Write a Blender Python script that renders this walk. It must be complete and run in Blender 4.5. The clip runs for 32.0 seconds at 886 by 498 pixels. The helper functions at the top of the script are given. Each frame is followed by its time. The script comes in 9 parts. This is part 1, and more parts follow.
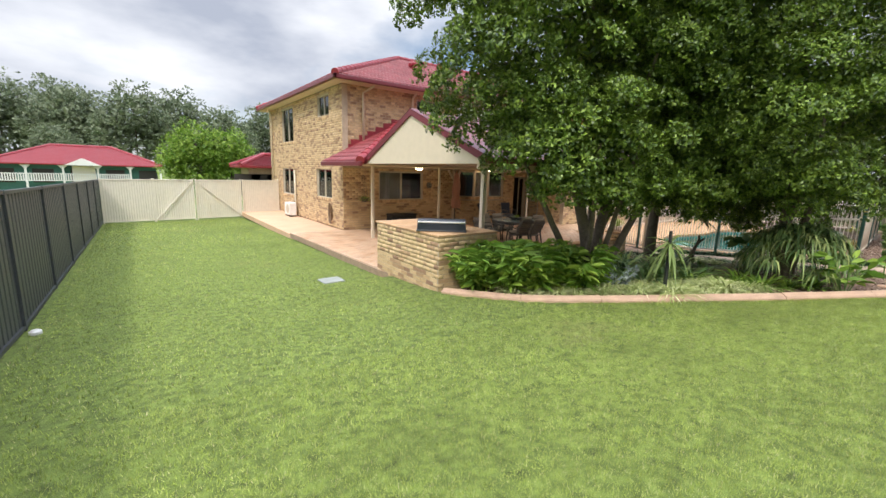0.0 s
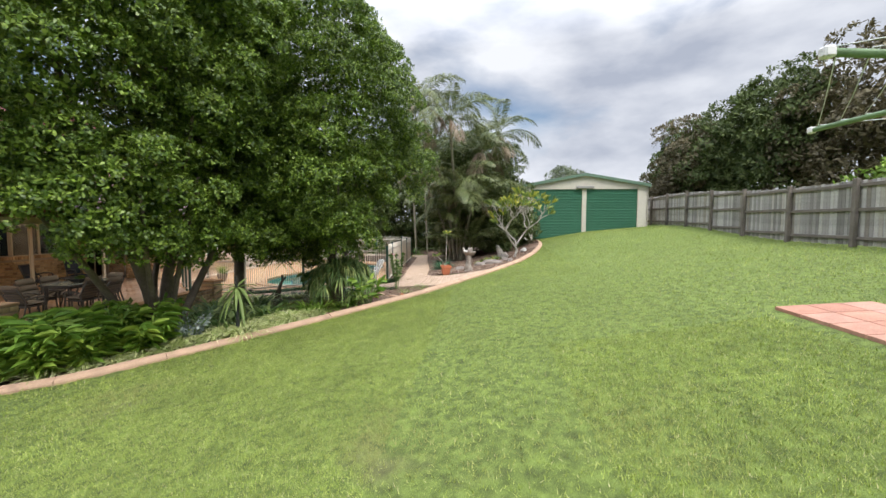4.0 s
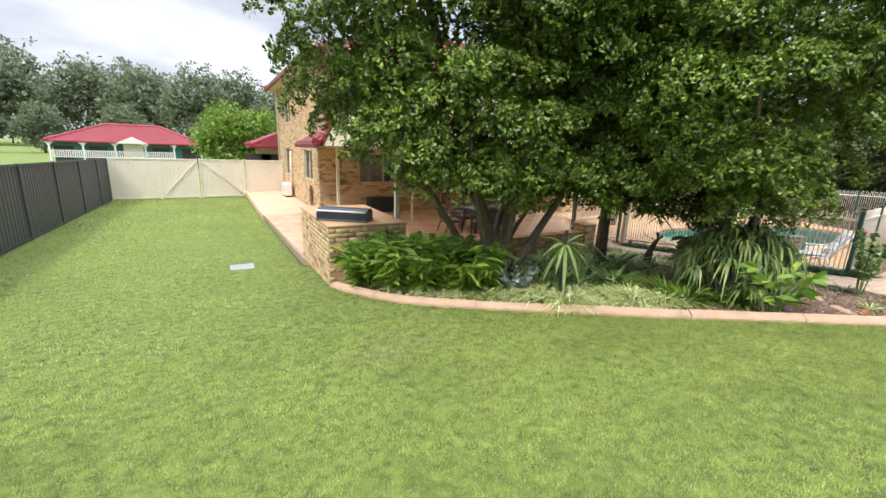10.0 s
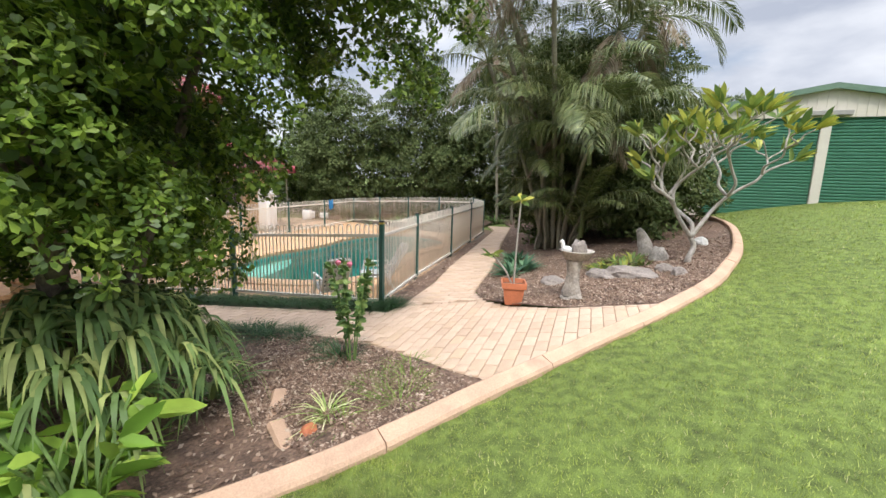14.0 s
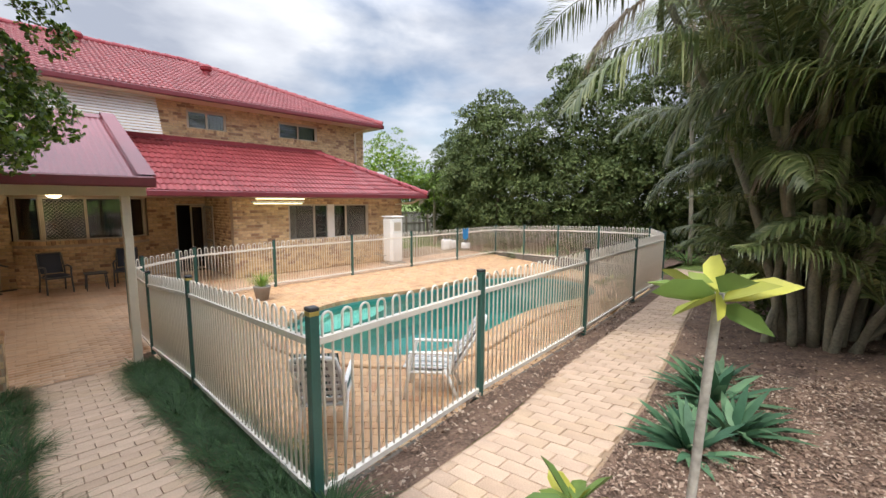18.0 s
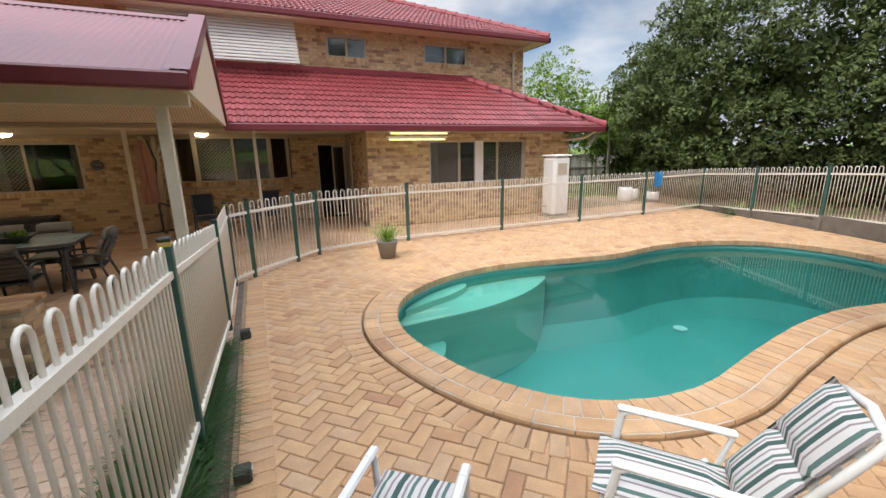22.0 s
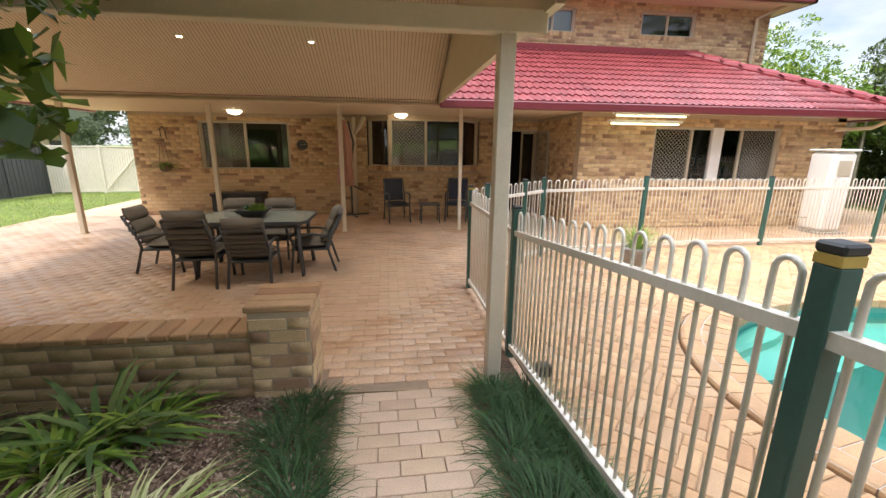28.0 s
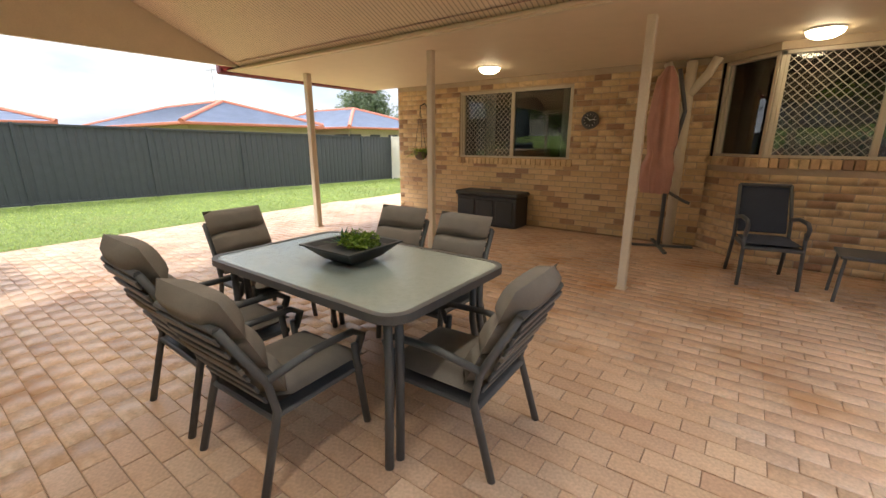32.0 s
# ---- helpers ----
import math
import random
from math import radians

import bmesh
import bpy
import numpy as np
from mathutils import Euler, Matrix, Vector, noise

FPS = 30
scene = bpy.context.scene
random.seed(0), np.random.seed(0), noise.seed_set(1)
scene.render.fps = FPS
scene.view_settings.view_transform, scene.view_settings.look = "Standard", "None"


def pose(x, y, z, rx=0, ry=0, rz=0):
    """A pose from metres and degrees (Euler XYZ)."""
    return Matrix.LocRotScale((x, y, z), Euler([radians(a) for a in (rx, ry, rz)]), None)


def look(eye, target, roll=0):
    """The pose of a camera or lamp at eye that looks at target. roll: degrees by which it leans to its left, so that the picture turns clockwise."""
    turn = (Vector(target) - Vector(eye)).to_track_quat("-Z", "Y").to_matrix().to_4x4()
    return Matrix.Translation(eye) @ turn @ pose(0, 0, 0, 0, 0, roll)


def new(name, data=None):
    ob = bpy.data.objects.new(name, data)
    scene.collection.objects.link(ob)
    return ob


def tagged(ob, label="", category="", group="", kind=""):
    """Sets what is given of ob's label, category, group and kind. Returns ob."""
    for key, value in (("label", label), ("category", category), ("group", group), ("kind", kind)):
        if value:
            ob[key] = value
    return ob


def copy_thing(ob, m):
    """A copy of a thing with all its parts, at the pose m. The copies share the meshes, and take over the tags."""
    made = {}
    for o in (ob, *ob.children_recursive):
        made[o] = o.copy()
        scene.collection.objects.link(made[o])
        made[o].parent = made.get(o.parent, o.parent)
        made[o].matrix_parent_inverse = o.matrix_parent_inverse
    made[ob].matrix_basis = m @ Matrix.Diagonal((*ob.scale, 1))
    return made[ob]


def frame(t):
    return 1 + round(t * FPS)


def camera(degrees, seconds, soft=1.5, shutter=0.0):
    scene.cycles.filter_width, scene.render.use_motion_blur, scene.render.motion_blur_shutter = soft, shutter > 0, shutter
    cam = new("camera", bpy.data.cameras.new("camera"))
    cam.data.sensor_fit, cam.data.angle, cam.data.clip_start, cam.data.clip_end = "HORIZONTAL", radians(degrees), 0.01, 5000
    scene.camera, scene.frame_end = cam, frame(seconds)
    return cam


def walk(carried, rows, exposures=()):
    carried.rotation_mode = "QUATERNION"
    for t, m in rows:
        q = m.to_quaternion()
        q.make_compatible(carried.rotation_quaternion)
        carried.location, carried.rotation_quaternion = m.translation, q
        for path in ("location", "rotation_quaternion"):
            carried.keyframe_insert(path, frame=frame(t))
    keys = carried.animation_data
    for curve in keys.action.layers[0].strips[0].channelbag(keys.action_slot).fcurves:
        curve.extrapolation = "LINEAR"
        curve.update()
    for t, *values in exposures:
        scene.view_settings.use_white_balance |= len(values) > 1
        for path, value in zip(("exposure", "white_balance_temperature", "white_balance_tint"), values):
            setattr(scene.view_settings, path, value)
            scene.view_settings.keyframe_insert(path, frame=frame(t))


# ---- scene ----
EXPOSURES = [(0, 0.68), (2, 0.65), (4, 0.55), (7, 0.36), (9, 0.72), (12, 0.9), (14.5, 0.66), (17, 0.46), (18, 0.64), (20, 0.7), (23, 0.4), (25, 0.46), (28, 1.08), (29, 0.98), (30.5, 1.12), (32, 1.3)]
cam = camera(94.47, 32.0)
PATH = [
    (0, (-0.074, 0.041, 1.497), (1.094, 1.623, 1.131), 1.66),
    (0.5, (-0.119, -0.277, 1.528), (0.909, 1.401, 1.173), 1.52),
    (1, (-0.208, -0.531, 1.532), (0.800, 1.167, 1.216), 1.47),
    (1.5, (-0.201, -0.776, 1.577), (0.883, 0.884, 1.314), 1.57),
    (2, (-0.135, -0.981, 1.599), (1.112, 0.568, 1.387), 1.65),
    (2.5, (-0.091, -1.034, 1.608), (1.384, 0.306, 1.436), 1.38),
    (3, (-0.038, -1.069, 1.609), (1.673, -0.043, 1.468), 1.03),
    (3.5, (-0.004, -1.097, 1.617), (1.889, -0.463, 1.487), 0.68),
    (4, (0.016, -1.173, 1.628), (2.002, -0.984, 1.500), 0.18),
    (4.5, (0.028, -1.257, 1.619), (2.008, -1.516, 1.491), -0.20),
    (6.5, (0.047, -1.381, 1.848), (1.771, -2.381, 1.683), 0.09),
    (7, (0.117, -1.260, 1.833), (1.994, -1.911, 1.601), 0.47),
    (7.5, (0.306, -1.117, 1.780), (2.273, -1.305, 1.468), 0.50),
    (8, (0.719, -1.014, 1.755), (2.660, -0.698, 1.390), 0.53),
    (8.5, (1.167, -0.909, 1.734), (2.969, -0.132, 1.346), 0.99),
    (9, (1.644, -0.898, 1.707), (3.217, 0.268, 1.298), 2.18),
    (9.5, (2.122, -0.927, 1.701), (3.393, 0.555, 1.265), 2.65),
    (10, (2.612, -0.922, 1.692), (3.564, 0.774, 1.225), 2.17),
    (10.5, (3.181, -1.013, 1.669), (4.140, 0.686, 1.228), 1.62),
    (11, (3.838, -1.019, 1.604), (5.142, 0.450, 1.228), 2.09),
    (11.5, (4.551, -1.015, 1.555), (6.162, 0.121, 1.216), 2.69),
    (12, (5.206, -0.986, 1.525), (6.989, -0.131, 1.225), 3.03),
    (12.5, (5.845, -0.940, 1.516), (7.706, -0.261, 1.238), 2.66),
    (13, (6.466, -0.958, 1.519), (8.346, -0.340, 1.232), 2.26),
    (13.5, (7.070, -0.899, 1.547), (8.945, -0.277, 1.238), 2.03),
    (14, (7.696, -0.880, 1.546), (9.555, -0.225, 1.210), 1.64),
    (14.5, (8.299, -0.866, 1.554), (10.206, -0.362, 1.221), 2.50),
    (16.5, (10.439, -1.035, 1.586), (12.416, -1.245, 1.364), 1.01),
    (17, (10.932, -0.825, 1.567), (12.874, -0.417, 1.315), 0.44),
    (17.5, (11.327, -0.558, 1.531), (13.061, 0.405, 1.272), 0.47),
    (18, (11.670, -0.282, 1.551), (13.091, 1.106, 1.316), 0.30),
    (18.5, (11.900, 0.029, 1.528), (12.985, 1.700, 1.348), -0.19),
    (19, (12.108, 0.295, 1.475), (12.889, 2.131, 1.340), -0.44),
    (19.5, (12.304, 0.582, 1.413), (12.884, 2.493, 1.294), -0.89),
    (20, (12.492, 0.906, 1.348), (13.001, 2.834, 1.199), -0.98),
    (20.5, (12.825, 1.154, 1.309), (13.348, 3.07, 1.079), -1.12),
    (21, (13.018, 1.562, 1.252), (13.614, 3.444, 0.927), -1.23),
    (21.5, (13.176, 1.851, 1.208), (13.86, 3.686, 0.797), -1.14),
    (22, (13.335, 2.034, 1.185), (14.125, 3.811, 0.712), -0.98),
    (22.5, (13.419, 2.101, 1.179), (14.336, 3.806, 0.678), -0.78),
    (23, (13.468, 2.1, 1.19), (14.514, 3.73, 0.69), -0.65),
    (23.5, (13.516, 2.067, 1.204), (14.66, 3.635, 0.72), -0.56),
    (24, (13.518, 2.055, 1.211), (14.663, 3.627, 0.745), -0.46),
    (24.5, (13.45, 2.067, 1.203), (14.399, 3.768, 0.746), -0.37),
    (25, (13.299, 2.032, 1.201), (13.857, 3.897, 0.742), -0.44),
    (25.5, (12.979, 1.945, 1.192), (13.067, 3.886, 0.72), -1.11),
    (27.5, (12.006, 3.353, 1.013), (12.165, 5.290, 0.543), -0.23),
    (28, (11.900, 3.917, 0.931), (12.163, 5.840, 0.450), 0.66),
    (28.5, (11.872, 4.465, 0.884), (12.167, 6.384, 0.403), 1.06),
    (29, (11.864, 5.044, 0.814), (12.153, 6.967, 0.348), 1.11),
    (29.5, (11.850, 5.620, 0.781), (12.084, 7.554, 0.330), 0.93),
    (30, (11.845, 6.199, 0.701), (11.828, 8.148, 0.255), 0.75),
    (30.5, (11.712, 6.760, 0.666), (11.286, 8.657, 0.196), 1.07),
    (31, (11.697, 7.264, 0.609), (10.863, 9.011, 0.105), 1.12),
    (31.5, (11.700, 7.735, 0.612), (10.600, 9.326, 0.092), 0.45),
    (32, (11.853, 8.200, 0.653), (10.711, 9.761, 0.143), 0.0),
]
walk(cam, [(r[0], look(r[1], r[2], r[3])) for r in PATH], EXPOSURES)

# ---- world, sun ----
SUN_EL, SUN_AZ = 55, 238
world = bpy.data.worlds.new("sky")
scene.world = world
world.use_nodes = True
wn, wl = world.node_tree.nodes, world.node_tree.links
wn.clear()
w_out = wn.new("ShaderNodeOutputWorld")
w_bg = wn.new("ShaderNodeBackground")
w_sky = wn.new("ShaderNodeTexSky")
w_sky.sky_type, w_sky.sun_disc = "NISHITA", False
w_sky.sun_elevation, w_sky.sun_rotation = radians(SUN_EL), radians(SUN_AZ)
w_sky.air_density, w_sky.dust_density = 1.0, 1.5
w_co = wn.new("ShaderNodeTexCoord")
w_map = wn.new("ShaderNodeMapping")
w_map.inputs["Scale"].default_value = (1.0, 1.0, 2.6)
w_noise = wn.new("ShaderNodeTexNoise")
w_noise.inputs["Scale"].default_value, w_noise.inputs["Detail"].default_value = 2.2, 7.0
w_noise.inputs["Distortion"].default_value = 0.35
w_ramp = wn.new("ShaderNodeValToRGB")
w_ramp.color_ramp.elements[0].position, w_ramp.color_ramp.elements[1].position = 0.29, 0.49
w_n2 = wn.new("ShaderNodeTexNoise")
w_n2.inputs["Scale"].default_value, w_n2.inputs["Detail"].default_value = 3.0, 8.0
w_grey = wn.new("ShaderNodeValToRGB")
w_grey.color_ramp.elements[0].position, w_grey.color_ramp.elements[1].position = 0.34, 0.62
w_grey.color_ramp.elements[0].color = (3.6, 3.95, 4.8, 1)
w_grey.color_ramp.elements[1].color = (7.3, 7.5, 8.0, 1)
w_mix = wn.new("ShaderNodeMixRGB")
wl.new(w_co.outputs["Generated"], w_map.inputs["Vector"])
wl.new(w_map.outputs[0], w_noise.inputs["Vector"])
wl.new(w_map.outputs[0], w_n2.inputs["Vector"])
wl.new(w_noise.outputs["Fac"], w_ramp.inputs["Fac"])
wl.new(w_n2.outputs["Fac"], w_grey.inputs["Fac"])
wl.new(w_ramp.outputs["Color"], w_mix.inputs["Fac"])
wl.new(w_sky.outputs["Color"], w_mix.inputs["Color1"])
wl.new(w_grey.outputs["Color"], w_mix.inputs["Color2"])
# an overcast sky is brighter overhead than at the horizon
w_sep = wn.new("ShaderNodeSeparateXYZ")
w_rise = wn.new("ShaderNodeMapRange")
w_rise.inputs["From Min"].default_value, w_rise.inputs["From Max"].default_value = 0.38, 0.95
w_rise.inputs["To Min"].default_value, w_rise.inputs["To Max"].default_value = 0.72, 3.3
w_mul = wn.new("ShaderNodeVectorMath")
w_mul.operation = "SCALE"
wl.new(w_co.outputs["Generated"], w_sep.inputs[0])
wl.new(w_sep.outputs["Z"], w_rise.inputs["Value"])
wl.new(w_mix.outputs["Color"], w_mul.inputs[0])
wl.new(w_rise.outputs[0], w_mul.inputs["Scale"])
wl.new(w_mul.outputs[0], w_bg.inputs["Color"])
w_bg.inputs["Strength"].default_value = 0.122
wl.new(w_bg.outputs[0], w_out.inputs["Surface"])
sun = new("sun", bpy.data.lights.new("sun", "SUN"))
sun.data.energy, sun.data.angle, sun.data.color = 1.42, radians(7), (1.0, 0.95, 0.88)
sun.rotation_euler = (radians(90 - SUN_EL), 0, radians(180 - SUN_AZ))


# ---- materials ----
def mat(name, color, rough=0.6, metal=0.0, vary=0.12, scale=6.0, fine=60.0, bump=0.15, island=None, obj=0.0, spec=0.5, stain=None, trans=0.0):
    """A procedural surface: two scales of noise on the base colour, fine relief, optional change from piece to piece."""
    m = bpy.data.materials.new(name)
    m.use_nodes = True
    n, l = m.node_tree.nodes, m.node_tree.links
    b = n["Principled BSDF"]
    b.inputs["Roughness"].default_value, b.inputs["Metallic"].default_value = rough, metal
    b.inputs["Specular IOR Level"].default_value = spec
    co = n.new("ShaderNodeTexCoord")
    big = n.new("ShaderNodeTexNoise")
    big.inputs["Scale"].default_value, big.inputs["Detail"].default_value = scale, 5.0
    small = n.new("ShaderNodeTexNoise")
    small.inputs["Scale"].default_value, small.inputs["Detail"].default_value = fine, 4.0
    l.new(co.outputs["Object"], big.inputs["Vector"])
    l.new(co.outputs["Object"], small.inputs["Vector"])
    add = n.new("ShaderNodeMath")
    add.operation = "ADD"
    l.new(big.outputs["Fac"], add.inputs[0])
    l.new(small.outputs["Fac"], add.inputs[1])
    mr = n.new("ShaderNodeMapRange")
    mr.inputs["From Min"].default_value, mr.inputs["From Max"].default_value = 0.6, 1.4
    mr.inputs["To Min"].default_value, mr.inputs["To Max"].default_value = 1.0 - vary * 1.6, 1.0 + vary * 1.6
    l.new(add.outputs[0], mr.inputs["Value"])
    base = None
    if island or obj:
        src = n.new("ShaderNodeNewGeometry").outputs["Random Per Island"] if not obj else n.new("ShaderNodeObjectInfo").outputs["Random"]
        ramp = n.new("ShaderNodeValToRGB")
        cols = island or [(0, color), (1, color)]
        while len(ramp.color_ramp.elements) < len(cols):
            ramp.color_ramp.elements.new(0.5)
        for e, (p, c) in zip(ramp.color_ramp.elements, cols):
            e.position, e.color = p, (*c, 1)
        l.new(src, ramp.inputs["Fac"])
        base = ramp.outputs["Color"]
    mul = n.new("ShaderNodeVectorMath")
    mul.operation = "MULTIPLY"
    if base:
        l.new(base, mul.inputs[0])
    else:
        mul.inputs[0].default_value = color
    l.new(mr.outputs[0], mul.inputs[1])
    last = mul.outputs[0]
    if stain:
        s_n = n.new("ShaderNodeTexNoise")
        s_n.inputs["Scale"].default_value, s_n.inputs["Detail"].default_value = stain[1], 6.0
        s_r = n.new("ShaderNodeMapRange")
        s_r.inputs["From Min"].default_value, s_r.inputs["From Max"].default_value = stain[2], stain[2] + 0.16
        l.new(co.outputs["Object"], s_n.inputs["Vector"])
        l.new(s_n.outputs["Fac"], s_r.inputs["Value"])
        s_m = n.new("ShaderNodeMixRGB")
        s_m.inputs["Color2"].default_value = (*stain[0], 1)
        l.new(s_r.outputs[0], s_m.inputs["Fac"])
        l.new(last, s_m.inputs["Color1"])
        last = s_m.outputs["Color"]
    l.new(last, b.inputs["Base Color"])
    if bump:
        bp = n.new("ShaderNodeBump")
        bp.inputs["Strength"].default_value, bp.inputs["Distance"].default_value = bump, 0.01
        l.new(small.outputs["Fac"], bp.inputs["Height"])
        l.new(bp.outputs[0], b.inputs["Normal"])
    if trans:
        tr = n.new("ShaderNodeBsdfTranslucent")
        l.new(last, tr.inputs["Color"])
        mx = n.new("ShaderNodeMixShader")
        mx.inputs[0].default_value = trans
        l.new(b.outputs[0], mx.inputs[1])
        l.new(tr.outputs[0], mx.inputs[2])
        l.new(mx.outputs[0], n["Material Output"].inputs["Surface"])
    return m


def glass_mat(name, tint, rough=0.02, ior=1.45):
    """Clear sheet: passes light straight, reflects by Fresnel."""
    m = bpy.data.materials.new(name)
    m.use_nodes = True
    n, l = m.node_tree.nodes, m.node_tree.links
    n.remove(n["Principled BSDF"])
    t, g, f, x = n.new("ShaderNodeBsdfTransparent"), n.new("ShaderNodeBsdfGlossy"), n.new("ShaderNodeFresnel"), n.new("ShaderNodeMixShader")
    t.inputs["Color"].default_value = (*tint, 1)
    g.inputs["Roughness"].default_value, f.inputs["IOR"].default_value = rough, ior
    l.new(f.outputs[0], x.inputs[0])
    l.new(t.outputs[0], x.inputs[1])
    l.new(g.outputs[0], x.inputs[2])
    l.new(x.outputs[0], n["Material Output"].inputs["Surface"])
    return m


def glow_mat(name, color, strength):
    m = bpy.data.materials.new(name)
    m.use_nodes = True
    b = m.node_tree.nodes["Principled BSDF"]
    b.inputs["Base Color"].default_value = (0.9, 0.88, 0.8, 1)
    b.inputs["Emission Color"].default_value, b.inputs["Emission Strength"].default_value = (*color, 1), strength
    return m


BRICK_TONES = [(0.0, (0.58, 0.41, 0.22)), (0.3, (0.67, 0.49, 0.28)), (0.6, (0.60, 0.425, 0.232)), (0.76, (0.52, 0.345, 0.19)), (0.87, (0.40, 0.25, 0.145)), (0.94, (0.31, 0.185, 0.115)), (1.0, (0.54, 0.37, 0.20))]
PAVER_TONES = [(0.0, (0.48, 0.285, 0.145)), (0.35, (0.53, 0.335, 0.178)), (0.62, (0.455, 0.268, 0.14)), (0.8, (0.50, 0.335, 0.20)), (0.95, (0.435, 0.25, 0.128)), (1.0, (0.385, 0.205, 0.11))]
PATIO_TONES = [(0.0, (0.55, 0.36, 0.225)), (0.35, (0.60, 0.41, 0.27)), (0.65, (0.52, 0.335, 0.215)), (0.85, (0.60, 0.435, 0.305)), (1.0, (0.48, 0.29, 0.18))]
PATH_TONES = [(0.0, (0.52, 0.375, 0.27)), (0.4, (0.59, 0.435, 0.315)), (0.75, (0.49, 0.35, 0.245)), (1.0, (0.55, 0.40, 0.27))]
brick_m = mat("brick", (0.55, 0.37, 0.2), 0.85, vary=0.16, scale=9, fine=120, bump=0.18, stain=((0.25, 0.145, 0.085), 5.5, 0.58), island=BRICK_TONES)
brick_o = mat("brick_piece", (0.55, 0.37, 0.2), 0.85, vary=0.16, scale=9, fine=120, bump=0.18, stain=((0.25, 0.145, 0.085), 5.5, 0.58), island=BRICK_TONES, obj=1)
mortar_m = mat("mortar", (0.47, 0.37, 0.26), 0.95, vary=0.1, fine=150, bump=0.3)
paver_m = mat("clay_paver", (0.6, 0.4, 0.2), 0.75, vary=0.14, scale=5, fine=90, bump=0.25, island=PAVER_TONES)
paver_o = mat("clay_paver_piece", (0.6, 0.4, 0.2), 0.75, vary=0.14, scale=5, fine=90, bump=0.25, island=PAVER_TONES, obj=1)
patio_m = mat("patio_paver", (0.5, 0.3, 0.2), 0.32, vary=0.2, scale=2.2, fine=60, bump=0.03, spec=0.6, stain=((0.42, 0.225, 0.105), 1.6, 0.53), island=PATIO_TONES)
patio_o = mat("patio_paver_piece", (0.5, 0.3, 0.2), 0.32, vary=0.2, scale=2.2, fine=60, bump=0.03, spec=0.6, stain=((0.42, 0.225, 0.105), 1.6, 0.53), island=PATIO_TONES, obj=1)
path_m = mat("path_paver", (0.6, 0.45, 0.33), 0.85, vary=0.12, scale=4, fine=90, bump=0.3, island=PATH_TONES)
path_o = mat("path_paver_piece", (0.6, 0.45, 0.33), 0.85, vary=0.12, scale=4, fine=90, bump=0.3, island=PATH_TONES, obj=1)
grout_m = mat("sand_joint", (0.33, 0.23, 0.15), 0.95, vary=0.2, fine=200)
patio_joint = mat("patio_joint", (0.33, 0.235, 0.16), 0.9, vary=0.2, fine=200)
slab_m = mat("pink_concrete", (0.60, 0.40, 0.26), 0.8, vary=0.1, scale=1.5, fine=60, bump=0.1)
lawn_m = mat("lawn_soil", (0.138, 0.188, 0.037), 0.95, vary=0.55, scale=11, fine=230, bump=1.0, stain=((0.19, 0.17, 0.08), 0.55, 0.66))
GRASS_TONES = [(0.0, (0.145, 0.205, 0.03)), (0.3, (0.235, 0.305, 0.048)), (0.65, (0.33, 0.395, 0.08)), (0.92, (0.43, 0.47, 0.14)), (1.0, (0.53, 0.47, 0.27))]
grass_m = mat("grass_blade", (0.1, 0.18, 0.03), 0.55, vary=0.3, scale=0.7, fine=5, bump=0, island=GRASS_TONES, trans=0.2, spec=0.25, stain=((0.36, 0.33, 0.12), 0.5, 0.6))
mulch_m = mat("bark_mulch", (0.15, 0.095, 0.066), 0.95, vary=0.5, scale=5, fine=45, bump=1.0, stain=((0.22, 0.15, 0.10), 24, 0.56))
chip_m = mat("mulch_chip", (0.2, 0.12, 0.08), 0.9, vary=0.2, fine=50, island=[(0, (0.11, 0.062, 0.042)), (0.4, (0.21, 0.135, 0.092)), (0.75, (0.31, 0.215, 0.155)), (1, (0.48, 0.38, 0.29))])
kerb_m = mat("kerb_concrete", (0.52, 0.345, 0.235), 0.85, vary=0.15, scale=4, fine=90, bump=0.3, stain=((0.36, 0.24, 0.17), 3, 0.6))
cream_m = mat("cream_paint", (0.66, 0.57, 0.42), 0.5, vary=0.04, bump=0.03)
ceil_m = mat("ceiling_lining", (0.70, 0.58, 0.42), 0.6, vary=0.03, bump=0.03)
# the lining's cream darkened, to paint the shade in its grooves
groove_shade_m = mat("lining_groove_shade", (0.42, 0.34, 0.24), 0.7, vary=0.05, bump=0)
post_m = mat("post_paint", (0.66, 0.58, 0.45), 0.45, vary=0.05, bump=0.04)
maroon_m = mat("maroon_metal", (0.165, 0.030, 0.038), 0.35, vary=0.08, bump=0.03)
corr_m = mat("corrugated_roof", (0.19, 0.045, 0.055), 0.38, vary=0.14, scale=1.2, fine=30, bump=0.05)
tile_m = mat("roof_tile", (0.30, 0.042, 0.05), 0.42, vary=0.12, scale=2, fine=60, bump=0.1, island=[(0, (0.195, 0.034, 0.038)), (0.5, (0.235, 0.043, 0.047)), (1, (0.27, 0.055, 0.059))])
tile_o = mat("roof_tile_piece", (0.30, 0.042, 0.05), 0.42, vary=0.12, scale=2, fine=60, bump=0.1, island=[(0, (0.195, 0.034, 0.038)), (0.5, (0.235, 0.043, 0.047)), (1, (0.27, 0.055, 0.059))], obj=1)
flash_m = mat("red_flashing", (0.27, 0.028, 0.038), 0.45, vary=0.08)
frame_m = mat("window_alloy", (0.50, 0.44, 0.34), 0.4, vary=0.04, bump=0.02)
pane_m = glass_mat("window_glass", (0.62, 0.66, 0.66), ior=1.9)
# near-black, with the dimness of unlit rooms put into the colour
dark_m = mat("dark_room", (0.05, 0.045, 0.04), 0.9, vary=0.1)
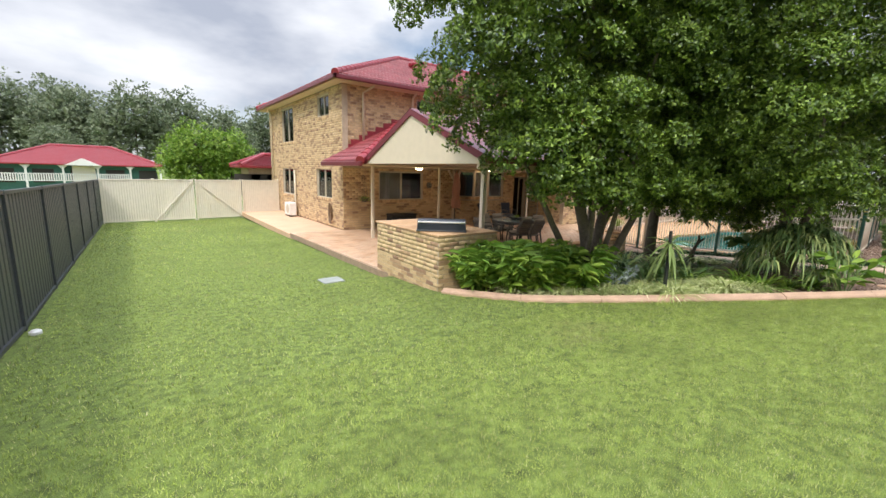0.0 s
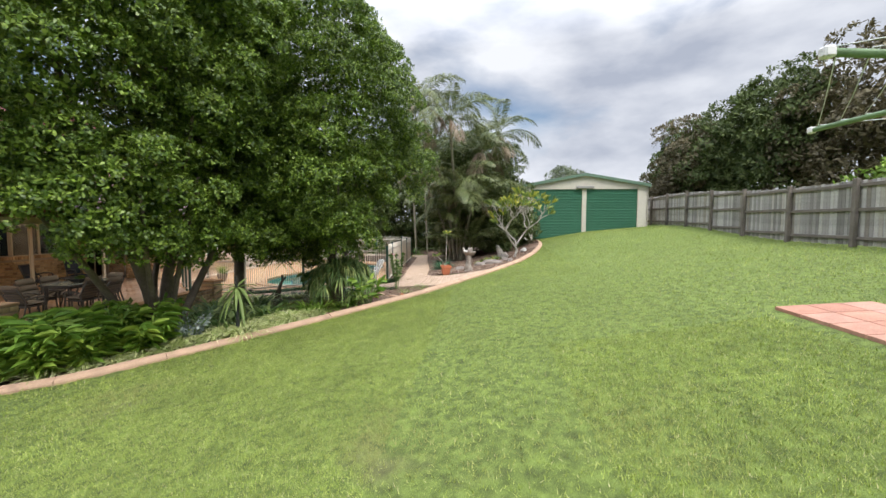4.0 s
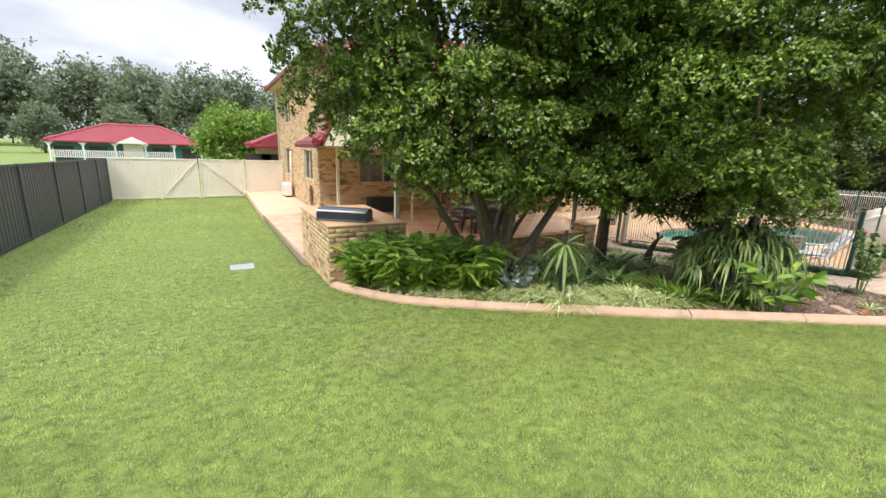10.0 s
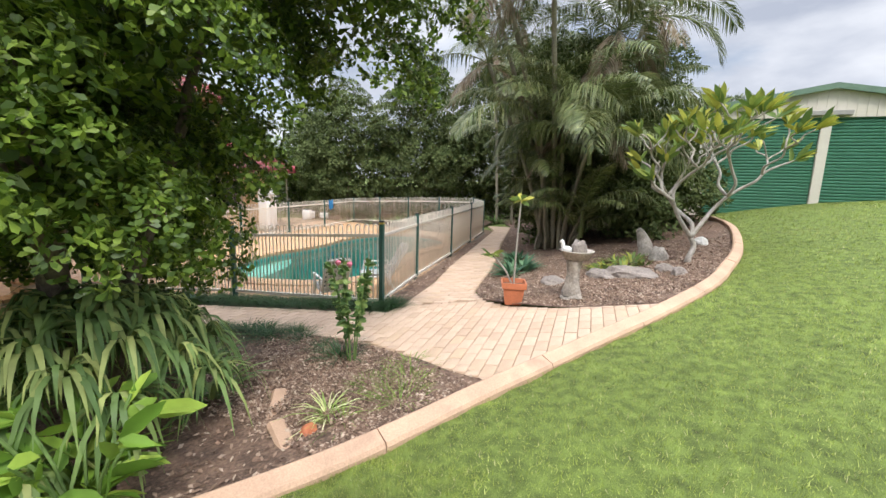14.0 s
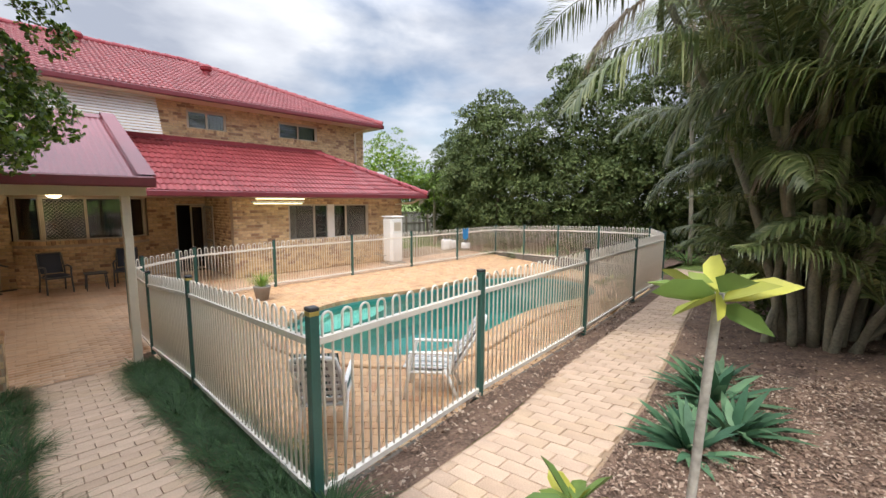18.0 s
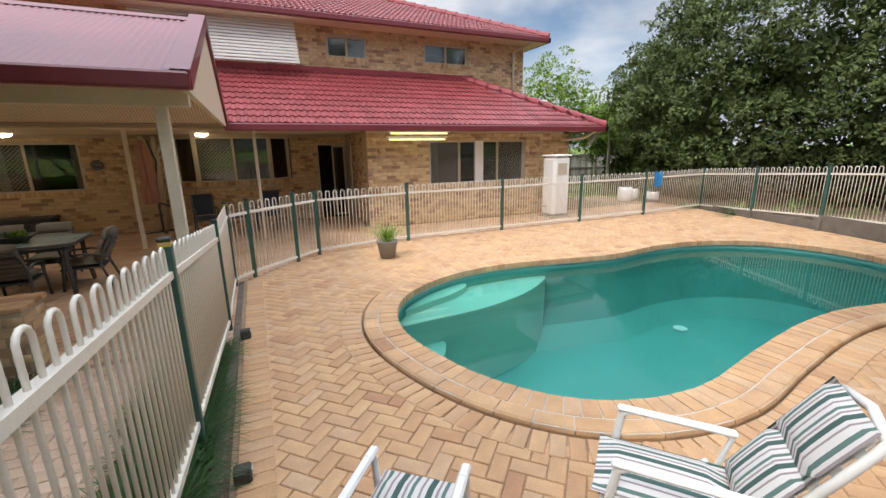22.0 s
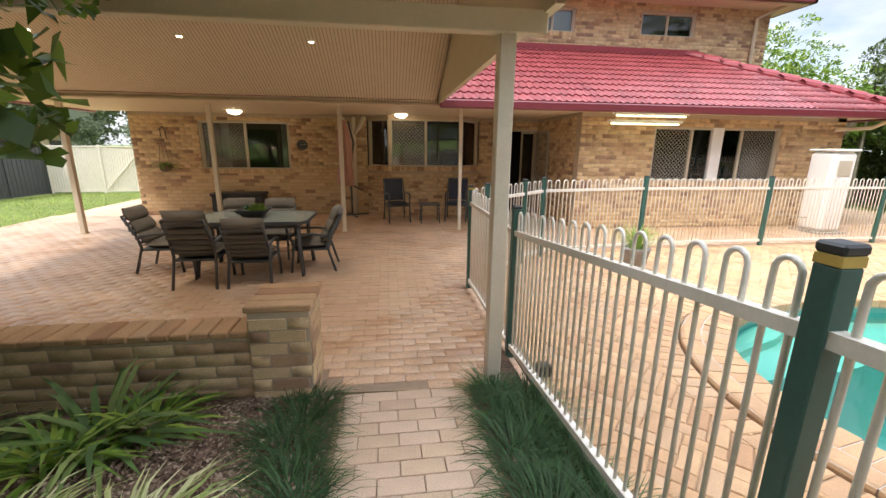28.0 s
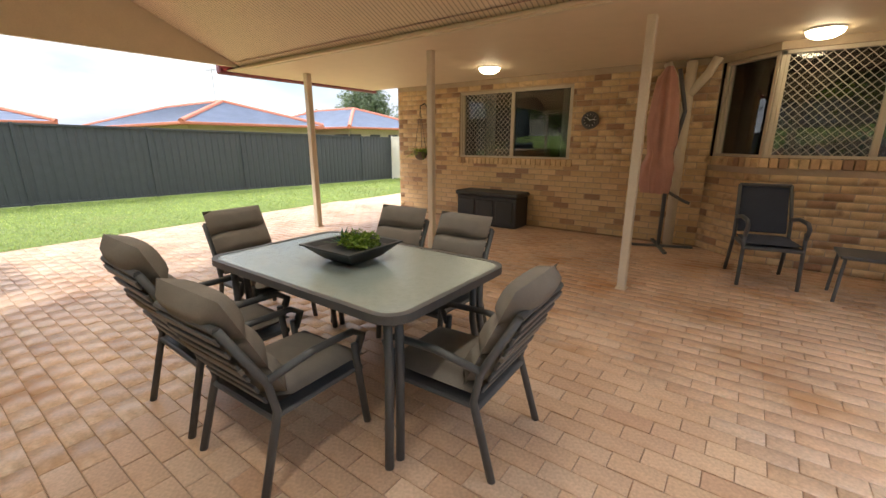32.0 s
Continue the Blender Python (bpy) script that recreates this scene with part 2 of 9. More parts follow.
mesh_m = mat("security_mesh", (0.38, 0.35, 0.29), 0.6, metal=0.0, vary=0.05, bump=0)
white_m = mat("white_enamel", (0.78, 0.77, 0.74), 0.4, vary=0.03, bump=0.02)
pick_m = mat("fence_paint_cream", (0.78, 0.73, 0.64), 0.4, vary=0.05, bump=0.03)
green_m = mat("fence_post_green", (0.035, 0.105, 0.085), 0.4, vary=0.08, bump=0.04)
gold_m = mat("brass_band", (0.55, 0.42, 0.12), 0.35, metal=0.5, vary=0.05)
black_m = mat("black_plastic", (0.03, 0.032, 0.034), 0.5, vary=0.1, bump=0.05)
dfence_m = mat("dark_steel_sheet", (0.052, 0.058, 0.064), 0.5, vary=0.1, bump=0.03)
lfence_m = mat("cream_steel_sheet", (0.76, 0.70, 0.58), 0.5, vary=0.05, bump=0.03)
WOOD_TONES = [(0.0, (0.21, 0.195, 0.18)), (0.35, (0.34, 0.32, 0.30)), (0.7, (0.48, 0.46, 0.43)), (0.9, (0.40, 0.36, 0.31)), (1.0, (0.24, 0.21, 0.18))]
wood_o = mat("weathered_paling", (0.25, 0.23, 0.2), 0.9, vary=0.3, scale=3, fine=70, bump=0.5, island=WOOD_TONES, obj=1)
wood_m = mat("weathered_timber", (0.17, 0.145, 0.12), 0.9, vary=0.28, scale=3, fine=70, bump=0.5)
pale_mortar = mat("pale_mortar", (0.495, 0.45, 0.39), 0.95, vary=0.1, fine=150, bump=0.3)
step_m = mat("pool_step_plaster", (0.42, 0.62, 0.52), 0.6, vary=0.07, scale=1.2, fine=40, bump=0.05)
pool_m = mat("pool_plaster", (0.12, 0.36, 0.33), 0.6, vary=0.07, scale=1.2, fine=40, bump=0.05)
water_m = glass_mat("pool_water", (0.50, 0.78, 0.76), 0.03, 1.33)
shed_m = mat("cream_shed_sheet", (0.62, 0.58, 0.50), 0.5, vary=0.05)
sdoor_m = mat("green_roller_door", (0.04, 0.16, 0.095), 0.45, vary=0.08)
sroof_m = mat("shed_roof_green", (0.13, 0.21, 0.15), 0.5, vary=0.08)
bark_m = mat("bark", (0.14, 0.11, 0.085), 0.9, vary=0.3, scale=7, fine=50, bump=0.9)
palebark_m = mat("pale_bark", (0.36, 0.33, 0.29), 0.85, vary=0.25, scale=7, fine=50, bump=0.5)
palmstem_m = mat("palm_stem", (0.22, 0.20, 0.14), 0.7, vary=0.25, scale=5, fine=40, bump=0.4)


def leaf_mat(name, dark, mid, light, rough=0.5, trans=0.25, spec=0.3):
    return mat(name, mid, rough, vary=0.2, scale=0.9, fine=9, bump=0, island=[(0.0, dark), (0.45, mid), (0.85, light), (1.0, tuple(c * 1.3 for c in light))], trans=trans, spec=spec)


leaf_tree = leaf_mat("glossy_tree_leaf", (0.045, 0.085, 0.012), (0.10, 0.172, 0.022), (0.22, 0.31, 0.046), 0.4, 0.28, 0.4)
leaf_dark = leaf_mat("dark_tree_leaf", (0.05, 0.075, 0.022), (0.085, 0.12, 0.036), (0.15, 0.185, 0.066), 0.6, 0.2, 0.2)
leaf_clivia = leaf_mat("clivia_leaf", (0.09, 0.16, 0.05), (0.19, 0.29, 0.09), (0.38, 0.43, 0.15))
leaf_palm = leaf_mat("palm_leaflet", (0.07, 0.105, 0.03), (0.135, 0.172, 0.056), (0.255, 0.275, 0.115), 0.35, 0.25, 0.45)
dead_frond = leaf_mat("dry_frond", (0.20, 0.14, 0.09), (0.32, 0.25, 0.17), (0.42, 0.36, 0.28), 0.8, 0.2)
leaf_lily = leaf_mat("lily_blade", (0.095, 0.195, 0.024), (0.185, 0.325, 0.044), (0.34, 0.47, 0.08))
leaf_var = leaf_mat("variegated_blade", (0.26, 0.38, 0.09), (0.60, 0.65, 0.27), (0.83, 0.83, 0.52))
leaf_fern = leaf_mat("strap_leaf", (0.07, 0.145, 0.045), (0.14, 0.25, 0.075), (0.28, 0.37, 0.12))
leaf_frang = leaf_mat("frangipani_leaf", (0.10, 0.17, 0.045), (0.20, 0.29, 0.07), (0.42, 0.41, 0.07))
leaf_mondo = leaf_mat("mondo_grass", (0.022, 0.060, 0.018), (0.038, 0.095, 0.028), (0.07, 0.14, 0.045))
leaf_silver = leaf_mat("silver_leaf", (0.22, 0.27, 0.25), (0.34, 0.40, 0.38), (0.45, 0.50, 0.48))
leaf_aloe = leaf_mat("agave_leaf", (0.05, 0.13, 0.07), (0.09, 0.19, 0.10), (0.14, 0.25, 0.13))
# pale grey-green leaf, with distance haze mixed into its colour
leaf_far = leaf_mat("far_leaf", (0.11, 0.145, 0.085), (0.17, 0.21, 0.125), (0.24, 0.27, 0.17))
leaf_lime = leaf_mat("lime_leaf", (0.10, 0.19, 0.025), (0.17, 0.29, 0.04), (0.28, 0.38, 0.07))
leaf_rust = leaf_mat("rusty_leaf", (0.08, 0.07, 0.035), (0.14, 0.115, 0.06), (0.19, 0.165, 0.09))

# ---- mesh building ----
ORG = {}


class Mesh:
    """Collects vertices and faces, in the world's metres or a thing's own."""

    def __init__(self):
        self.v, self.f = [], []

    def add(self, verts, faces):
        k = len(self.v)
        self.v += [tuple(p) for p in verts]
        self.f += [tuple(i + k for i in q) for q in faces]
        return self

    def box(self, x0, y0, z0, x1, y1, z1, c=0.0, m=None):
        """A box with its edges cut by c, moved by m."""
        x0, x1, y0, y1, z0, z1 = min(x0, x1), max(x0, x1), min(y0, y1), max(y0, y1), min(z0, z1), max(z0, z1)
        c = min(c, (x1 - x0) * 0.45, (y1 - y0) * 0.45, (z1 - z0) * 0.45)
        if c <= 0:
            v = [(x, y, z) for z in (z0, z1) for y in (y0, y1) for x in (x0, x1)]
            f = [(0, 2, 3, 1), (4, 5, 7, 6), (0, 1, 5, 4), (2, 6, 7, 3), (0, 4, 6, 2), (1, 3, 7, 5)]
        else:
            v, f = [], []
            for z, a in ((z0, c), (z0 + c, 0), (z1 - c, 0), (z1, c)):
                e = 0 if a else c
                if a:
                    v += [(x0 + c, y0 + c, z), (x1 - c, y0 + c, z), (x1 - c, y1 - c, z), (x0 + c, y1 - c, z)]
                else:
                    v += [(x0 + e, y0, z), (x1 - e, y0, z), (x1, y0 + e, z), (x1, y1 - e, z), (x1 - e, y1, z), (x0 + e, y1, z), (x0, y1 - e, z), (x0, y0 + e, z)]
            f = [(3, 2, 1, 0), (20, 21, 22, 23)]
            for i in range(8):
                j = (i + 1) % 8
                f.append((4 + i, 4 + j, 12 + j, 12 + i))
            for lo, ring, up in ((0, 4, 1), (20, 12, 0)):
                for s in range(4):
                    a, b = ring + 2 * s, ring + 2 * s + 1
                    nxt = ring + (2 * s + 2) % 8
                    q1 = (lo + s, lo + (s + 1) % 4, b, a)
                    q2 = (lo + (s + 1) % 4, nxt, b)
                    f += [q1, q2] if up else [q1[::-1], q2[::-1]]
        if m is not None:
            v = [m @ Vector(p) for p in v]
        return self.add(v, f)

    def tube(self, pts, r, n=8, cap=True):
        """A round bar along points; r is one radius or one for each point."""
        pts = [Vector(p) for p in pts]
        rs = r if isinstance(r, (list, tuple)) else [r] * len(pts)
        v, f, up = [], [], None
        for i, p in enumerate(pts):
            d = (pts[min(i + 1, len(pts) - 1)] - pts[max(i - 1, 0)]).normalized()
            if up is None:
                up = Vector((0, 0, 1)) if abs(d.z) < 0.9 else Vector((1, 0, 0))
            s = d.cross(up).normalized()
            up = s.cross(d).normalized()
            v += [p + rs[i] * (math.cos(a) * s + math.sin(a) * up) for a in (2 * math.pi * k / n for k in range(n))]
        for i in range(len(pts) - 1):
            f += [(i * n + k, i * n + (k + 1) % n, (i + 1) * n + (k + 1) % n, (i + 1) * n + k) for k in range(n)]
        if cap:
            f += [tuple(range(n - 1, -1, -1)), tuple((len(pts) - 1) * n + k for k in range(n))]
        return self.add(v, f)

    def lathe(self, prof, n=20, m=None):
        """A turned shape from (radius, z) pairs."""
        v = [(r * math.cos(2 * math.pi * k / n), r * math.sin(2 * math.pi * k / n), z) for r, z in prof for k in range(n)]
        f = [(i * n + k, i * n + (k + 1) % n, (i + 1) * n + (k + 1) % n, (i + 1) * n + k) for i in range(len(prof) - 1) for k in range(n)]
        f += [tuple(range(n - 1, -1, -1)), tuple((len(prof) - 1) * n + k for k in range(n))]
        if m is not None:
            v = [m @ Vector(p) for p in v]
        return self.add(v, f)

    def prism(self, poly, z0, z1):
        """A flat outline pulled up from z0 to z1; z may be a function of the place."""
        a = z0 if callable(z0) else (lambda x, y: z0)
        b = z1 if callable(z1) else (lambda x, y: z1)
        n = len(poly)
        v = [(x, y, a(x, y)) for x, y in poly] + [(x, y, b(x, y)) for x, y in poly]
        f = [tuple(range(n - 1, -1, -1)), tuple(range(n, 2 * n))] + [(i, (i + 1) % n, n + (i + 1) % n, n + i) for i in range(n)]
        return self.add(v, f)

    def data(self, name, material, org=None, smooth=False):
        me = bpy.data.meshes.new(name)
        v = self.v if org is None else [(p[0] - org[0], p[1] - org[1], p[2] - org[2]) for p in self.v]
        me.from_pydata(v, [], self.f)
        if smooth:
            me.shade_smooth()
        me.materials.append(material)
        return me


def part(name, mesh, material, parent=None, label="", smooth=False, kind=""):
    """Links a mesh as one object, under a thing or a part where given."""
    org = ORG.get(parent.name, (0, 0, 0)) if parent else None
    ob = new(name, mesh.data(name, material, org, smooth) if isinstance(mesh, Mesh) else mesh)
    if parent:
        ob.parent = parent
        ORG[ob.name] = org
    return tagged(ob, label, kind=kind)


def thing(name, at, label, category, group="", kind=""):
    """An Empty at the base of a thing made of parts."""
    ob = new(name)
    ob.empty_display_size = 0.1
    ob.location = at
    ORG[ob.name] = tuple(at)
    return tagged(ob, label, category, group, kind)


def solid(name, mesh, material, label, category, group="", kind="", smooth=False):
    """A thing of one mesh, with its origin at its base."""
    v = np.array(mesh.v)
    org = ((v[:, 0].min() + v[:, 0].max()) / 2, (v[:, 1].min() + v[:, 1].max()) / 2, v[:, 2].min())
    ob = new(name, mesh.data(name, material, org, smooth))
    ob.location = org
    ORG[ob.name] = tuple(org)
    return tagged(ob, label, category, group, kind)


def bulk(name, verts, faces_per, material, org=(0, 0, 0), smooth=False):
    """A mesh of very many like pieces from an array (pieces, points, 3) and one list of faces."""
    n, k = verts.shape[:2]
    me = bpy.data.meshes.new(name)
    loops = np.concatenate([np.array(q) for q in faces_per])
    sizes = np.array([len(q) for q in faces_per])
    allv = (np.arange(n)[:, None] * k + loops[None]).ravel()
    tot = np.tile(sizes, n)
    me.vertices.add(n * k)
    me.vertices.foreach_set("co", (verts.reshape(-1, 3) - np.array(org)).astype(np.float32).ravel())
    me.loops.add(len(allv))
    me.loops.foreach_set("vertex_index", allv.astype(np.int32))
    me.polygons.add(len(tot))
    me.polygons.foreach_set("loop_start", np.r_[0, np.cumsum(tot)[:-1]].astype(np.int32))
    me.update(calc_edges=True)
    me.materials.append(material)
    if smooth:
        me.shade_smooth()
    return me


# ---- the lie of the land ----
FLOOR = -0.74
GROUND_Y = [(-60, 2.2), (-14, 1.5), (-9, 1.15), (-6.5, 0.92), (-4.4, 0.68), (-1.78, 0.25), (-0.24, -0.01), (0.4, -0.09), (1.8, -0.28), (4, -0.5), (6.5, -0.74), (8.4, -0.79), (12, -0.86), (22, -1.06), (26, -1.12), (80, -1.3)]
KY, KZ = np.array(GROUND_Y).T


def smooth_z(y):
    return sum(np.interp(y + d, KY, KZ) for d in (-0.6, -0.3, 0.0, 0.3, 0.6)) / 5


def ground_z(x, y):
    s = np.clip((np.asarray(x, float) - 11) / 8, 0, 1)
    return smooth_z(np.asarray(y, float)) + s * s * (3 - 2 * s) * np.clip(-np.asarray(y, float) / 6, 0, 1) * 0.35


def gz(x, y):
    return float(ground_z(x, y))


def inside(poly, x, y):
    x, y = np.asarray(x, float), np.asarray(y, float)
    r = np.zeros(x.shape, bool)
    for (ax, ay), (bx, by) in zip(poly, poly[1:] + poly[:1]):
        if ay != by:
            r ^= ((ay > y) != (by > y)) & (x < (bx - ax) * (y - ay) / (by - ay) + ax)
    return r


def spline(pts, n=8, closed=False):
    """Points on a smooth line through the given ones."""
    p = [np.array(q, float) for q in pts]
    out = []
    m = len(p)
    for i in range(m if closed else m - 1):
        a, b, c, d = (p[(i + k) % m] if closed else p[min(max(i + k, 0), m - 1)] for k in (-1, 0, 1, 2))
        for t in np.arange(n) / n:
            out.append(0.5 * (2 * b + (c - a) * t + (2 * a - 5 * b + 4 * c - d) * t * t + (3 * b - a - 3 * c + d) * t**3))
    if not closed:
        out.append(p[-1])
    return [tuple(float(v) for v in q) for q in out]


KERB = spline([(4.28, 5.9), (4.87, 4.55), (5.78, 3.57), (6.66, 2.83), (7.52, 2.09), (8.46, 1.30), (9.49, 0.36), (10.41, -0.27), (11.35, -0.95), (12.3, -1.68), (13.3, -2.34), (14.05, -2.68), (15.02, -3.06), (16.4, -3.42), (17.6, -3.62), (19.3, -3.7)], 6)
BED = KERB + [(22.5, -3.4), (30, -2), (30, 12), (12.6, 12), (4.3, 8.3)]
DECK = [(12.98, 1.97), (14.57, 2.1), (17.15, 2.3), (19.75, 2.52), (22.3, 2.76), (23.68, 3.5), (24.28, 5.2), (24.82, 6.9), (25.28, 8.6), (25.75, 10.42), (14.35, 10.42), (12.98, 8.78)]
POOL = spline([(14.63, 6.35), (14.92, 6.95), (15.46, 7.37), (16.14, 7.63), (17.0, 7.7), (18.06, 7.53), (19.1, 7.36), (20.25, 7.46), (21.4, 7.33), (22.45, 6.7), (22.86, 5.7), (22.52, 4.62), (21.4, 3.95), (20.25, 4.05), (19.4, 4.2), (18.5, 4.19), (17.4, 4.03), (16.5, 3.87), (15.82, 3.95), (15.28, 4.26), (14.86, 4.85), (14.6, 5.7)], 5, True)
PATIO = [(4.2, 8.4), (4.45, 6.2), (11.4, 6.55), (12.97, 6.45), (12.97, 8.68), (14.45, 10.3), (14.45, 10.4), (26, 10.4), (26, 14.7), (4.05, 14.7)]
SLAB = [(4.03, 14.7), (6.1, 14.7), (6.1, 24), (4.03, 24)]

# ---- ground ----
def grown(poly, d):
    """An outline moved outwards by d (given anticlockwise or clockwise)."""
    n = len(poly)
    area = sum(poly[i][0] * poly[(i + 1) % n][1] - poly[(i + 1) % n][0] * poly[i][1] for i in range(n))
    sg = 1 if area > 0 else -1
    out = []
    for i in range(n):
        ax, ay = poly[i - 1]
        bx, by = poly[(i + 1) % n]
        tx, ty = bx - ax, by - ay
        q = math.hypot(tx, ty)
        out.append((poly[i][0] + sg * d * ty / q, poly[i][1] - sg * d * tx / q))
    return out


def ground_sheet():
    """One sheet of lawn to the horizon, let down under slabs, pool and house."""
    xs = np.r_[[-900, -300, -120, -60, -30], np.arange(-16, 34, 0.25), [36, 42, 55, 80, 140, 300, 900]]
    ys = np.r_[[-900, -300, -120, -60, -35, -22], np.arange(-15, 30, 0.25), [32, 36, 45, 60, 90, 160, 320, 900]]
    X, Y = np.meshgrid(xs, ys)
    Z = ground_z(X, Y)
    low = inside(grown(DECK, 0.3), X, Y) | inside(PATIO, X, Y) | inside(SLAB, X, Y) | ((X > 6.1) & (X < 22) & (Y > 12.2) & (Y < 24.7))
    Z = np.where(low, FLOOR - 0.28, Z)
    Z = np.where(inside(grown(POOL, 0.32), X, Y), -3.0, Z)
    beds = inside(BED, X, Y) & ~low
    Z = Z - np.where(beds, 0.03, 0.0)
    n, m = len(ys), len(xs)
    idx = np.arange(n * m).reshape(n, m)
    f = np.stack([idx[:-1, :-1], idx[:-1, 1:], idx[1:, 1:], idx[1:, :-1]], -1).reshape(-1, 4)
    me = bpy.data.meshes.new("ground")
    me.from_pydata(np.stack([X, Y, Z], -1).reshape(-1, 3).tolist(), [], f.tolist())
    me.materials.append(lawn_m)
    me.shade_smooth()
    return tagged(new("ground", me), "mown green back lawn rising away from the house", "lawn", kind="structure")


ground_sheet()


def sheet(name, poly, zf, material, label, step=0.2, drop=None):
    """A surface over an outline, following a height."""
    x0, x1 = min(p[0] for p in poly), max(p[0] for p in poly)
    y0, y1 = min(p[1] for p in poly), max(p[1] for p in poly)
    bm = bmesh.new()
    verts = [bm.verts.new((x, y, 0)) for x, y in poly]
    bm.faces.new(verts)
    for axis, a, b in (((1, 0, 0), x0, x1), ((0, 1, 0), y0, y1)):
        for c in np.arange(a + step, b, step):
            co = (c, 0, 0) if axis[0] else (0, c, 0)
            bmesh.ops.bisect_plane(bm, geom=bm.verts[:] + bm.edges[:] + bm.faces[:], plane_co=co, plane_no=axis)
    for v in bm.verts:
        v.co.z = zf(v.co.x, v.co.y)
    bmesh.ops.recalc_face_normals(bm, faces=bm.faces[:])
    if bm.faces[:] and sum(q.normal.z for q in bm.faces) < 0:
        bmesh.ops.reverse_faces(bm, faces=bm.faces[:])
    me = bpy.data.meshes.new(name)
    bm.to_mesh(me)
    bm.free()
    me.materials.append(material)
    return tagged(new(name, me), label, "garden bed" if "mulch" in label else "paving", kind="structure")


def bed_z(x, y):
    return gz(x, y) + 0.02 + 0.035 * noise.noise((x * 1.3, y * 1.3, 3.0)) + 0.02 * noise.noise((x * 5, y * 5, 1.0))


MAIN_BED = [p for p in KERB if p[0] < 10.5] + [(10.62, -0.2), (11.3, 1.2), (11.52, 2.6), (11.56, 6.5), (11.1, 6.5), (5.9, 6.5), (5.9, 6.0)]
EAST_BED = [(12.6, -1.72), (12.58, -0.7), (12.7, -0.02), (13.0, 0.38), (13.5, 0.62), (15.2, 0.76), (19.8, 1.45), (24, 2.0), (30, 4), (30, -2), (22.5, -3.2)] + [p for p in KERB[::-1] if p[0] > 12.7]
STRIP = [(12.44, 1.5), (12.72, 1.5), (14.2, 1.56), (15.7, 1.8), (19.3, 2.12), (23, 2.5), (23.9, 3.3), (22.35, 2.66), (19.75, 2.44), (17.15, 2.2), (14.57, 2.02), (12.85, 1.86), (12.85, 8.6), (12.7, 6.46), (12.44, 6.46)]
FAR_BED = [(23.9, 3.3), (25, 3.3), (30.5, 3), (31, 13), (25.9, 13), (25.9, 10.3), (25.4, 8.6), (24.95, 6.9), (24.4, 5.2)]
sheet("garden_bed_1", MAIN_BED, bed_z, mulch_m, "brown bark mulch bed under the trees beside the patio", 0.25)
sheet("garden_bed_2", EAST_BED, bed_z, mulch_m, "brown gravelly mulch bed under the palms", 0.25)
sheet("garden_bed_3", STRIP, lambda x, y: bed_z(x, y) - 0.02, mulch_m, "narrow mulch strip along the pool fence", 0.3)

sheet("garden_bed_4", FAR_BED, lambda x, y: FLOOR + 0.05 + max(0.0, (10 - y) * 0.05), mulch_m, "mulch bed under the trees behind the pool fence", 0.5)
PIECE_FACES = [(4, 5, 6, 7), (0, 1, 5, 4), (1, 2, 6, 5), (2, 3, 7, 6), (3, 0, 4, 7)]


def piece_mesh(name, w, d, h, c, material):
    """A paver or brick with a cut upper edge."""
    mesh = Mesh().add([(-w / 2, -d / 2, -h), (w / 2, -d / 2, -h), (w / 2, d / 2, -h), (-w / 2, d / 2, -h), (-w / 2, -d / 2, -c), (w / 2, -d / 2, -c), (w / 2, d / 2, -c), (-w / 2, d / 2, -c), (-w / 2 + c, -d / 2 + c, 0), (w / 2 - c, -d / 2 + c, 0), (w / 2 - c, d / 2 - c, 0), (-w / 2 + c, d / 2 - c, 0)],
                      [(0, 1, 5, 4), (1, 2, 6, 5), (2, 3, 7, 6), (3, 0, 4, 7), (4, 5, 9, 8), (5, 6, 10, 9), (6, 7, 11, 10), (7, 4, 8, 11), (8, 9, 10, 11)])
    return mesh.data(name, material)


def lay(name, floor, spots, w, d, zf, near, m_joined, m_piece, c=0.006, tilt=0.005):
    """Pavers at (x, y, turn): those in the near stretch are objects of their own, the others one mesh."""
    me = piece_mesh("paver", w, d, 0.05, c, m_piece)
    base = np.array([v.co for v in me.vertices])
    faces = [tuple(p.vertices) for p in me.polygons]
    rng = random.Random(5)
    spots = sorted(spots, key=lambda s: (s[0] - near[0]) ** 2 + (s[1] - near[1]) ** 2)
    rest = []
    n_pieces = 0
    for x, y, a, *cut in spots:
        cut = cut[0] if cut else 1.0
        z = zf(x, y) + rng.uniform(-0.002, 0.0025)
        e = 0.05
        sx, sy = (zf(x + e, y) - zf(x - e, y)) / (2 * e) + rng.uniform(-tilt, tilt), (zf(x, y + e) - zf(x, y - e)) / (2 * e) + rng.uniform(-tilt, tilt)
        ca, sa = math.cos(a), math.sin(a)
        if n_pieces < 290 and cut > 0.995:
            n_pieces += 1
            ob = new("paver", me)
            ob.parent = floor
            ux, uy = Vector((1, 0, sx)).normalized(), Vector((0, 1, sy)).normalized()
            nz = ux.cross(uy).normalized()
            r = Matrix((ux, nz.cross(ux), nz)).transposed() @ Matrix.Rotation(a, 3, "Z")
            ob.matrix_basis = Matrix.Translation((x, y, z)) @ r.to_4x4()
        else:
            bx = base[:, 0] * cut
            px, py = bx * ca - base[:, 1] * sa, bx * sa + base[:, 1] * ca
            rest.append(np.stack([x + px, y + py, z + base[:, 2] + sx * px + sy * py], -1))
    if rest:
        ob = new(name, bulk(name, np.array(rest), faces, m_joined))
        ob.parent = floor
        ob["kind"] = "stuff"


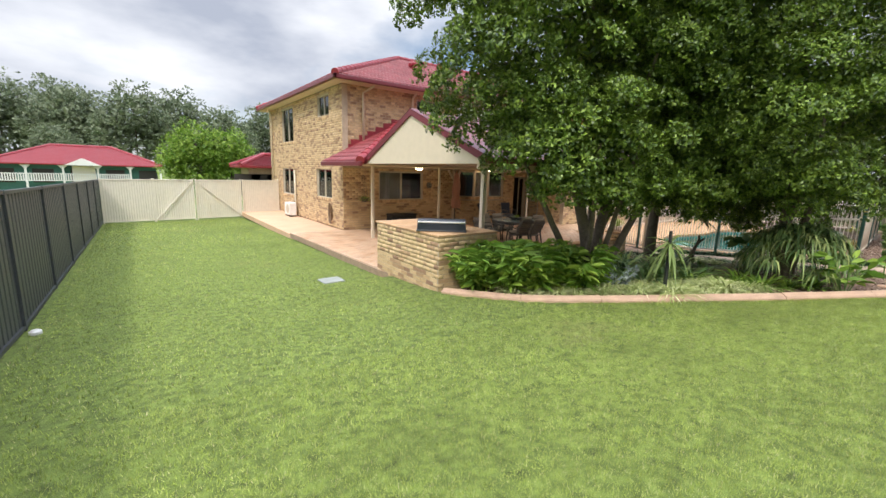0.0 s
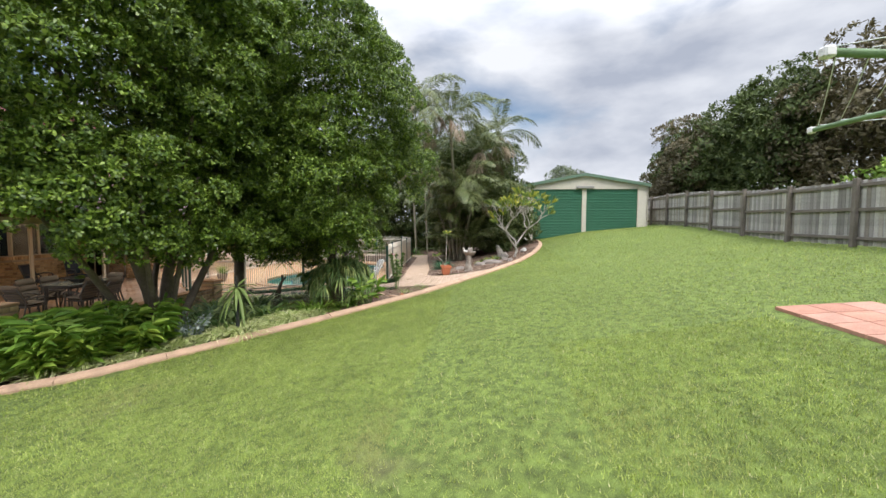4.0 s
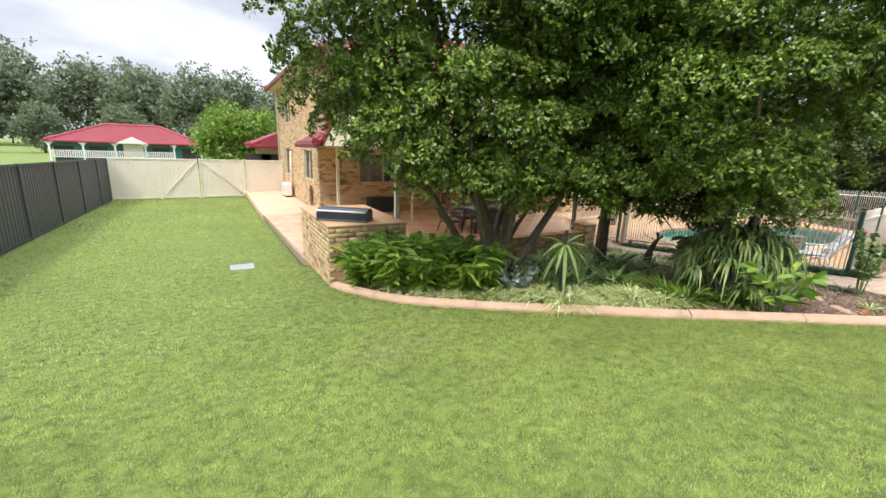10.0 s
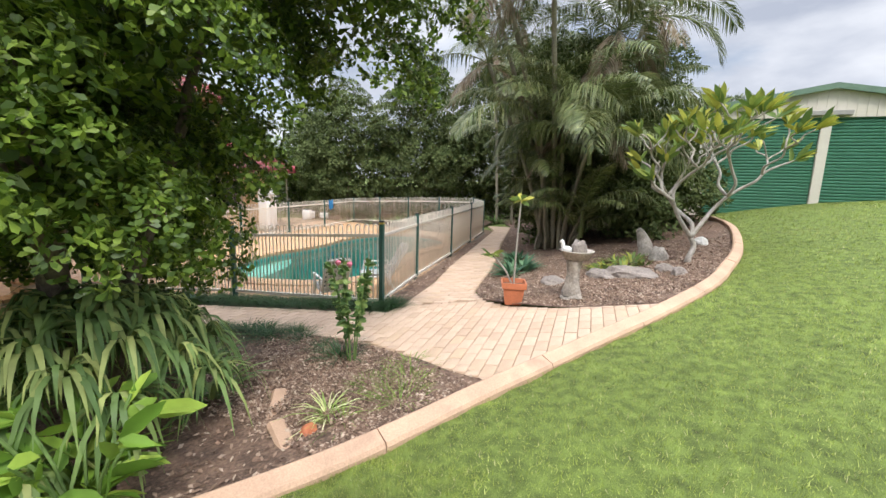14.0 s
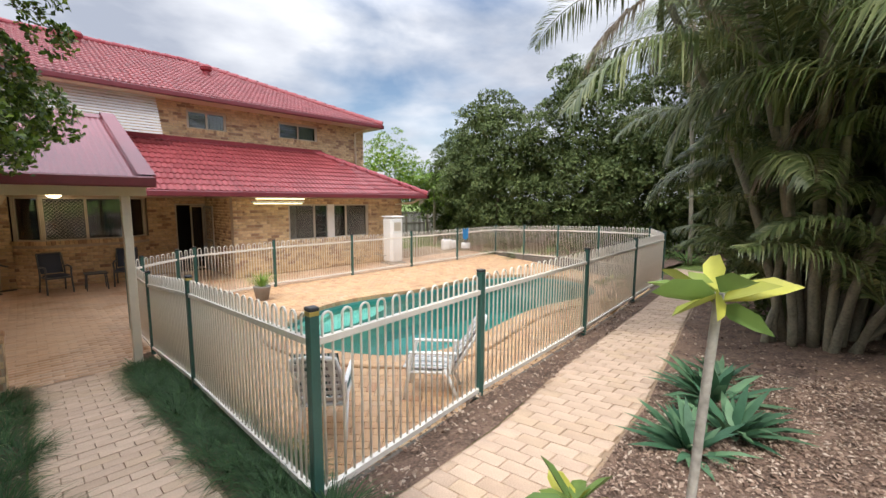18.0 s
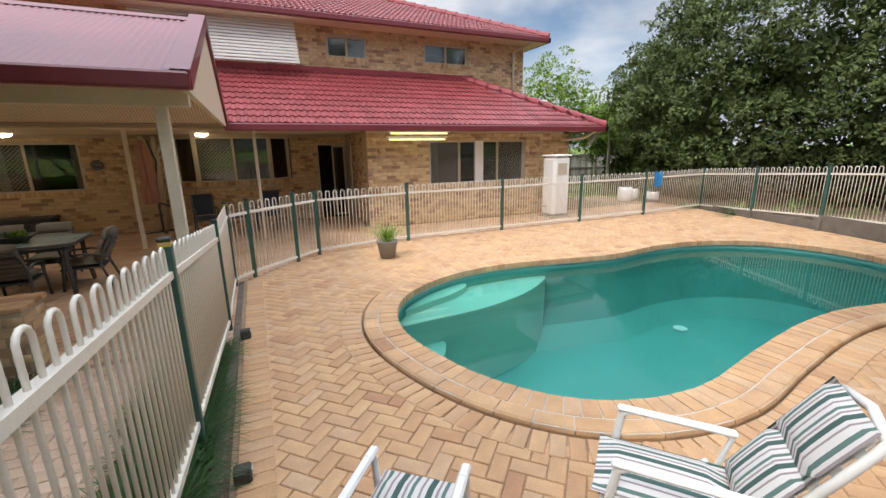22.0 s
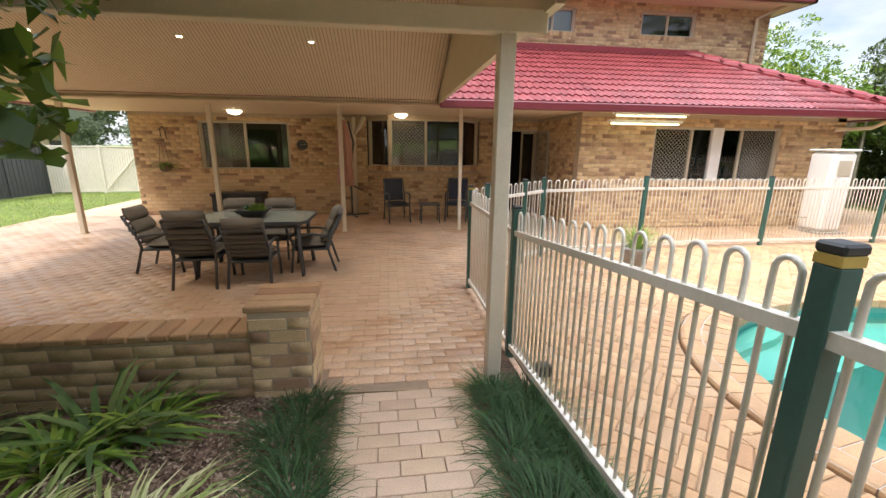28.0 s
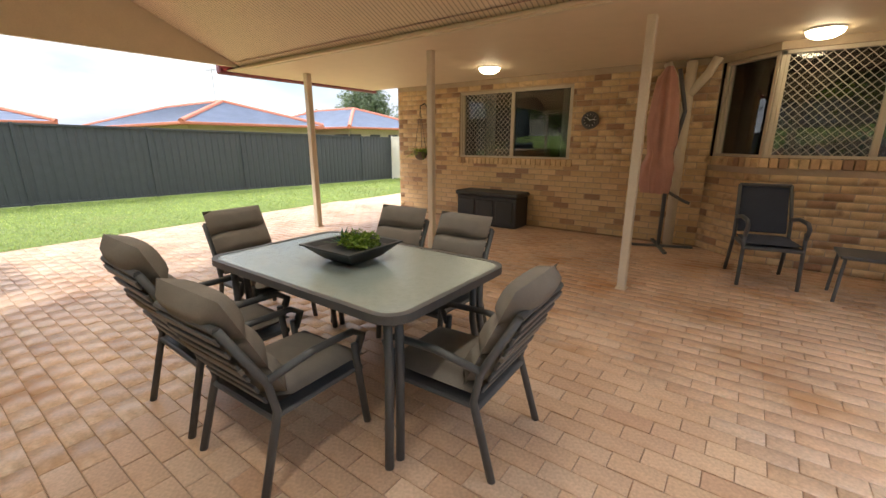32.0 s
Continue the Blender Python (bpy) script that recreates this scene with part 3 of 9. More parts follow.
def running(poly, w, d, ax=0.0, gap=0.005, extra=None):
    """Running bond over an outline, turned by ax; pieces at the edges are cut to length."""
    c, s = math.cos(ax), math.sin(ax)
    loc = [(x * c + y * s, -x * s + y * c) for x, y in poly]
    out = []
    u0, v0, v1 = min(p[0] for p in loc), min(p[1] for p in loc), max(p[1] for p in loc)
    for j, v in enumerate(np.arange(v0 + d / 2, v1, d + gap)):
        cross = sorted(ax_ + (v - ay_) / (by_ - ay_) * (bx_ - ax_) for (ax_, ay_), (bx_, by_) in zip(loc, loc[1:] + loc[:1]) if (ay_ > v) != (by_ > v))
        for a, b in zip(cross[::2], cross[1::2]):
            k0 = math.floor((a - u0) / (w + gap)) - 1
            u = u0 + k0 * (w + gap) + (j % 2) * (w + gap) / 2
            while u < b:
                p, q = max(u, a), min(u + w, b)
                if q - p > 0.03:
                    m = (p + q) / 2
                    out.append((m * c - v * s, m * s + v * c, ax, (q - p) / w))
                u += w + gap
    arr = np.array(out)
    ok = np.ones(len(arr), bool) if extra is None else extra(arr[:, 0], arr[:, 1])
    return [tuple(float(e) for e in q) for q in arr[ok]]


def herring(poly, w, ax, extra):
    """Herringbone of pieces 2w by w."""
    out, c, s = [], math.cos(ax), math.sin(ax)
    g = w + 0.0025
    for i in range(-90, 91):
        for j in range(-90, 91):
            k = (i - j) % 4
            if k == 0:
                out.append(((i + 1) * g, (j + 0.5) * g, 0))
            elif k == 3:
                out.append(((i + 0.5) * g, (j + 1) * g, 1))
    a = np.array(out)
    x, y = a[:, 0] * c - a[:, 1] * s + 19, a[:, 0] * s + a[:, 1] * c + 6.5
    ok = inside(poly, x, y) & extra(x, y)
    return [(float(p), float(q), ax + (math.pi / 2 if r else 0)) for p, q, r in zip(x[ok], y[ok], a[ok, 2])]


# floors under the pavers
def plate(name, poly, z, material, label, thick=0.16, category="paving"):
    return tagged(new(name, Mesh().prism(poly, z - thick, z).data(name, material)), label, category, kind="structure")


patio_floor = plate("floor_patio", PATIO, FLOOR - 0.008, patio_joint, "tan clay-paved patio floor under the pergola")
plate("floor_side_slab", SLAB, FLOOR - 0.035, slab_m, "pink concrete strip along the house wall", 0.2)
COPE_IN, COPE_OUT = POOL, grown(POOL, 0.385)
RING = grown(POOL, 0.5)


def ring_mesh(inner, outer, z0, z1):
    n = len(inner)
    v = [(x, y, z) for z in (z0, z1) for poly in (inner, outer) for x, y in poly]
    f = []
    for i in range(n):
        j = (i + 1) % n
        f += [(2 * n + i, 2 * n + j, 3 * n + j, 3 * n + i), (i, n + i, n + j, j), (i, j, 2 * n + j, 2 * n + i), (n + i, 3 * n + i, 3 * n + j, n + j)]
    return Mesh().add(v, [q[::-1] for q in f])


def deck_plate():
    """The pool deck with the pool's opening left free."""
    bm = bmesh.new()
    a = [bm.verts.new((x, y, FLOOR - 0.012)) for x, y in DECK]
    b = [bm.verts.new((x, y, FLOOR - 0.012)) for x, y in COPE_OUT]
    e = [bm.edges.new((p, q)) for some in (a, b) for p, q in zip(some, some[1:] + some[:1])]
    bmesh.ops.triangle_fill(bm, edges=e, use_beauty=True)
    hole = [f for f in bm.faces if inside(COPE_OUT, f.calc_center_median().x, f.calc_center_median().y) and all(v in b for v in f.verts)]
    bmesh.ops.delete(bm, geom=hole, context="FACES_ONLY")
    bmesh.ops.recalc_face_normals(bm, faces=bm.faces[:])
    if sum(f.normal.z for f in bm.faces) < 0:
        bmesh.ops.reverse_faces(bm, faces=bm.faces[:])
    me = bpy.data.meshes.new("floor_pool_deck")
    bm.to_mesh(me)
    me.materials.append(grout_m)
    return tagged(new("floor_pool_deck", me), "herringbone clay-paved pool deck", "paving", kind="structure")


deck_floor = deck_plate()
path_poly_a = [(10.62, -0.22), (12.66, -1.72), (12.58, -0.7), (12.7, -0.05), (13.0, 0.38), (12.72, 1.5), (12.44, 1.52), (12.44, 6.46), (11.56, 6.46), (11.54, 2.6), (11.3, 1.2)]
path_poly_b = [(13.0, 0.38), (13.5, 0.63), (15.2, 0.76), (19.8, 1.45), (24, 2.0), (25.0, 3.2), (23, 2.5), (19.3, 2.12), (15.7, 1.8), (14.2, 1.56), (12.72, 1.5)]
path_lay_a = [(10.53, -0.36), (12.6, -1.86)] + path_poly_a[2:]
path_a = sheet("path_1", path_poly_a, lambda x, y: gz(x, y) + 0.004, grout_m, "pinkish paved path from lawn to patio", 0.3)
path_b = sheet("path_2", path_poly_b, lambda x, y: gz(x, y) + 0.004, grout_m, "pinkish paved path beside the pool fence", 0.3)


# ---- kerb ----
def kerb():
    """Mower edging in lengths, with open joints."""
    k = spline(KERB, 2)
    d = np.r_[0, np.cumsum(np.hypot(*np.diff(np.array(k), axis=0).T))]
    at = lambda s: (np.interp(s, d, [p[0] for p in k]), np.interp(s, d, [p[1] for p in k]))
    root = thing("kerb", (10.4, -0.3, gz(10.4, -0.3)), "salmon concrete garden edging curving between lawn and beds", "kerb", kind="structure")
    s, i = 0.0, 0
    while s < d[-1] - 0.2:
        e = min(s + (1.25 if i % 3 else 1.5), d[-1])
        mesh, prof = Mesh(), [(-0.075, -0.12), (-0.075, 0.03), (-0.06, 0.055), (0.05, 0.085), (0.07, 0.075), (0.075, -0.12)]
        rows = np.linspace(s + 0.004, e - 0.004, 7)
        v = []
        for q in rows:
            x, y = at(q)
            x2, y2 = at(min(q + 0.05, d[-1]))
            x1, y1 = at(max(q - 0.05, 0))
            t = math.hypot(x2 - x1, y2 - y1)
            nx, ny = -(y2 - y1) / t, (x2 - x1) / t
            z = gz(x, y) + 0.008 * noise.noise((q, i, 0))
            v += [(x + nx * a, y + ny * a, z + b) for a, b in prof]
        n = len(prof)
        f = [(r * n + c, (r + 1) * n + c, (r + 1) * n + (c + 1) % n, r * n + (c + 1) % n) for r in range(6) for c in range(n)]
        f += [tuple(range(n)), tuple(6 * n + c for c in range(n - 1, -1, -1))]
        part("edging_block", mesh.add(v, [q[::-1] for q in f]), kerb_m, root)
        s, i = e, i + 1


kerb()

# ---- pool ----
pool = thing("swimming_pool", (18.8, 6, FLOOR - 1.6), "freeform in-ground pool with teal water and clay brick coping", "swimming pool")
WATER = FLOOR - 0.13


def pool_shell():
    n = len(POOL)
    mesh = Mesh()
    zs = [FLOOR - 0.02, FLOOR - 0.5, FLOOR - 1.15, FLOOR - 1.45]
    rings = [POOL, POOL, grown(POOL, -0.12), grown(POOL, -0.45)]
    v = [(x, y, z) for r, z in zip(rings, zs) for x, y in r]
    f = [(k * n + i, (k + 1) * n + i, (k + 1) * n + (i + 1) % n, k * n + (i + 1) % n) for k in range(3) for i in range(n)]
    f.append(tuple(3 * n + i for i in range(n)))
    part("pool_shell", mesh.add(v, f), pool_m, pool)
    ledge = spline([(14.86, 6.86), (15.42, 7.36), (16.3, 7.66), (17.2, 7.68), (17.75, 7.66), (17.55, 7.38), (16.9, 7.0), (16.05, 6.76), (15.3, 6.7), (14.72, 6.68)], 6, True)
    part("step_ledge", Mesh().prism(ledge, FLOOR - 1.44, FLOOR - 0.26), step_m, pool, "pale moulded entry step")
    ledge2 = spline([(14.95, 6.95), (15.42, 7.36), (16.1, 7.62), (16.15, 7.5), (15.8, 7.26), (15.35, 7.1)], 6, True)
    part("upper_step", Mesh().prism(ledge2, FLOOR - 0.3, FLOOR - 0.17), step_m, pool, "pale moulded corner seat")
    ledge3 = spline([(14.7, 6.68), (15.12, 6.72), (15.4, 6.7), (15.25, 6.35), (14.97, 6.1), (14.66, 6.15)], 6, True)
    part("lower_step", Mesh().prism(ledge3, FLOOR - 1.44, FLOOR - 0.6), step_m, pool, "pale moulded lower step")
    m = Mesh()
    m.add([(x, y, WATER) for x, y in grown(POOL, 0.01)], [tuple(range(n - 1, -1, -1))])
    w = part("water_surface", m, water_m, pool, "still teal water")
    m = Mesh().lathe([(0.12, 0), (0.12, 0.02), (0.08, 0.035), (0.0, 0.04)], 20, Matrix.Translation((20.3, 6.75, FLOOR - 1.44)))
    part("floor_drain", m, white_m, pool, "round white drain cover")
    return w


pool_shell()


def coping():
    """Header bricks round the water in pale mortar, and a row of rounded bricks outside them."""
    tot = np.array(spline(COPE_IN, 1, True) + [COPE_IN[0]])
    d = np.r_[0, np.cumsum(np.hypot(*np.diff(tot, axis=0).T))]
    rng = random.Random(3)
    part("coping_mortar", ring_mesh(grown(POOL, -0.02), grown(POOL, 0.36), FLOOR - 0.07, FLOOR + 0.029), pale_mortar, pool, "pale mortar bed")

    def row(name, pitch, lo, hi, joint, drop):
        n = int(d[-1] / pitch)
        for i in range(n):
            q = []
            for s in (d[-1] * i / n + joint, d[-1] * (i + 1) / n - joint):
                x, y = np.interp(s, d, tot[:, 0]), np.interp(s, d, tot[:, 1])
                x2, y2 = np.interp((s + 0.15) % d[-1], d, tot[:, 0]), np.interp((s + 0.15) % d[-1], d, tot[:, 1])
                x1, y1 = np.interp((s - 0.15) % d[-1], d, tot[:, 0]), np.interp((s - 0.15) % d[-1], d, tot[:, 1])
                t = math.hypot(x2 - x1, y2 - y1)
                q.append((x, y, -(y2 - y1) / t, (x2 - x1) / t))
            z = FLOOR + 0.037 + rng.uniform(-0.003, 0.003)
            v = []
            for r, h in ((lo, -0.09), (lo, -0.008), (lo + 0.008, 0.0), (hi - 0.03, 0.0), (hi - 0.008, -drop * 0.4), (hi, -drop), (hi, -0.09)):
                v += [(x + nx * r, y + ny * r, z + h) for x, y, nx, ny in q]
            f = [(2 * k, 2 * k + 1, 2 * k + 3, 2 * k + 2) for k in range(6)] + [tuple(range(0, 14, 2)), tuple(range(13, 0, -2))]
            part(name, Mesh().add(v, f), paver_o, pool)

    row("coping_brick", 0.122, -0.03, 0.2, 0.005, 0.008)
    row("bullnose_brick", 0.238, 0.21, 0.375, 0.004, 0.03)


coping()


# ---- walls of brick ----
class Plane:
    """An upright wall: u along it, d out of it."""

    def __init__(self, x, y, ux, uy):
        k = math.hypot(ux, uy)
        self.o, self.u = (x, y), (ux / k, uy / k)
        self.n = (self.u[1], -self.u[0])

    def p(self, u, z, d=0.0):
        return (self.o[0] + self.u[0] * u + self.n[0] * d, self.o[1] + self.u[1] * u + self.n[1] * d, z)

    def m(self):
        return Matrix(((self.u[0], -self.n[0], 0, self.o[0]), (self.u[1], -self.n[1], 0, self.o[1]), (0, 0, 1, 0), (0, 0, 0, 1)))

    def box(self, mesh, u0, u1, z0, z1, d0, d1, c=0.0):
        return mesh.box(u0, -d1, z0, u1, -d0, z1, c, self.m())


BRICK_W, BRICK_H, JOINT = 0.23, 0.076, 0.01
brick_me = None


def brick_wall(parent, name, pl, length, z0, z1, openings=(), thick=0.22, near=0, top=None, backing=True, label=""):
    """A wall with openings cut through, faced with bricks in running bond that stand proud of the mortar."""
    global brick_me
    us = sorted({0.0, length, *(min(max(o[k], 0), length) for o in openings for k in (0, 1))})
    zs = sorted({z0, z1, *(min(max(o[k], z0), z1) for o in openings for k in (2, 3))})
    mesh = Mesh()
    for a, b in zip(us, us[1:]):
        runs = []
        for c, d in zip(zs, zs[1:]):
            um, zm = (a + b) / 2, (c + d) / 2
            if any(o[0] < um < o[1] and o[2] < zm < o[3] for o in openings):
                continue
            if runs and runs[-1][1] == c:
                runs[-1][1] = d
            else:
                runs.append([c, d])
        for c, d in runs:
            pl.box(mesh, a, b, c, d, -thick, 0)
    wall = part(name, mesh, mortar_m, parent, label)
    full, rest = [], []
    rows = int((z1 - z0) / (BRICK_H + JOINT))
    for r in range(rows):
        a = z0 + r * (BRICK_H + JOINT) + JOINT / 2
        b = a + BRICK_H
        cuts = [(0.0, length)]
        for o in openings:
            if o[2] < b - 0.02 and o[3] > a + 0.02:
                cuts = [q for s, e in cuts for q in ((s, min(e, o[0])), (max(s, o[1]), e)) if q[1] - q[0] > 0.03]
        u = -(BRICK_W + JOINT) / 2 * (r % 2)
        while u < length:
            for s, e in cuts:
                p, q = max(u, s), min(u + BRICK_W, e)
                if q - p > 0.03:
                    (full if q - p > BRICK_W - 0.001 else rest).append((p, q, a, b))
            u += BRICK_W + JOINT
    if brick_me is None:
        t = 0.006
        w, h = BRICK_W / 2, BRICK_H / 2
        brick_me = Mesh().add([(-w, 0, -h), (w, 0, -h), (w, 0, h), (-w, 0, h), (-w + 0.002, -t, -h + 0.002), (w - 0.002, -t, -h + 0.002), (w - 0.002, -t, h - 0.002), (-w + 0.002, -t, h - 0.002)], PIECE_FACES).data("brick", brick_o)
    rng = random.Random(len(full))
    if near:
        for p, q, a, b in full[:near]:
            ob = new("brick", brick_me)
            ob.parent = wall
            org = Vector(ORG.get(parent.name, (0, 0, 0)))
            ob.matrix_basis = Matrix.Translation(-org) @ pl.m() @ Matrix.Translation(((p + q) / 2, -rng.uniform(0.0, 0.003), (a + b) / 2))
        full = full[near:]
    rest += full
    if rest:
        arr = []
        for p, q, a, b in rest:
            t = 0.006 + rng.uniform(0, 0.003)
            k = 0.004
            arr.append([pl.p(p, a), pl.p(q, a), pl.p(q, b), pl.p(p, b), pl.p(p + k, a + k, t), pl.p(q - k, a + k, t), pl.p(q - k, b - k, t), pl.p(p + k, b - k, t)])
        ob = new("brickwork", bulk("brickwork", np.array(arr), PIECE_FACES, brick_m, ORG.get(parent.name, (0, 0, 0)) if parent else (0, 0, 0)))
        ob.parent = wall
        ob["kind"] = "stuff"
    return wall


def mesh_grid(pl, u0, u1, z0, z1, d, step=0.085, w=0.007):
    """Crossed diagonal bars of a security screen."""
    m = Mesh()
    for sg in (1, -1):
        for c in np.arange(-(z1 - z0), (u1 - u0) + (z1 - z0), step):
            pts = []
            for z in (z0, z1):
                pts.append([u0 + c + (z - z0) if sg > 0 else u0 + c + (z1 - z), z])
            (ua, za), (ub, zb) = pts
            if ua > ub:
                ua, za, ub, zb = ub, zb, ua, za
            if ub <= u0 or ua >= u1 or ub - ua < 1e-6:
                continue
            sl = (zb - za) / (ub - ua)
            if ua < u0:
                za, ua = za + sl * (u0 - ua), u0
            if ub > u1:
                zb, ub = zb - sl * (ub - u1), u1
            if ub - ua < 0.02:
                continue
            h = w * 0.7
            off = d + (0.003 if sg > 0 else 0.0)
            m.add([pl.p(ua, za - h, off), pl.p(ub, zb - h, off), pl.p(ub, zb + h, off), pl.p(ua, za + h, off), pl.p(ua, za - h, off - 0.003), pl.p(ub, zb - h, off - 0.003), pl.p(ub, zb + h, off - 0.003), pl.p(ua, za + h, off - 0.003)], [(0, 1, 2, 3), (7, 6, 5, 4), (0, 4, 5, 1), (3, 2, 6, 7)])
    return m


def window(parent, pl, u0, u1, z0, z1, panes, sill=True, blind=None, name="window", drapes=()):
    """A sliding window: frame, panes side by side (glass or mesh), brick sill, blinds behind."""
    root = part(name, pl.box(Mesh(), u0, u1, z0, z0 + 0.03, -0.12, -0.03), frame_m, parent)
    for a, b, c, d in ((u0, u1, z1 - 0.04, z1), (u0, u0 + 0.04, z0, z1), (u1 - 0.04, u1, z0, z1)):
        part("window_frame", pl.box(Mesh(), a, b, c, d, -0.12, -0.028, 0.004), frame_m, root)
    u = u0 + 0.04
    total = sum(w for w, _ in panes)
    for i, (w, kind) in enumerate(panes):
        e = u + (u1 - u0 - 0.08) * w / total
        part("pane", pl.box(Mesh(), u, e, z0 + 0.03, z1 - 0.04, -0.09, -0.084), pane_m, root).visible_shadow = False
        for a, b in ((u, u + 0.03), (e - 0.03, e)):
            part("sash_stile", pl.box(Mesh(), a, b, z0 + 0.03, z1 - 0.04, -0.10, -0.05, 0.003), frame_m, root)
        if kind == "mesh":
            part("security_screen", mesh_grid(pl, u + 0.03, e - 0.03, z0 + 0.03, z1 - 0.04, -0.045), mesh_m, root, "diamond security mesh", kind="stuff")
        u = e
    if blind:
        a, b = blind
        m = Mesh()
        for s in np.arange(u0 + (u1 - u0) * a, u0 + (u1 - u0) * b, 0.11):
            pl.box(m, s, s + 0.095, z0 + 0.02, z1 - 0.06, -0.2, -0.195)
        part("blind", m, white_m, root, "white vertical blind")
    for a, b in drapes:
        m, us = Mesh(), np.linspace(u0 + (u1 - u0) * a, u0 + (u1 - u0) * b, 25)
        v = [pl.p(float(u), z, -0.24 - 0.025 * math.sin(k * 1.6)) for z in (z0 - 0.1, z1) for k, u in enumerate(us)]
        part("drape", m.add(v, [(k, k + 1, k + 26, k + 25) for k in range(24)]), white_m, root, "pale gathered curtain", smooth=True)
    if sill:
        for s in np.arange(u0 - 0.02, u1 - 0.02, 0.086):
            part("sill_brick", pl.box(Mesh(), s, s + 0.076, z0 - 0.11, z0 - 0.005, -0.1, 0.03, 0.006), brick_o, root)
    return root

# ---- house ----
house = thing("house", (14, 19, FLOOR), "two-storey mottled cream brick house with red tiled roofs", "house")
EAVE_UP, EAVE_LOW, CEIL = 4.68, 1.74, 1.66
west = Plane(6.02, 24.8, 0, -1)
west_win = [(2.4, 4.3, 2.77, 4.36), (7.6, 8.87, 3.57, 4.36), (2.2, 4.1, 0.22, 1.5), (7.3, 9.04, 0.36, 1.52)]
brick_wall(house, "wall_west", west, 10.14, FLOOR, 4.56, west_win)
window(house, west, *west_win[0], [(1, "glass"), (1, "glass")], blind=(0.5, 0.95))
window(house, west, *west_win[1], [(1, "glass"), (1, "glass")], blind=(0.5, 0.95))
window(house, west, *west_win[2], [(1, "glass"), (1, "glass")], blind=(0.05, 0.95))
window(house, west, *west_win[3], [(1, "glass"), (1, "glass")], blind=(0.3, 0.95))
kit = Plane(6.02, 14.66, 1, 0)
brick_wall(house, "wall_kitchen", kit, 5.4, FLOOR, CEIL, [(1.48, 3.55, 0.37, 1.48)], near=280)
window(house, kit, 1.48, 3.55, 0.37, 1.48, [(1, "mesh"), (1, "glass")], drapes=[(0.2, 0.29), (0.88, 0.97)])
bay_l, bay_f, bay_r = Plane(11.42, 14.66, 0.53, -0.56), Plane(11.95, 14.1, 1, 0), Plane(13.75, 14.1, 0.53, 0.56)
for pl, ln, panes in ((bay_l, 0.771, [(1, "glass")]), (bay_f, 1.8, [(1, "mesh"), (1, "glass")]), (bay_r, 0.771, [(1, "glass")])):
    brick_wall(house, "bay_wall", pl, ln, FLOOR, 0.36)
    part("bay_header", pl.box(Mesh(), 0, ln, 1.58, CEIL, -0.2, 0), mortar_m, house)
    window(house, pl, 0.02, ln - 0.02, 0.47, 1.58, panes)
door_wall = Plane(14.28, 14.66, 1, 0)
brick_wall(house, "door_wall", door_wall, 1.58, FLOOR, CEIL, [(0.72, 1.56, FLOOR, 1.40)])
ret = Plane(15.86, 14.66, 0, -1)
brick_wall(house, "return_wall", ret, 2.24, FLOOR, CEIL)
east_front = Plane(15.86, 12.2, 1, 0)
brick_wall(house, "wall_pool_side", east_front, 6.24, FLOOR, CEIL, [(1.64, 4.66, 0.28, 1.40)])
window(house, east_front, 1.64, 4.66, 0.28, 1.40, [(0.9, "mesh"), (0.62, "glass"), (0.62, "glass"), (0.9, "mesh")], drapes=[(0.04, 0.12), (0.88, 0.96)])
part("window_mullion", east_front.box(Mesh(), 3.02, 3.28, 0.28, 1.40, -0.11, -0.02, 0.005), white_m, house, "wide white centre mullion")
east = Plane(22.1, 12.2, 0, 1)
brick_wall(house, "wall_east", east, 12.6, FLOOR, CEIL)
upper = Plane(6.02, 14.72, 1, 0)
up_win = [(3.2, 4.5, 3.79, 4.36), (9.48, 10.64, 3.79, 4.33), (12.41, 13.94, 3.8, 4.34)]
brick_wall(house, "wall_upper_front", upper, 16.08, CEIL + 0.06, 4.56, up_win)
for o in up_win:
    window(house, upper, *o, [(1, "glass"), (1, "glass")], blind=(0.52, 0.95))
brick_wall(house, "wall_upper_east", Plane(22.1, 14.72, 0, 1), 10.08, CEIL + 0.06, 4.56)
part("wall_back", Mesh().box(6.3, 24.6, FLOOR, 21.9, 24.8, 4.56), mortar_m, house)
# room surfaces coloured near-black so the house reads as unlit inside
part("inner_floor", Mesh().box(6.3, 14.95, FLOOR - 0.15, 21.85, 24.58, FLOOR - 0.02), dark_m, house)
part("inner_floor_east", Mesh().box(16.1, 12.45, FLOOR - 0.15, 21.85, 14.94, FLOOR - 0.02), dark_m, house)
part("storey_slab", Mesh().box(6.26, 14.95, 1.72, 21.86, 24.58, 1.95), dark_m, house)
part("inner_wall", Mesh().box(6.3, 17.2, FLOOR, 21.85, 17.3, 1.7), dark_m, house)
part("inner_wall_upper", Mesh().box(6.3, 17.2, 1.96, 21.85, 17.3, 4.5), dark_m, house)


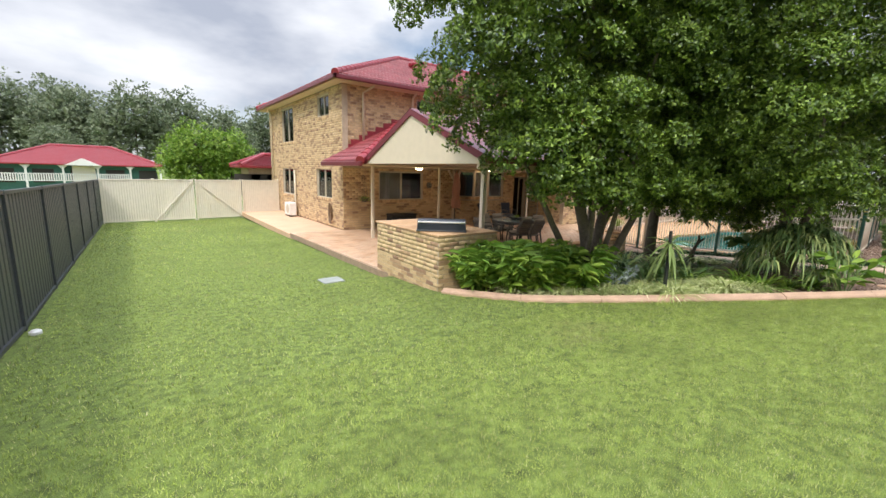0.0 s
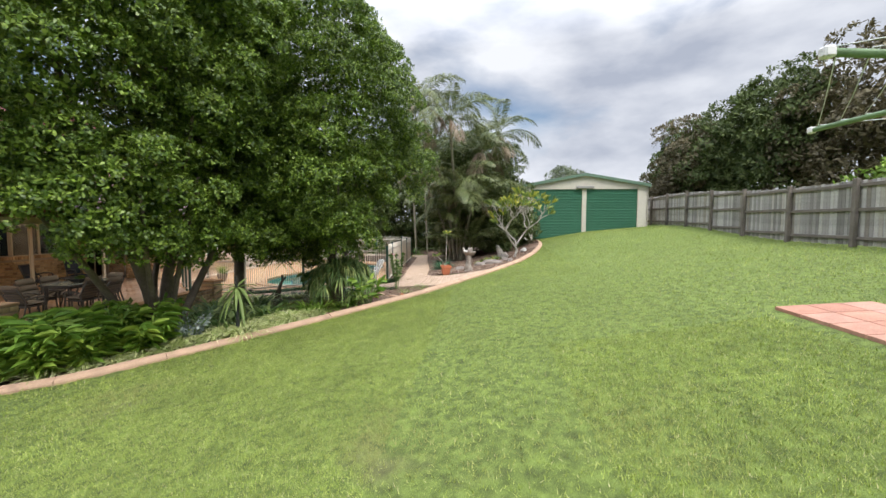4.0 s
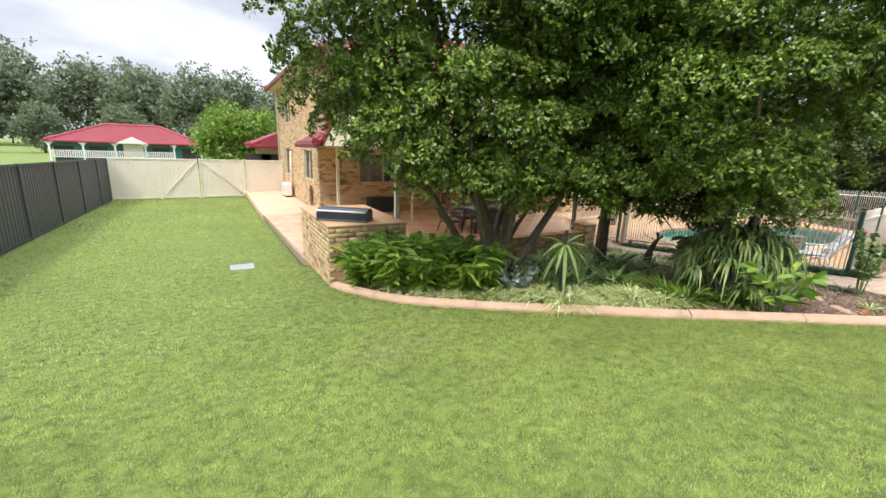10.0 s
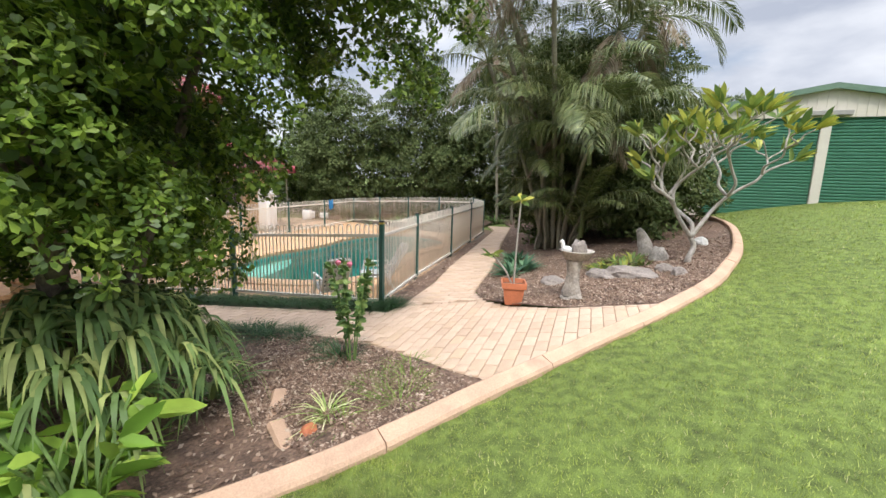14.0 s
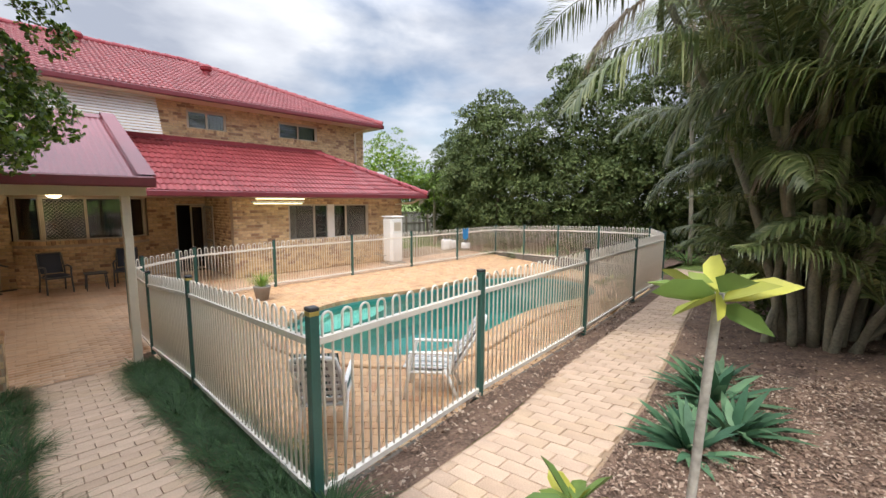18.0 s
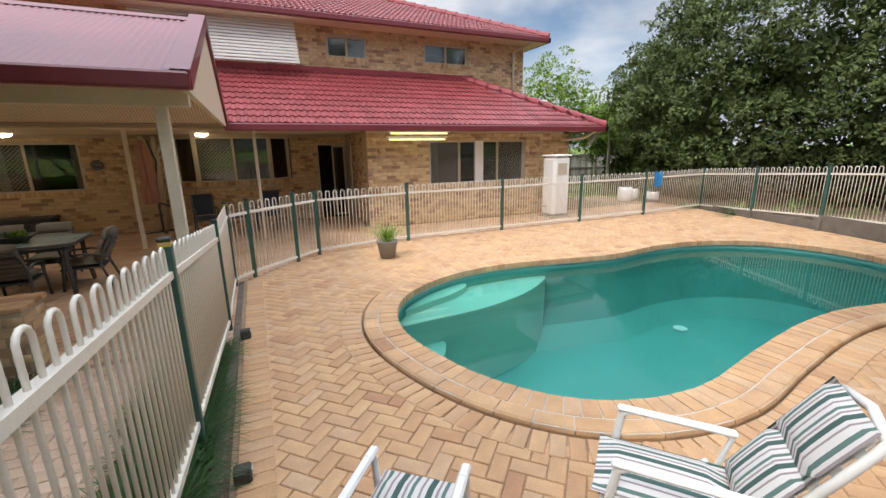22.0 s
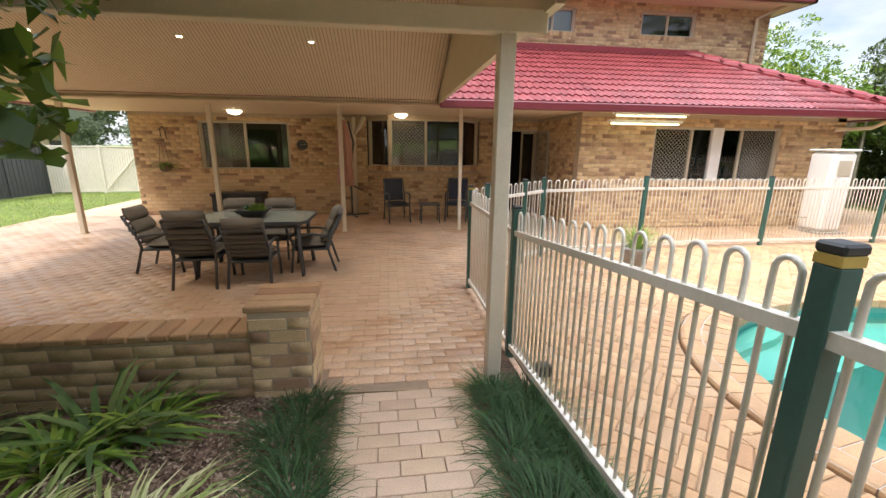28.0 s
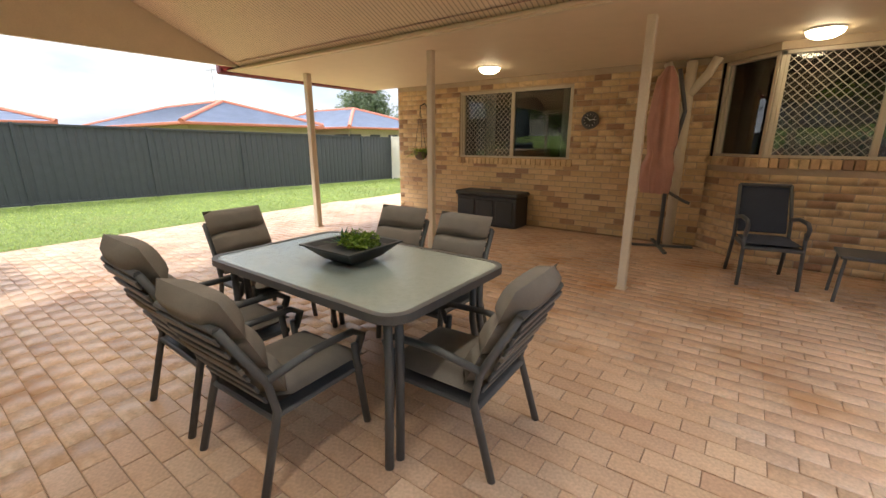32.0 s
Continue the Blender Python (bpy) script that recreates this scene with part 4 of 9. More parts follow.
def door():
    """Sliding glass door, half open, and the hinged screen door folded back on the return wall."""
    d = part("door", door_wall.box(Mesh(), 0.72, 1.56, 1.36, 1.40, -0.16, -0.02), frame_m, house, "open sliding door with dark room behind")
    for a, b in ((0.72, 0.76), (1.52, 1.56)):
        part("jamb", door_wall.box(Mesh(), a, b, FLOOR, 1.36, -0.16, -0.02, 0.004), frame_m, d)
    part("door_glass", door_wall.box(Mesh(), 1.2, 1.5, FLOOR + 0.08, 1.3, -0.12, -0.11), pane_m, d)
    for a, b, c, e in ((1.16, 1.2, FLOOR + 0.03, 1.35), (1.49, 1.53, FLOOR + 0.03, 1.35), (1.2, 1.49, FLOOR + 0.03, FLOOR + 0.09), (1.2, 1.49, 1.3, 1.35)):
        part("door_frame", door_wall.box(Mesh(), a, b, c, e, -0.13, -0.09, 0.003), frame_m, d)
    s = part("screen_door", ret.box(Mesh(), 0.12, 0.17, FLOOR + 0.03, 1.34, 0.06, 0.1, 0.004), mesh_m, house, "dark security screen door folded back")
    for a, b, c, e in ((0.9, 0.95, FLOOR + 0.03, 1.34), (0.17, 0.9, FLOOR + 0.03, FLOOR + 0.12), (0.17, 0.9, 1.28, 1.34), (0.17, 0.9, 0.22, 0.28)):
        part("screen_frame", ret.box(Mesh(), a, b, c, e, 0.06, 0.1, 0.004), mesh_m, s)
    part("screen_mesh", mesh_grid(ret, 0.17, 0.9, FLOOR + 0.12, 1.28, 0.08), mesh_m, s)


door()


# ---- tiled roofs ----
def tile_shape(w, g, material):
    """One interlocking tile: a rolled profile, a thick nose; x along the eave, y up the slope."""
    prof = [(0.0, 0.006), (0.09, 0.028), (0.2, 0.03), (0.3, 0.01), (0.42, 0.004), (0.5, 0.006), (0.59, 0.028), (0.7, 0.03), (0.8, 0.01), (0.92, 0.004), (1.0, 0.012)]
    v = [(u * w, y, z + lift) for y, lift in ((0.0, 0.026), (g * 1.1, 0.0)) for u, z in prof]
    v += [(u * w, 0.0, z - 0.004) for u, z in prof]
    n = len(prof)
    f = [(i, i + 1, n + i + 1, n + i) for i in range(n - 1)] + [(2 * n + i, 2 * n + i + 1, i + 1, i) for i in range(n - 1)]
    return Mesh().add(v, f).data("roof_tile", material)


tile_me = tile_shape(0.3, 0.33, tile_o)
tile_v = np.array([v.co for v in tile_me.vertices])
tile_f = [tuple(p.vertices) for p in tile_me.polygons]


def tiled(parent, corner, along, up, poly, near=0, near_at=(0, 0)):
    """Tiles over a slope; poly is the slope's outline in (along, up) metres."""
    a, b = Vector(along).normalized(), Vector(up).normalized()
    c = a.cross(b).normalized()
    m = Matrix((a, b, c)).transposed().to_4x4()
    m.translation = Vector(corner)
    org = Vector(ORG[parent.name])
    us = np.arange(min(p[0] for p in poly), max(p[0] for p in poly), 0.3)
    vs = np.arange(0, max(p[1] for p in poly), 0.33)
    U, V = [q.ravel() for q in np.meshgrid(us, vs)]
    ok = inside(poly, U + 0.15, V + 0.17)
    spots = sorted(zip(U[ok], V[ok]), key=lambda s: (s[0] - near_at[0]) ** 2 + (s[1] - near_at[1]) ** 2)
    for u, v in spots[:near]:
        ob = new("roof_tile", tile_me)
        ob.parent = parent
        ob.matrix_basis = Matrix.Translation(-org) @ m @ Matrix.Translation((u, v, 0.02))
    if spots[near:]:
        s = np.array(spots[near:])
        loc = tile_v[None] + np.stack([s[:, 0], s[:, 1], 0 * s[:, 0] + 0.02], -1)[:, None]
        r, t = np.array(m.to_3x3()), np.array(m.translation)
        ob = new("tiling", bulk("tiling", loc @ r.T + t, tile_f, tile_m, tuple(org)))
        ob.parent = parent
        ob["kind"] = "stuff"


def ridge_cap(parent, p, q, step=0.4):
    """Half-round capping in lengths along a ridge or hip."""
    p, q = Vector(p), Vector(q)
    n = max(1, int((q - p).length / step))
    for i in range(n):
        a, b = p.lerp(q, i / n), p.lerp(q, (i + 1.08) / n)
        part("ridge_tile", Mesh().tube([a + Vector((0, 0, 0.05)), b + Vector((0, 0, 0.035))], [0.135, 0.12], 12), flash_m, parent)


def hip_roof(x0, x1, y0, y1, z, rise_run):
    roof = part("roof", Mesh().box(x0 + 0.3, y0 + 0.3, z - 0.05, x1 - 0.3, y1 - 0.3, z), ceil_m, house, "red concrete tile hip roof")
    h = (y1 - y0) / 2
    yc, zr = (y0 + y1) / 2, z + h * rise_run
    A, B, C, D, R, S = (x0, y0, z), (x1, y0, z), (x1, y1, z), (x0, y1, z), (x0 + h, yc, zr), (x1 - h, yc, zr)
    part("roof_deck", Mesh().add([A, B, C, D, R, S], [(0, 1, 5, 4), (1, 2, 5), (2, 3, 4, 5), (3, 0, 4)]), flash_m, roof)
    sl = math.hypot(h, zr - z)
    up = (zr - z) / h
    ln, dp = x1 - x0, y1 - y0
    tiled(roof, A, (1, 0, 0), (0, 1, up), [(0, 0), (ln, 0), (ln - h, sl), (h, sl)])
    tiled(roof, D, (0, -1, 0), (1, 0, up), [(0, 0), (dp, 0), (h, sl)])
    tiled(roof, B, (0, 1, 0), (-1, 0, up), [(0, 0), (dp, 0), (h, sl)])
    for p, q in ((A, R), (B, S), (C, S), (D, R), (R, S)):
        ridge_cap(roof, p, q)
    for a, b in (((x0, y0), (x1, y0)), ((x0, y0), (x0, y1)), ((x1, y0), (x1, y1)), ((x0, y1), (x1, y1))):
        m = Mesh().box(min(a[0], b[0]) - 0.06, min(a[1], b[1]) - 0.06, z - 0.13, max(a[0], b[0]) + 0.06, max(a[1], b[1]) + 0.06, z + 0.02, 0.02)
        part("gutter", m, maroon_m, roof, "dark red metal gutter")
    part("soffit", Mesh().box(x0 + 0.06, y0 + 0.06, z - 0.14, x1 - 0.06, y1 - 0.06, z - 0.12), ceil_m, roof)
    return roof


hip_roof(5.55, 22.65, 14.08, 25.4, EAVE_UP, 0.44)


def low_roof():
    """Verandah roof round the front: hipped at both ends, flashed up the brick wall in steps."""
    x0, x1, y0, yw, z, zt = 5.28, 22.9, 11.58, 14.70, EAVE_LOW, 3.34
    run, rise = yw - y0, zt - z
    up, sl = rise / run, math.hypot(run, rise)
    roof = part("verandah_roof", Mesh().add([(x0, y0, z), (x1, y0, z), (x1 - run, yw, zt), (x0 + run, yw, zt), (x0, yw, z), (x1, yw, z)], [(0, 1, 2, 3), (0, 3, 4), (1, 5, 2)]), flash_m, house, "red tiled lean-to roof hipped at both ends")
    tiled(roof, (x0, y0, z), (1, 0, 0), (0, 1, up), [(0, 0), (x1 - x0, 0), (x1 - x0 - run, sl), (run, sl)], 290, (11.0, 1.0))
    tiled(roof, (x0, yw, z), (0, -1, 0), (1, 0, up), [(0, 0), (run, 0), (0, sl)])
    tiled(roof, (x1, y0, z), (0, 1, 0), (-1, 0, up), [(0, 0), (run, 0), (run, sl)])
    ridge_cap(roof, (x0, y0, z), (x0 + run, yw, zt))
    ridge_cap(roof, (x1, y0, z), (x1 - run, yw, zt))
    part("apron_flashing", Mesh().box(x0 + run, yw - 0.08, zt + 0.0, x1 - run, yw + 0.012, zt + 0.14, 0.01), flash_m, roof)
    for k in range(7):
        a = x0 + 0.74 + (run - 0.74) * k / 7
        b = x0 + 0.74 + (run - 0.74) * (k + 1) / 7
        za = z + (b - x0) * up + 0.05
        part("step_flashing", Mesh().box(a, yw - 0.03, z + (a - x0) * up - 0.02, b + 0.03, yw + 0.012, za + 0.1), flash_m, roof)
        part("step_flashing", Mesh().box(x0 + x1 - b - 0.03, yw - 0.03, z + (a - x0) * up - 0.02, x0 + x1 - a, yw + 0.012, za + 0.1), flash_m, roof)
    for a, b in (((12.92, y0), (x1, y0)), ((x0, y0), (x0, yw)), ((x1, y0), (x1, yw))):
        part("gutter", Mesh().box(a[0] - 0.06, a[1] - 0.06, z - 0.12, b[0] + 0.06, b[1] + 0.06, z + 0.03, 0.02), maroon_m, roof, "dark red metal gutter")
    part("soffit", Mesh().box(x0 + 0.05, y0 + 0.05, CEIL, x1 - 0.05, 14.65, CEIL + 0.02), ceil_m, roof, "cream verandah ceiling lining")


low_roof()
for x, y, z, h in ((13.4, 18.9, 6.75, 0.42), (17.0, 17.6, 6.2, 0.42), (10.8, 17.6, 6.15, 0.42)):
    v = thing("roof_vent", (x, y, z - 0.2), "red whirlybird vent on the tiled roof", "roof vent", "roof vents")
    part("stem", Mesh().lathe([(0.13, -0.25), (0.13, 0.18)], 14, Matrix.Translation((x, y, z))), flash_m, v)
    part("turbine", Mesh().lathe([(0.13, 0.18), (0.2, 0.24), (0.22, 0.34), (0.17, 0.42), (0.05, 0.46)], 14, Matrix.Translation((x, y, z))), flash_m, v)


def downpipe(pts, r=0.045):
    return part("downpipe", Mesh().tube(pts, r, 8), cream_m, house, "cream painted downpipe", smooth=True)


downpipe([(7.1, 14.25, 4.6), (7.1, 14.3, 4.5), (6.85, 14.64, 4.3), (6.85, 14.64, 2.6)])
downpipe([(9.0, 14.25, 4.6), (9.0, 14.64, 4.35), (9.0, 14.64, 3.4)])
downpipe([(5.75, 24.2, 4.6), (5.94, 24.2, 4.3), (5.94, 24.2, FLOOR)])
downpipe([(5.93, 20.25, 1.4), (5.93, 20.25, FLOOR)], 0.05)
downpipe([(22.2, 14.3, 4.6), (21.65, 14.64, 4.3), (21.65, 14.64, 2.4)])
downpipe([(22.6, 11.6, 1.65), (22.5, 12.0, 1.45), (21.75, 12.13, 1.4)], 0.04)
stack = [(11.1, 14.5, FLOOR), (11.1, 14.5, 1.1), (11.1, 14.5, 1.6)]
part("waste_pipe", Mesh().tube(stack, 0.062, 12), cream_m, house, "fat cream drain stack with branching arms", smooth=True)
for dx, dy in ((-0.28, 0.02), (0.28, -0.1), (0.0, 0.05)):
    part("stack_arm", Mesh().tube([(11.1, 14.5, 1.2), (11.1 + dx * 0.7, 14.5 + dy * 0.7, 1.45), (11.1 + dx, 14.5 + dy, 1.62)], 0.052, 10), cream_m, house, smooth=True)


def awning():
    """Slatted metal window awning on the upper wall."""
    a = part("awning", Mesh().box(11.05, 14.58, 4.42, 14.65, 14.68, 4.5), cream_m, house, "cream slatted metal window awning")
    for i in range(14):
        t = i / 14
        part("slat", Mesh().box(11.02, 14.55 - t * 0.62, 4.55 - t * 1.18, 14.68, 14.59 - t * 0.62, 4.5 - t * 1.18, 0.004), white_m, a)
    for x in (11.05, 12.8, 14.6):
        part("awning_arm", Mesh().tube([(x, 14.6, 4.5), (x, 13.98, 3.42), (x, 14.66, 3.5)], 0.012, 6), cream_m, a)


awning()
for z, y in ((1.60, 11.78), (1.46, 11.95)):
    t = thing("strip_light", (16.9, y, z), "fluorescent tube batten under the eave, lit", "strip light", "eave lights")
    part("batten", Mesh().box(16.3, y - 0.05, z, 17.9, y + 0.05, z + 0.05, 0.008), white_m, t)
    part("tube_lamp", Mesh().tube([(16.36, y, z - 0.025), (17.84, y, z - 0.025)], 0.018, 10), glow_mat("tube_glow", (1.0, 0.95, 0.5), 1.3), t, "glowing tube")


# ---- pergola ----
pergola = thing("pergola", (9.2, 9.1, FLOOR), "gabled patio roof of maroon corrugated sheet on cream steel posts", "pergola")
PX0, PX1, PY0, PY1, RY, RZ, PE = 5.55, 12.86, 6.3, 11.75, 9.1, 2.92, 1.72


def pergola_roof():
    n = int((PX1 - PX0) / 0.019)
    xs = np.linspace(PX0 - 0.02, PX1 + 0.02, n)
    wave = 0.009 * np.cos((xs - PX0) * 2 * math.pi / 0.076)
    for ye in (PY0 - 0.06, PY1):
        ze = PE + 0.11 if ye < RY else PE + 0.06
        v = [(float(x), y, z + float(w)) for y, z in ((ye, ze), (RY, RZ + 0.05)) for x, w in zip(xs, wave)]
        f = [(i, i + 1, n + i + 1, n + i) for i in range(n - 1)]
        part("roof_sheet", Mesh().add(v, f if ye < RY else [q[::-1] for q in f]), corr_m, pergola, "maroon corrugated roof sheet", smooth=True)
        zc = PE if ye < RY else PE - 0.04
        yc = ye + 0.06 if ye < RY else ye
        t = 0.012
        part("ceiling_lining", Mesh().add([(PX0 + 0.05, yc, zc), (PX1 - 0.05, yc, zc), (PX1 - 0.05, RY, RZ - 0.06), (PX0 + 0.05, RY, RZ - 0.06), (PX0 + 0.05, yc, zc + t), (PX1 - 0.05, yc, zc + t), (PX1 - 0.05, RY, RZ - 0.06 + t), (PX0 + 0.05, RY, RZ - 0.06 + t)], [(0, 3, 2, 1), (4, 5, 6, 7), (0, 1, 5, 4), (2, 3, 7, 6), (1, 2, 6, 5), (3, 0, 4, 7)]), ceil_m, pergola, "cream raked ceiling")
        # flat darker strips: groove shade painted on, no real relief
        ribs = Mesh()
        for x in np.arange(PX0 + 0.08, PX1 - 0.06, 0.05):
            ribs.add([(x, yc, zc - 0.002), (x + 0.012, yc, zc - 0.002), (x + 0.012, RY, RZ - 0.064), (x, RY, RZ - 0.064)], [(0, 3, 2, 1)])
        part("ceiling_ribs", ribs, groove_shade_m, pergola)
    for x in (PX0, PX1):
        s = 0.03
        part("gable_panel", Mesh().add([(x - s, PY0, PE - 0.02), (x + s, PY0, PE - 0.02), (x - s, PY1, PE - 0.02), (x + s, PY1, PE - 0.02), (x - s, RY, RZ), (x + s, RY, RZ), (x - s, PY0, PE + 0.08), (x + s, PY0, PE + 0.08), (x - s, PY1, PE + 0.05), (x + s, PY1, PE + 0.05)],
             [(0, 6, 4, 8, 2), (1, 3, 9, 5, 7), (0, 1, 7, 6), (6, 7, 5, 4), (4, 5, 9, 8), (8, 9, 3, 2), (0, 2, 3, 1)]), cream_m, pergola, "cream gable infill panel")
        o = 0.05 if x == PX1 else -0.05
        for ye, ze in ((PY0 - 0.08, PE + 0.08), (PY1, PE + 0.05)):
            m = Mesh()
            a, b = (ye, ze), (RY, RZ + 0.06)
            m.add([(x + o - 0.02, a[0], a[1] - 0.1), (x + o + 0.02, a[0], a[1] - 0.1), (x + o + 0.02, a[0], a[1] + 0.06), (x + o - 0.02, a[0], a[1] + 0.06), (x + o - 0.02, b[0], b[1] - 0.1), (x + o + 0.02, b[0], b[1] - 0.1), (x + o + 0.02, b[0], b[1] + 0.05), (x + o - 0.02, b[0], b[1] + 0.05)],
                  [(0, 1, 2, 3), (7, 6, 5, 4), (0, 4, 5, 1), (1, 5, 6, 2), (2, 6, 7, 3), (3, 7, 4, 0)])
            part("barge_board", m, maroon_m, pergola, "maroon barge board")
            xi, xo = (x - 0.12, x + 0.07) if x == PX1 else (x - 0.07, x + 0.12)
            part("barge_cap", Mesh().add([(xi, a[0], a[1] + 0.065), (xo, a[0], a[1] + 0.065), (xo, b[0], b[1] + 0.065), (xi, b[0], b[1] + 0.065)], [(0, 1, 2, 3)]), maroon_m, pergola)
    part("ridge_cap", Mesh().add([(PX0 - 0.06, RY - 0.16, RZ + 0.0), (PX1 + 0.06, RY - 0.16, RZ + 0.0), (PX0 - 0.06, RY, RZ + 0.08), (PX1 + 0.06, RY, RZ + 0.08), (PX0 - 0.06, RY + 0.16, RZ), (PX1 + 0.06, RY + 0.16, RZ)], [(0, 1, 3, 2), (2, 3, 5, 4)]), maroon_m, pergola)
    part("front_gutter", Mesh().box(PX0 - 0.06, PY0 - 0.16, PE - 0.02, PX1 + 0.06, PY0 - 0.04, PE + 0.12, 0.02), maroon_m, pergola, "dark maroon gutter")
    part("front_beam", Mesh().box(PX0, PY0 + 0.17, PE - 0.13, PX1, PY0 + 0.27, PE + 0.0, 0.006), cream_m, pergola)
    part("back_beam", Mesh().box(PX0 + 0.06, 11.68, CEIL - 0.01, PX1 - 0.06, 11.74, CEIL + 0.06, 0.006), cream_m, pergola)


pergola_roof()
for x, y, w, top in ((5.72, 6.53, 0.09, PE - 0.13), (12.63, 6.54, 0.1, PE - 0.13), (6.13, 12.46, 0.09, CEIL), (8.7, 12.27, 0.075, CEIL), (11.03, 12.27, 0.075, CEIL), (13.37, 12.26, 0.065, CEIL)):
    part("post", Mesh().box(x - w / 2, y - w / 2, FLOOR, x + w / 2, y + w / 2, top, 0.006), post_m, pergola, "cream square steel post")
    part("post_foot", Mesh().box(x - w / 2 - 0.012, y - w / 2 - 0.012, FLOOR, x + w / 2 + 0.012, y + w / 2 + 0.012, FLOOR + 0.02, 0.004), post_m, pergola)
lamp_glow = glow_mat("lamp_glow", (1.0, 0.82, 0.52), 9.0)
for x, y in ((8.7, 13.62), (12.24, 13.65)):
    c = thing("ceiling_lamp", (x, y, CEIL - 0.1), "round opal ceiling lamp, lit warm", "ceiling lamp", "patio ceiling lamps")
    part("lamp_base", Mesh().lathe([(0.15, -0.02), (0.15, 0.0)], 24, Matrix.Translation((x, y, CEIL))), white_m, c)
    part("diffuser", Mesh().lathe([(0.02, -0.095), (0.09, -0.08), (0.135, -0.05), (0.145, -0.02)], 24, Matrix.Translation((x, y, CEIL))), lamp_glow, c, "glowing opal glass bowl", smooth=True)
for x, y in ((9.2, 8.0), (10.9, 8.0), (9.2, 10.3), (10.9, 10.3), (7.4, 8.0), (7.4, 10.3)):
    z = RZ - 0.06 - abs(y - RY) * (RZ - PE) / 2.75
    q = thing("downlight", (x, y, z - 0.02), "small round recessed downlight in the raked ceiling", "downlight", "pergola downlights")
    part("trim_ring", Mesh().lathe([(0.055, -0.012), (0.06, 0.0), (0.06, 0.02)], 18, Matrix.Translation((x, y, z))), white_m, q)
    part("bulb", Mesh().lathe([(0.03, -0.018), (0.035, -0.01)], 14, Matrix.Translation((x, y, z))), lamp_glow, q)
    spot = new("downlight_beam", bpy.data.lights.new("downlight_beam", "SPOT"))
    spot.data.energy, spot.data.color, spot.data.spot_size, spot.data.spot_blend, spot.data.shadow_soft_size = 30, (1.0, 0.92, 0.78), radians(140), 1.0, 0.06
    spot.location = (x, y, z - 0.03)


# ---- low brickwork round the patio ----
def brick_block(name, x0, x1, y0, y1, z0, z1, label, category, cap=True, near=0):
    root = thing(name, ((x0 + x1) / 2, (y0 + y1) / 2, z0), label, category)
    part("core", Mesh().box(x0 + 0.015, y0 + 0.015, z0 - 0.2, x1 - 0.015, y1 - 0.015, z1 - 0.003), mortar_m, root)
    for pl, ln in ((Plane(x0 + 0.004, y0, 1, 0), x1 - x0 - 0.008), (Plane(x1, y0 + 0.004, 0, 1), y1 - y0 - 0.008), (Plane(x1 - 0.004, y1, -1, 0), x1 - x0 - 0.008), (Plane(x0, y1 - 0.004, 0, -1), y1 - y0 - 0.008)):
        brick_wall(root, "face", pl, ln, z0 - 0.172, z1, thick=0.02, near=near)
    if cap:
        w = y1 - y0 + 0.03
        across = x1 - x0 < y1 - y0
        for s in np.arange(y0 - 0.01, y1 - 0.04, 0.12) if across else np.arange(x0 - 0.01, x1 - 0.04, 0.12):
            if across:
                part("cap_brick", Mesh().box(x0 - 0.02, s, z1, x1 + 0.02, s + 0.112, z1 + 0.045, 0.008), paver_o, root)
            else:
                part("cap_brick", Mesh().box(s, y0 - 0.02, z1, s + 0.112, y1 + 0.02, z1 + 0.045, 0.008), paver_o, root)
    return root


brick_block("barbecue_counter", 4.26, 5.7, 6.04, 8.47, -0.72, 0.32, "cream brick barbecue counter at the lawn edge", "brick counter", near=60)
brick_block("garden_wall", 5.72, 11.0, 6.52, 6.75, FLOOR, -0.285, "low brick wall between patio and garden bed", "garden wall", near=60)
brick_block("brick_pier", 11.0, 11.38, 6.47, 6.87, FLOOR, -0.1, "short square brick pier at the path end", "brick pier", near=20)


# ---- fences ----
def sheet_fence(name, a, b, h, zf, material, label, rib=0.19, bay=2.4):
    """Ribbed steel sheet fence: posts, rails and folded sheets, bay by bay."""
    (ax, ay), (bx, by) = a, b
    ln = math.hypot(bx - ax, by - ay)
    pl = Plane(ax, ay, bx - ax, by - ay)
    root = thing(name, (ax, ay, zf(ax, ay)), label, "fence", kind="")
    n = max(1, round(ln / bay))
    base = lambda u: zf(*pl.p(u, 0)[:2])
    for i in range(n):
        u0, u1 = ln * i / n, ln * (i + 1) / n
        za, zb = base(u0), base(u1)
        at = lambda u: za + (zb - za) * (u - u0) / (u1 - u0)
        part("fence_post", pl.box(Mesh(), u0 - 0.03, u0 + 0.03, za - 0.2, za + h + 0.01, -0.035, 0.035, 0.004), material, root)
        for lo, hi in ((0.02, 0.07), (h - 0.05, h)):
            v = [pl.p(u, at(u) + e, d) for u in (u0 + 0.03, u1 - 0.03) for e, d in ((lo, -0.028), (lo, 0.028), (hi, 0.028), (hi, -0.028))]
            part("rail", Mesh().add(v, [(0, 1, 2, 3), (7, 6, 5, 4), (0, 4, 5, 1), (1, 5, 6, 2), (2, 6, 7, 3), (3, 7, 4, 0)]), material, root)
        m, us = Mesh(), []
        u = u0 + 0.03
        while u < u1 - 0.03:
            us += [(u, 0.0), (u + rib * 0.62, 0.0), (u + rib * 0.72, 0.014), (u + rib * 0.9, 0.014)]
            u += rib
        us = [q for q in us if q[0] < u1 - 0.03] + [(u1 - 0.03, 0.0)]
        k = len(us)
        v = [pl.p(s, at(s) + e, d) for e in (0.03, h - 0.03) for s, d in us]
        part("infill_sheet", m.add(v, [(j, j + 1, k + j + 1, k + j) for j in range(k - 1)]), material, root)
    return root


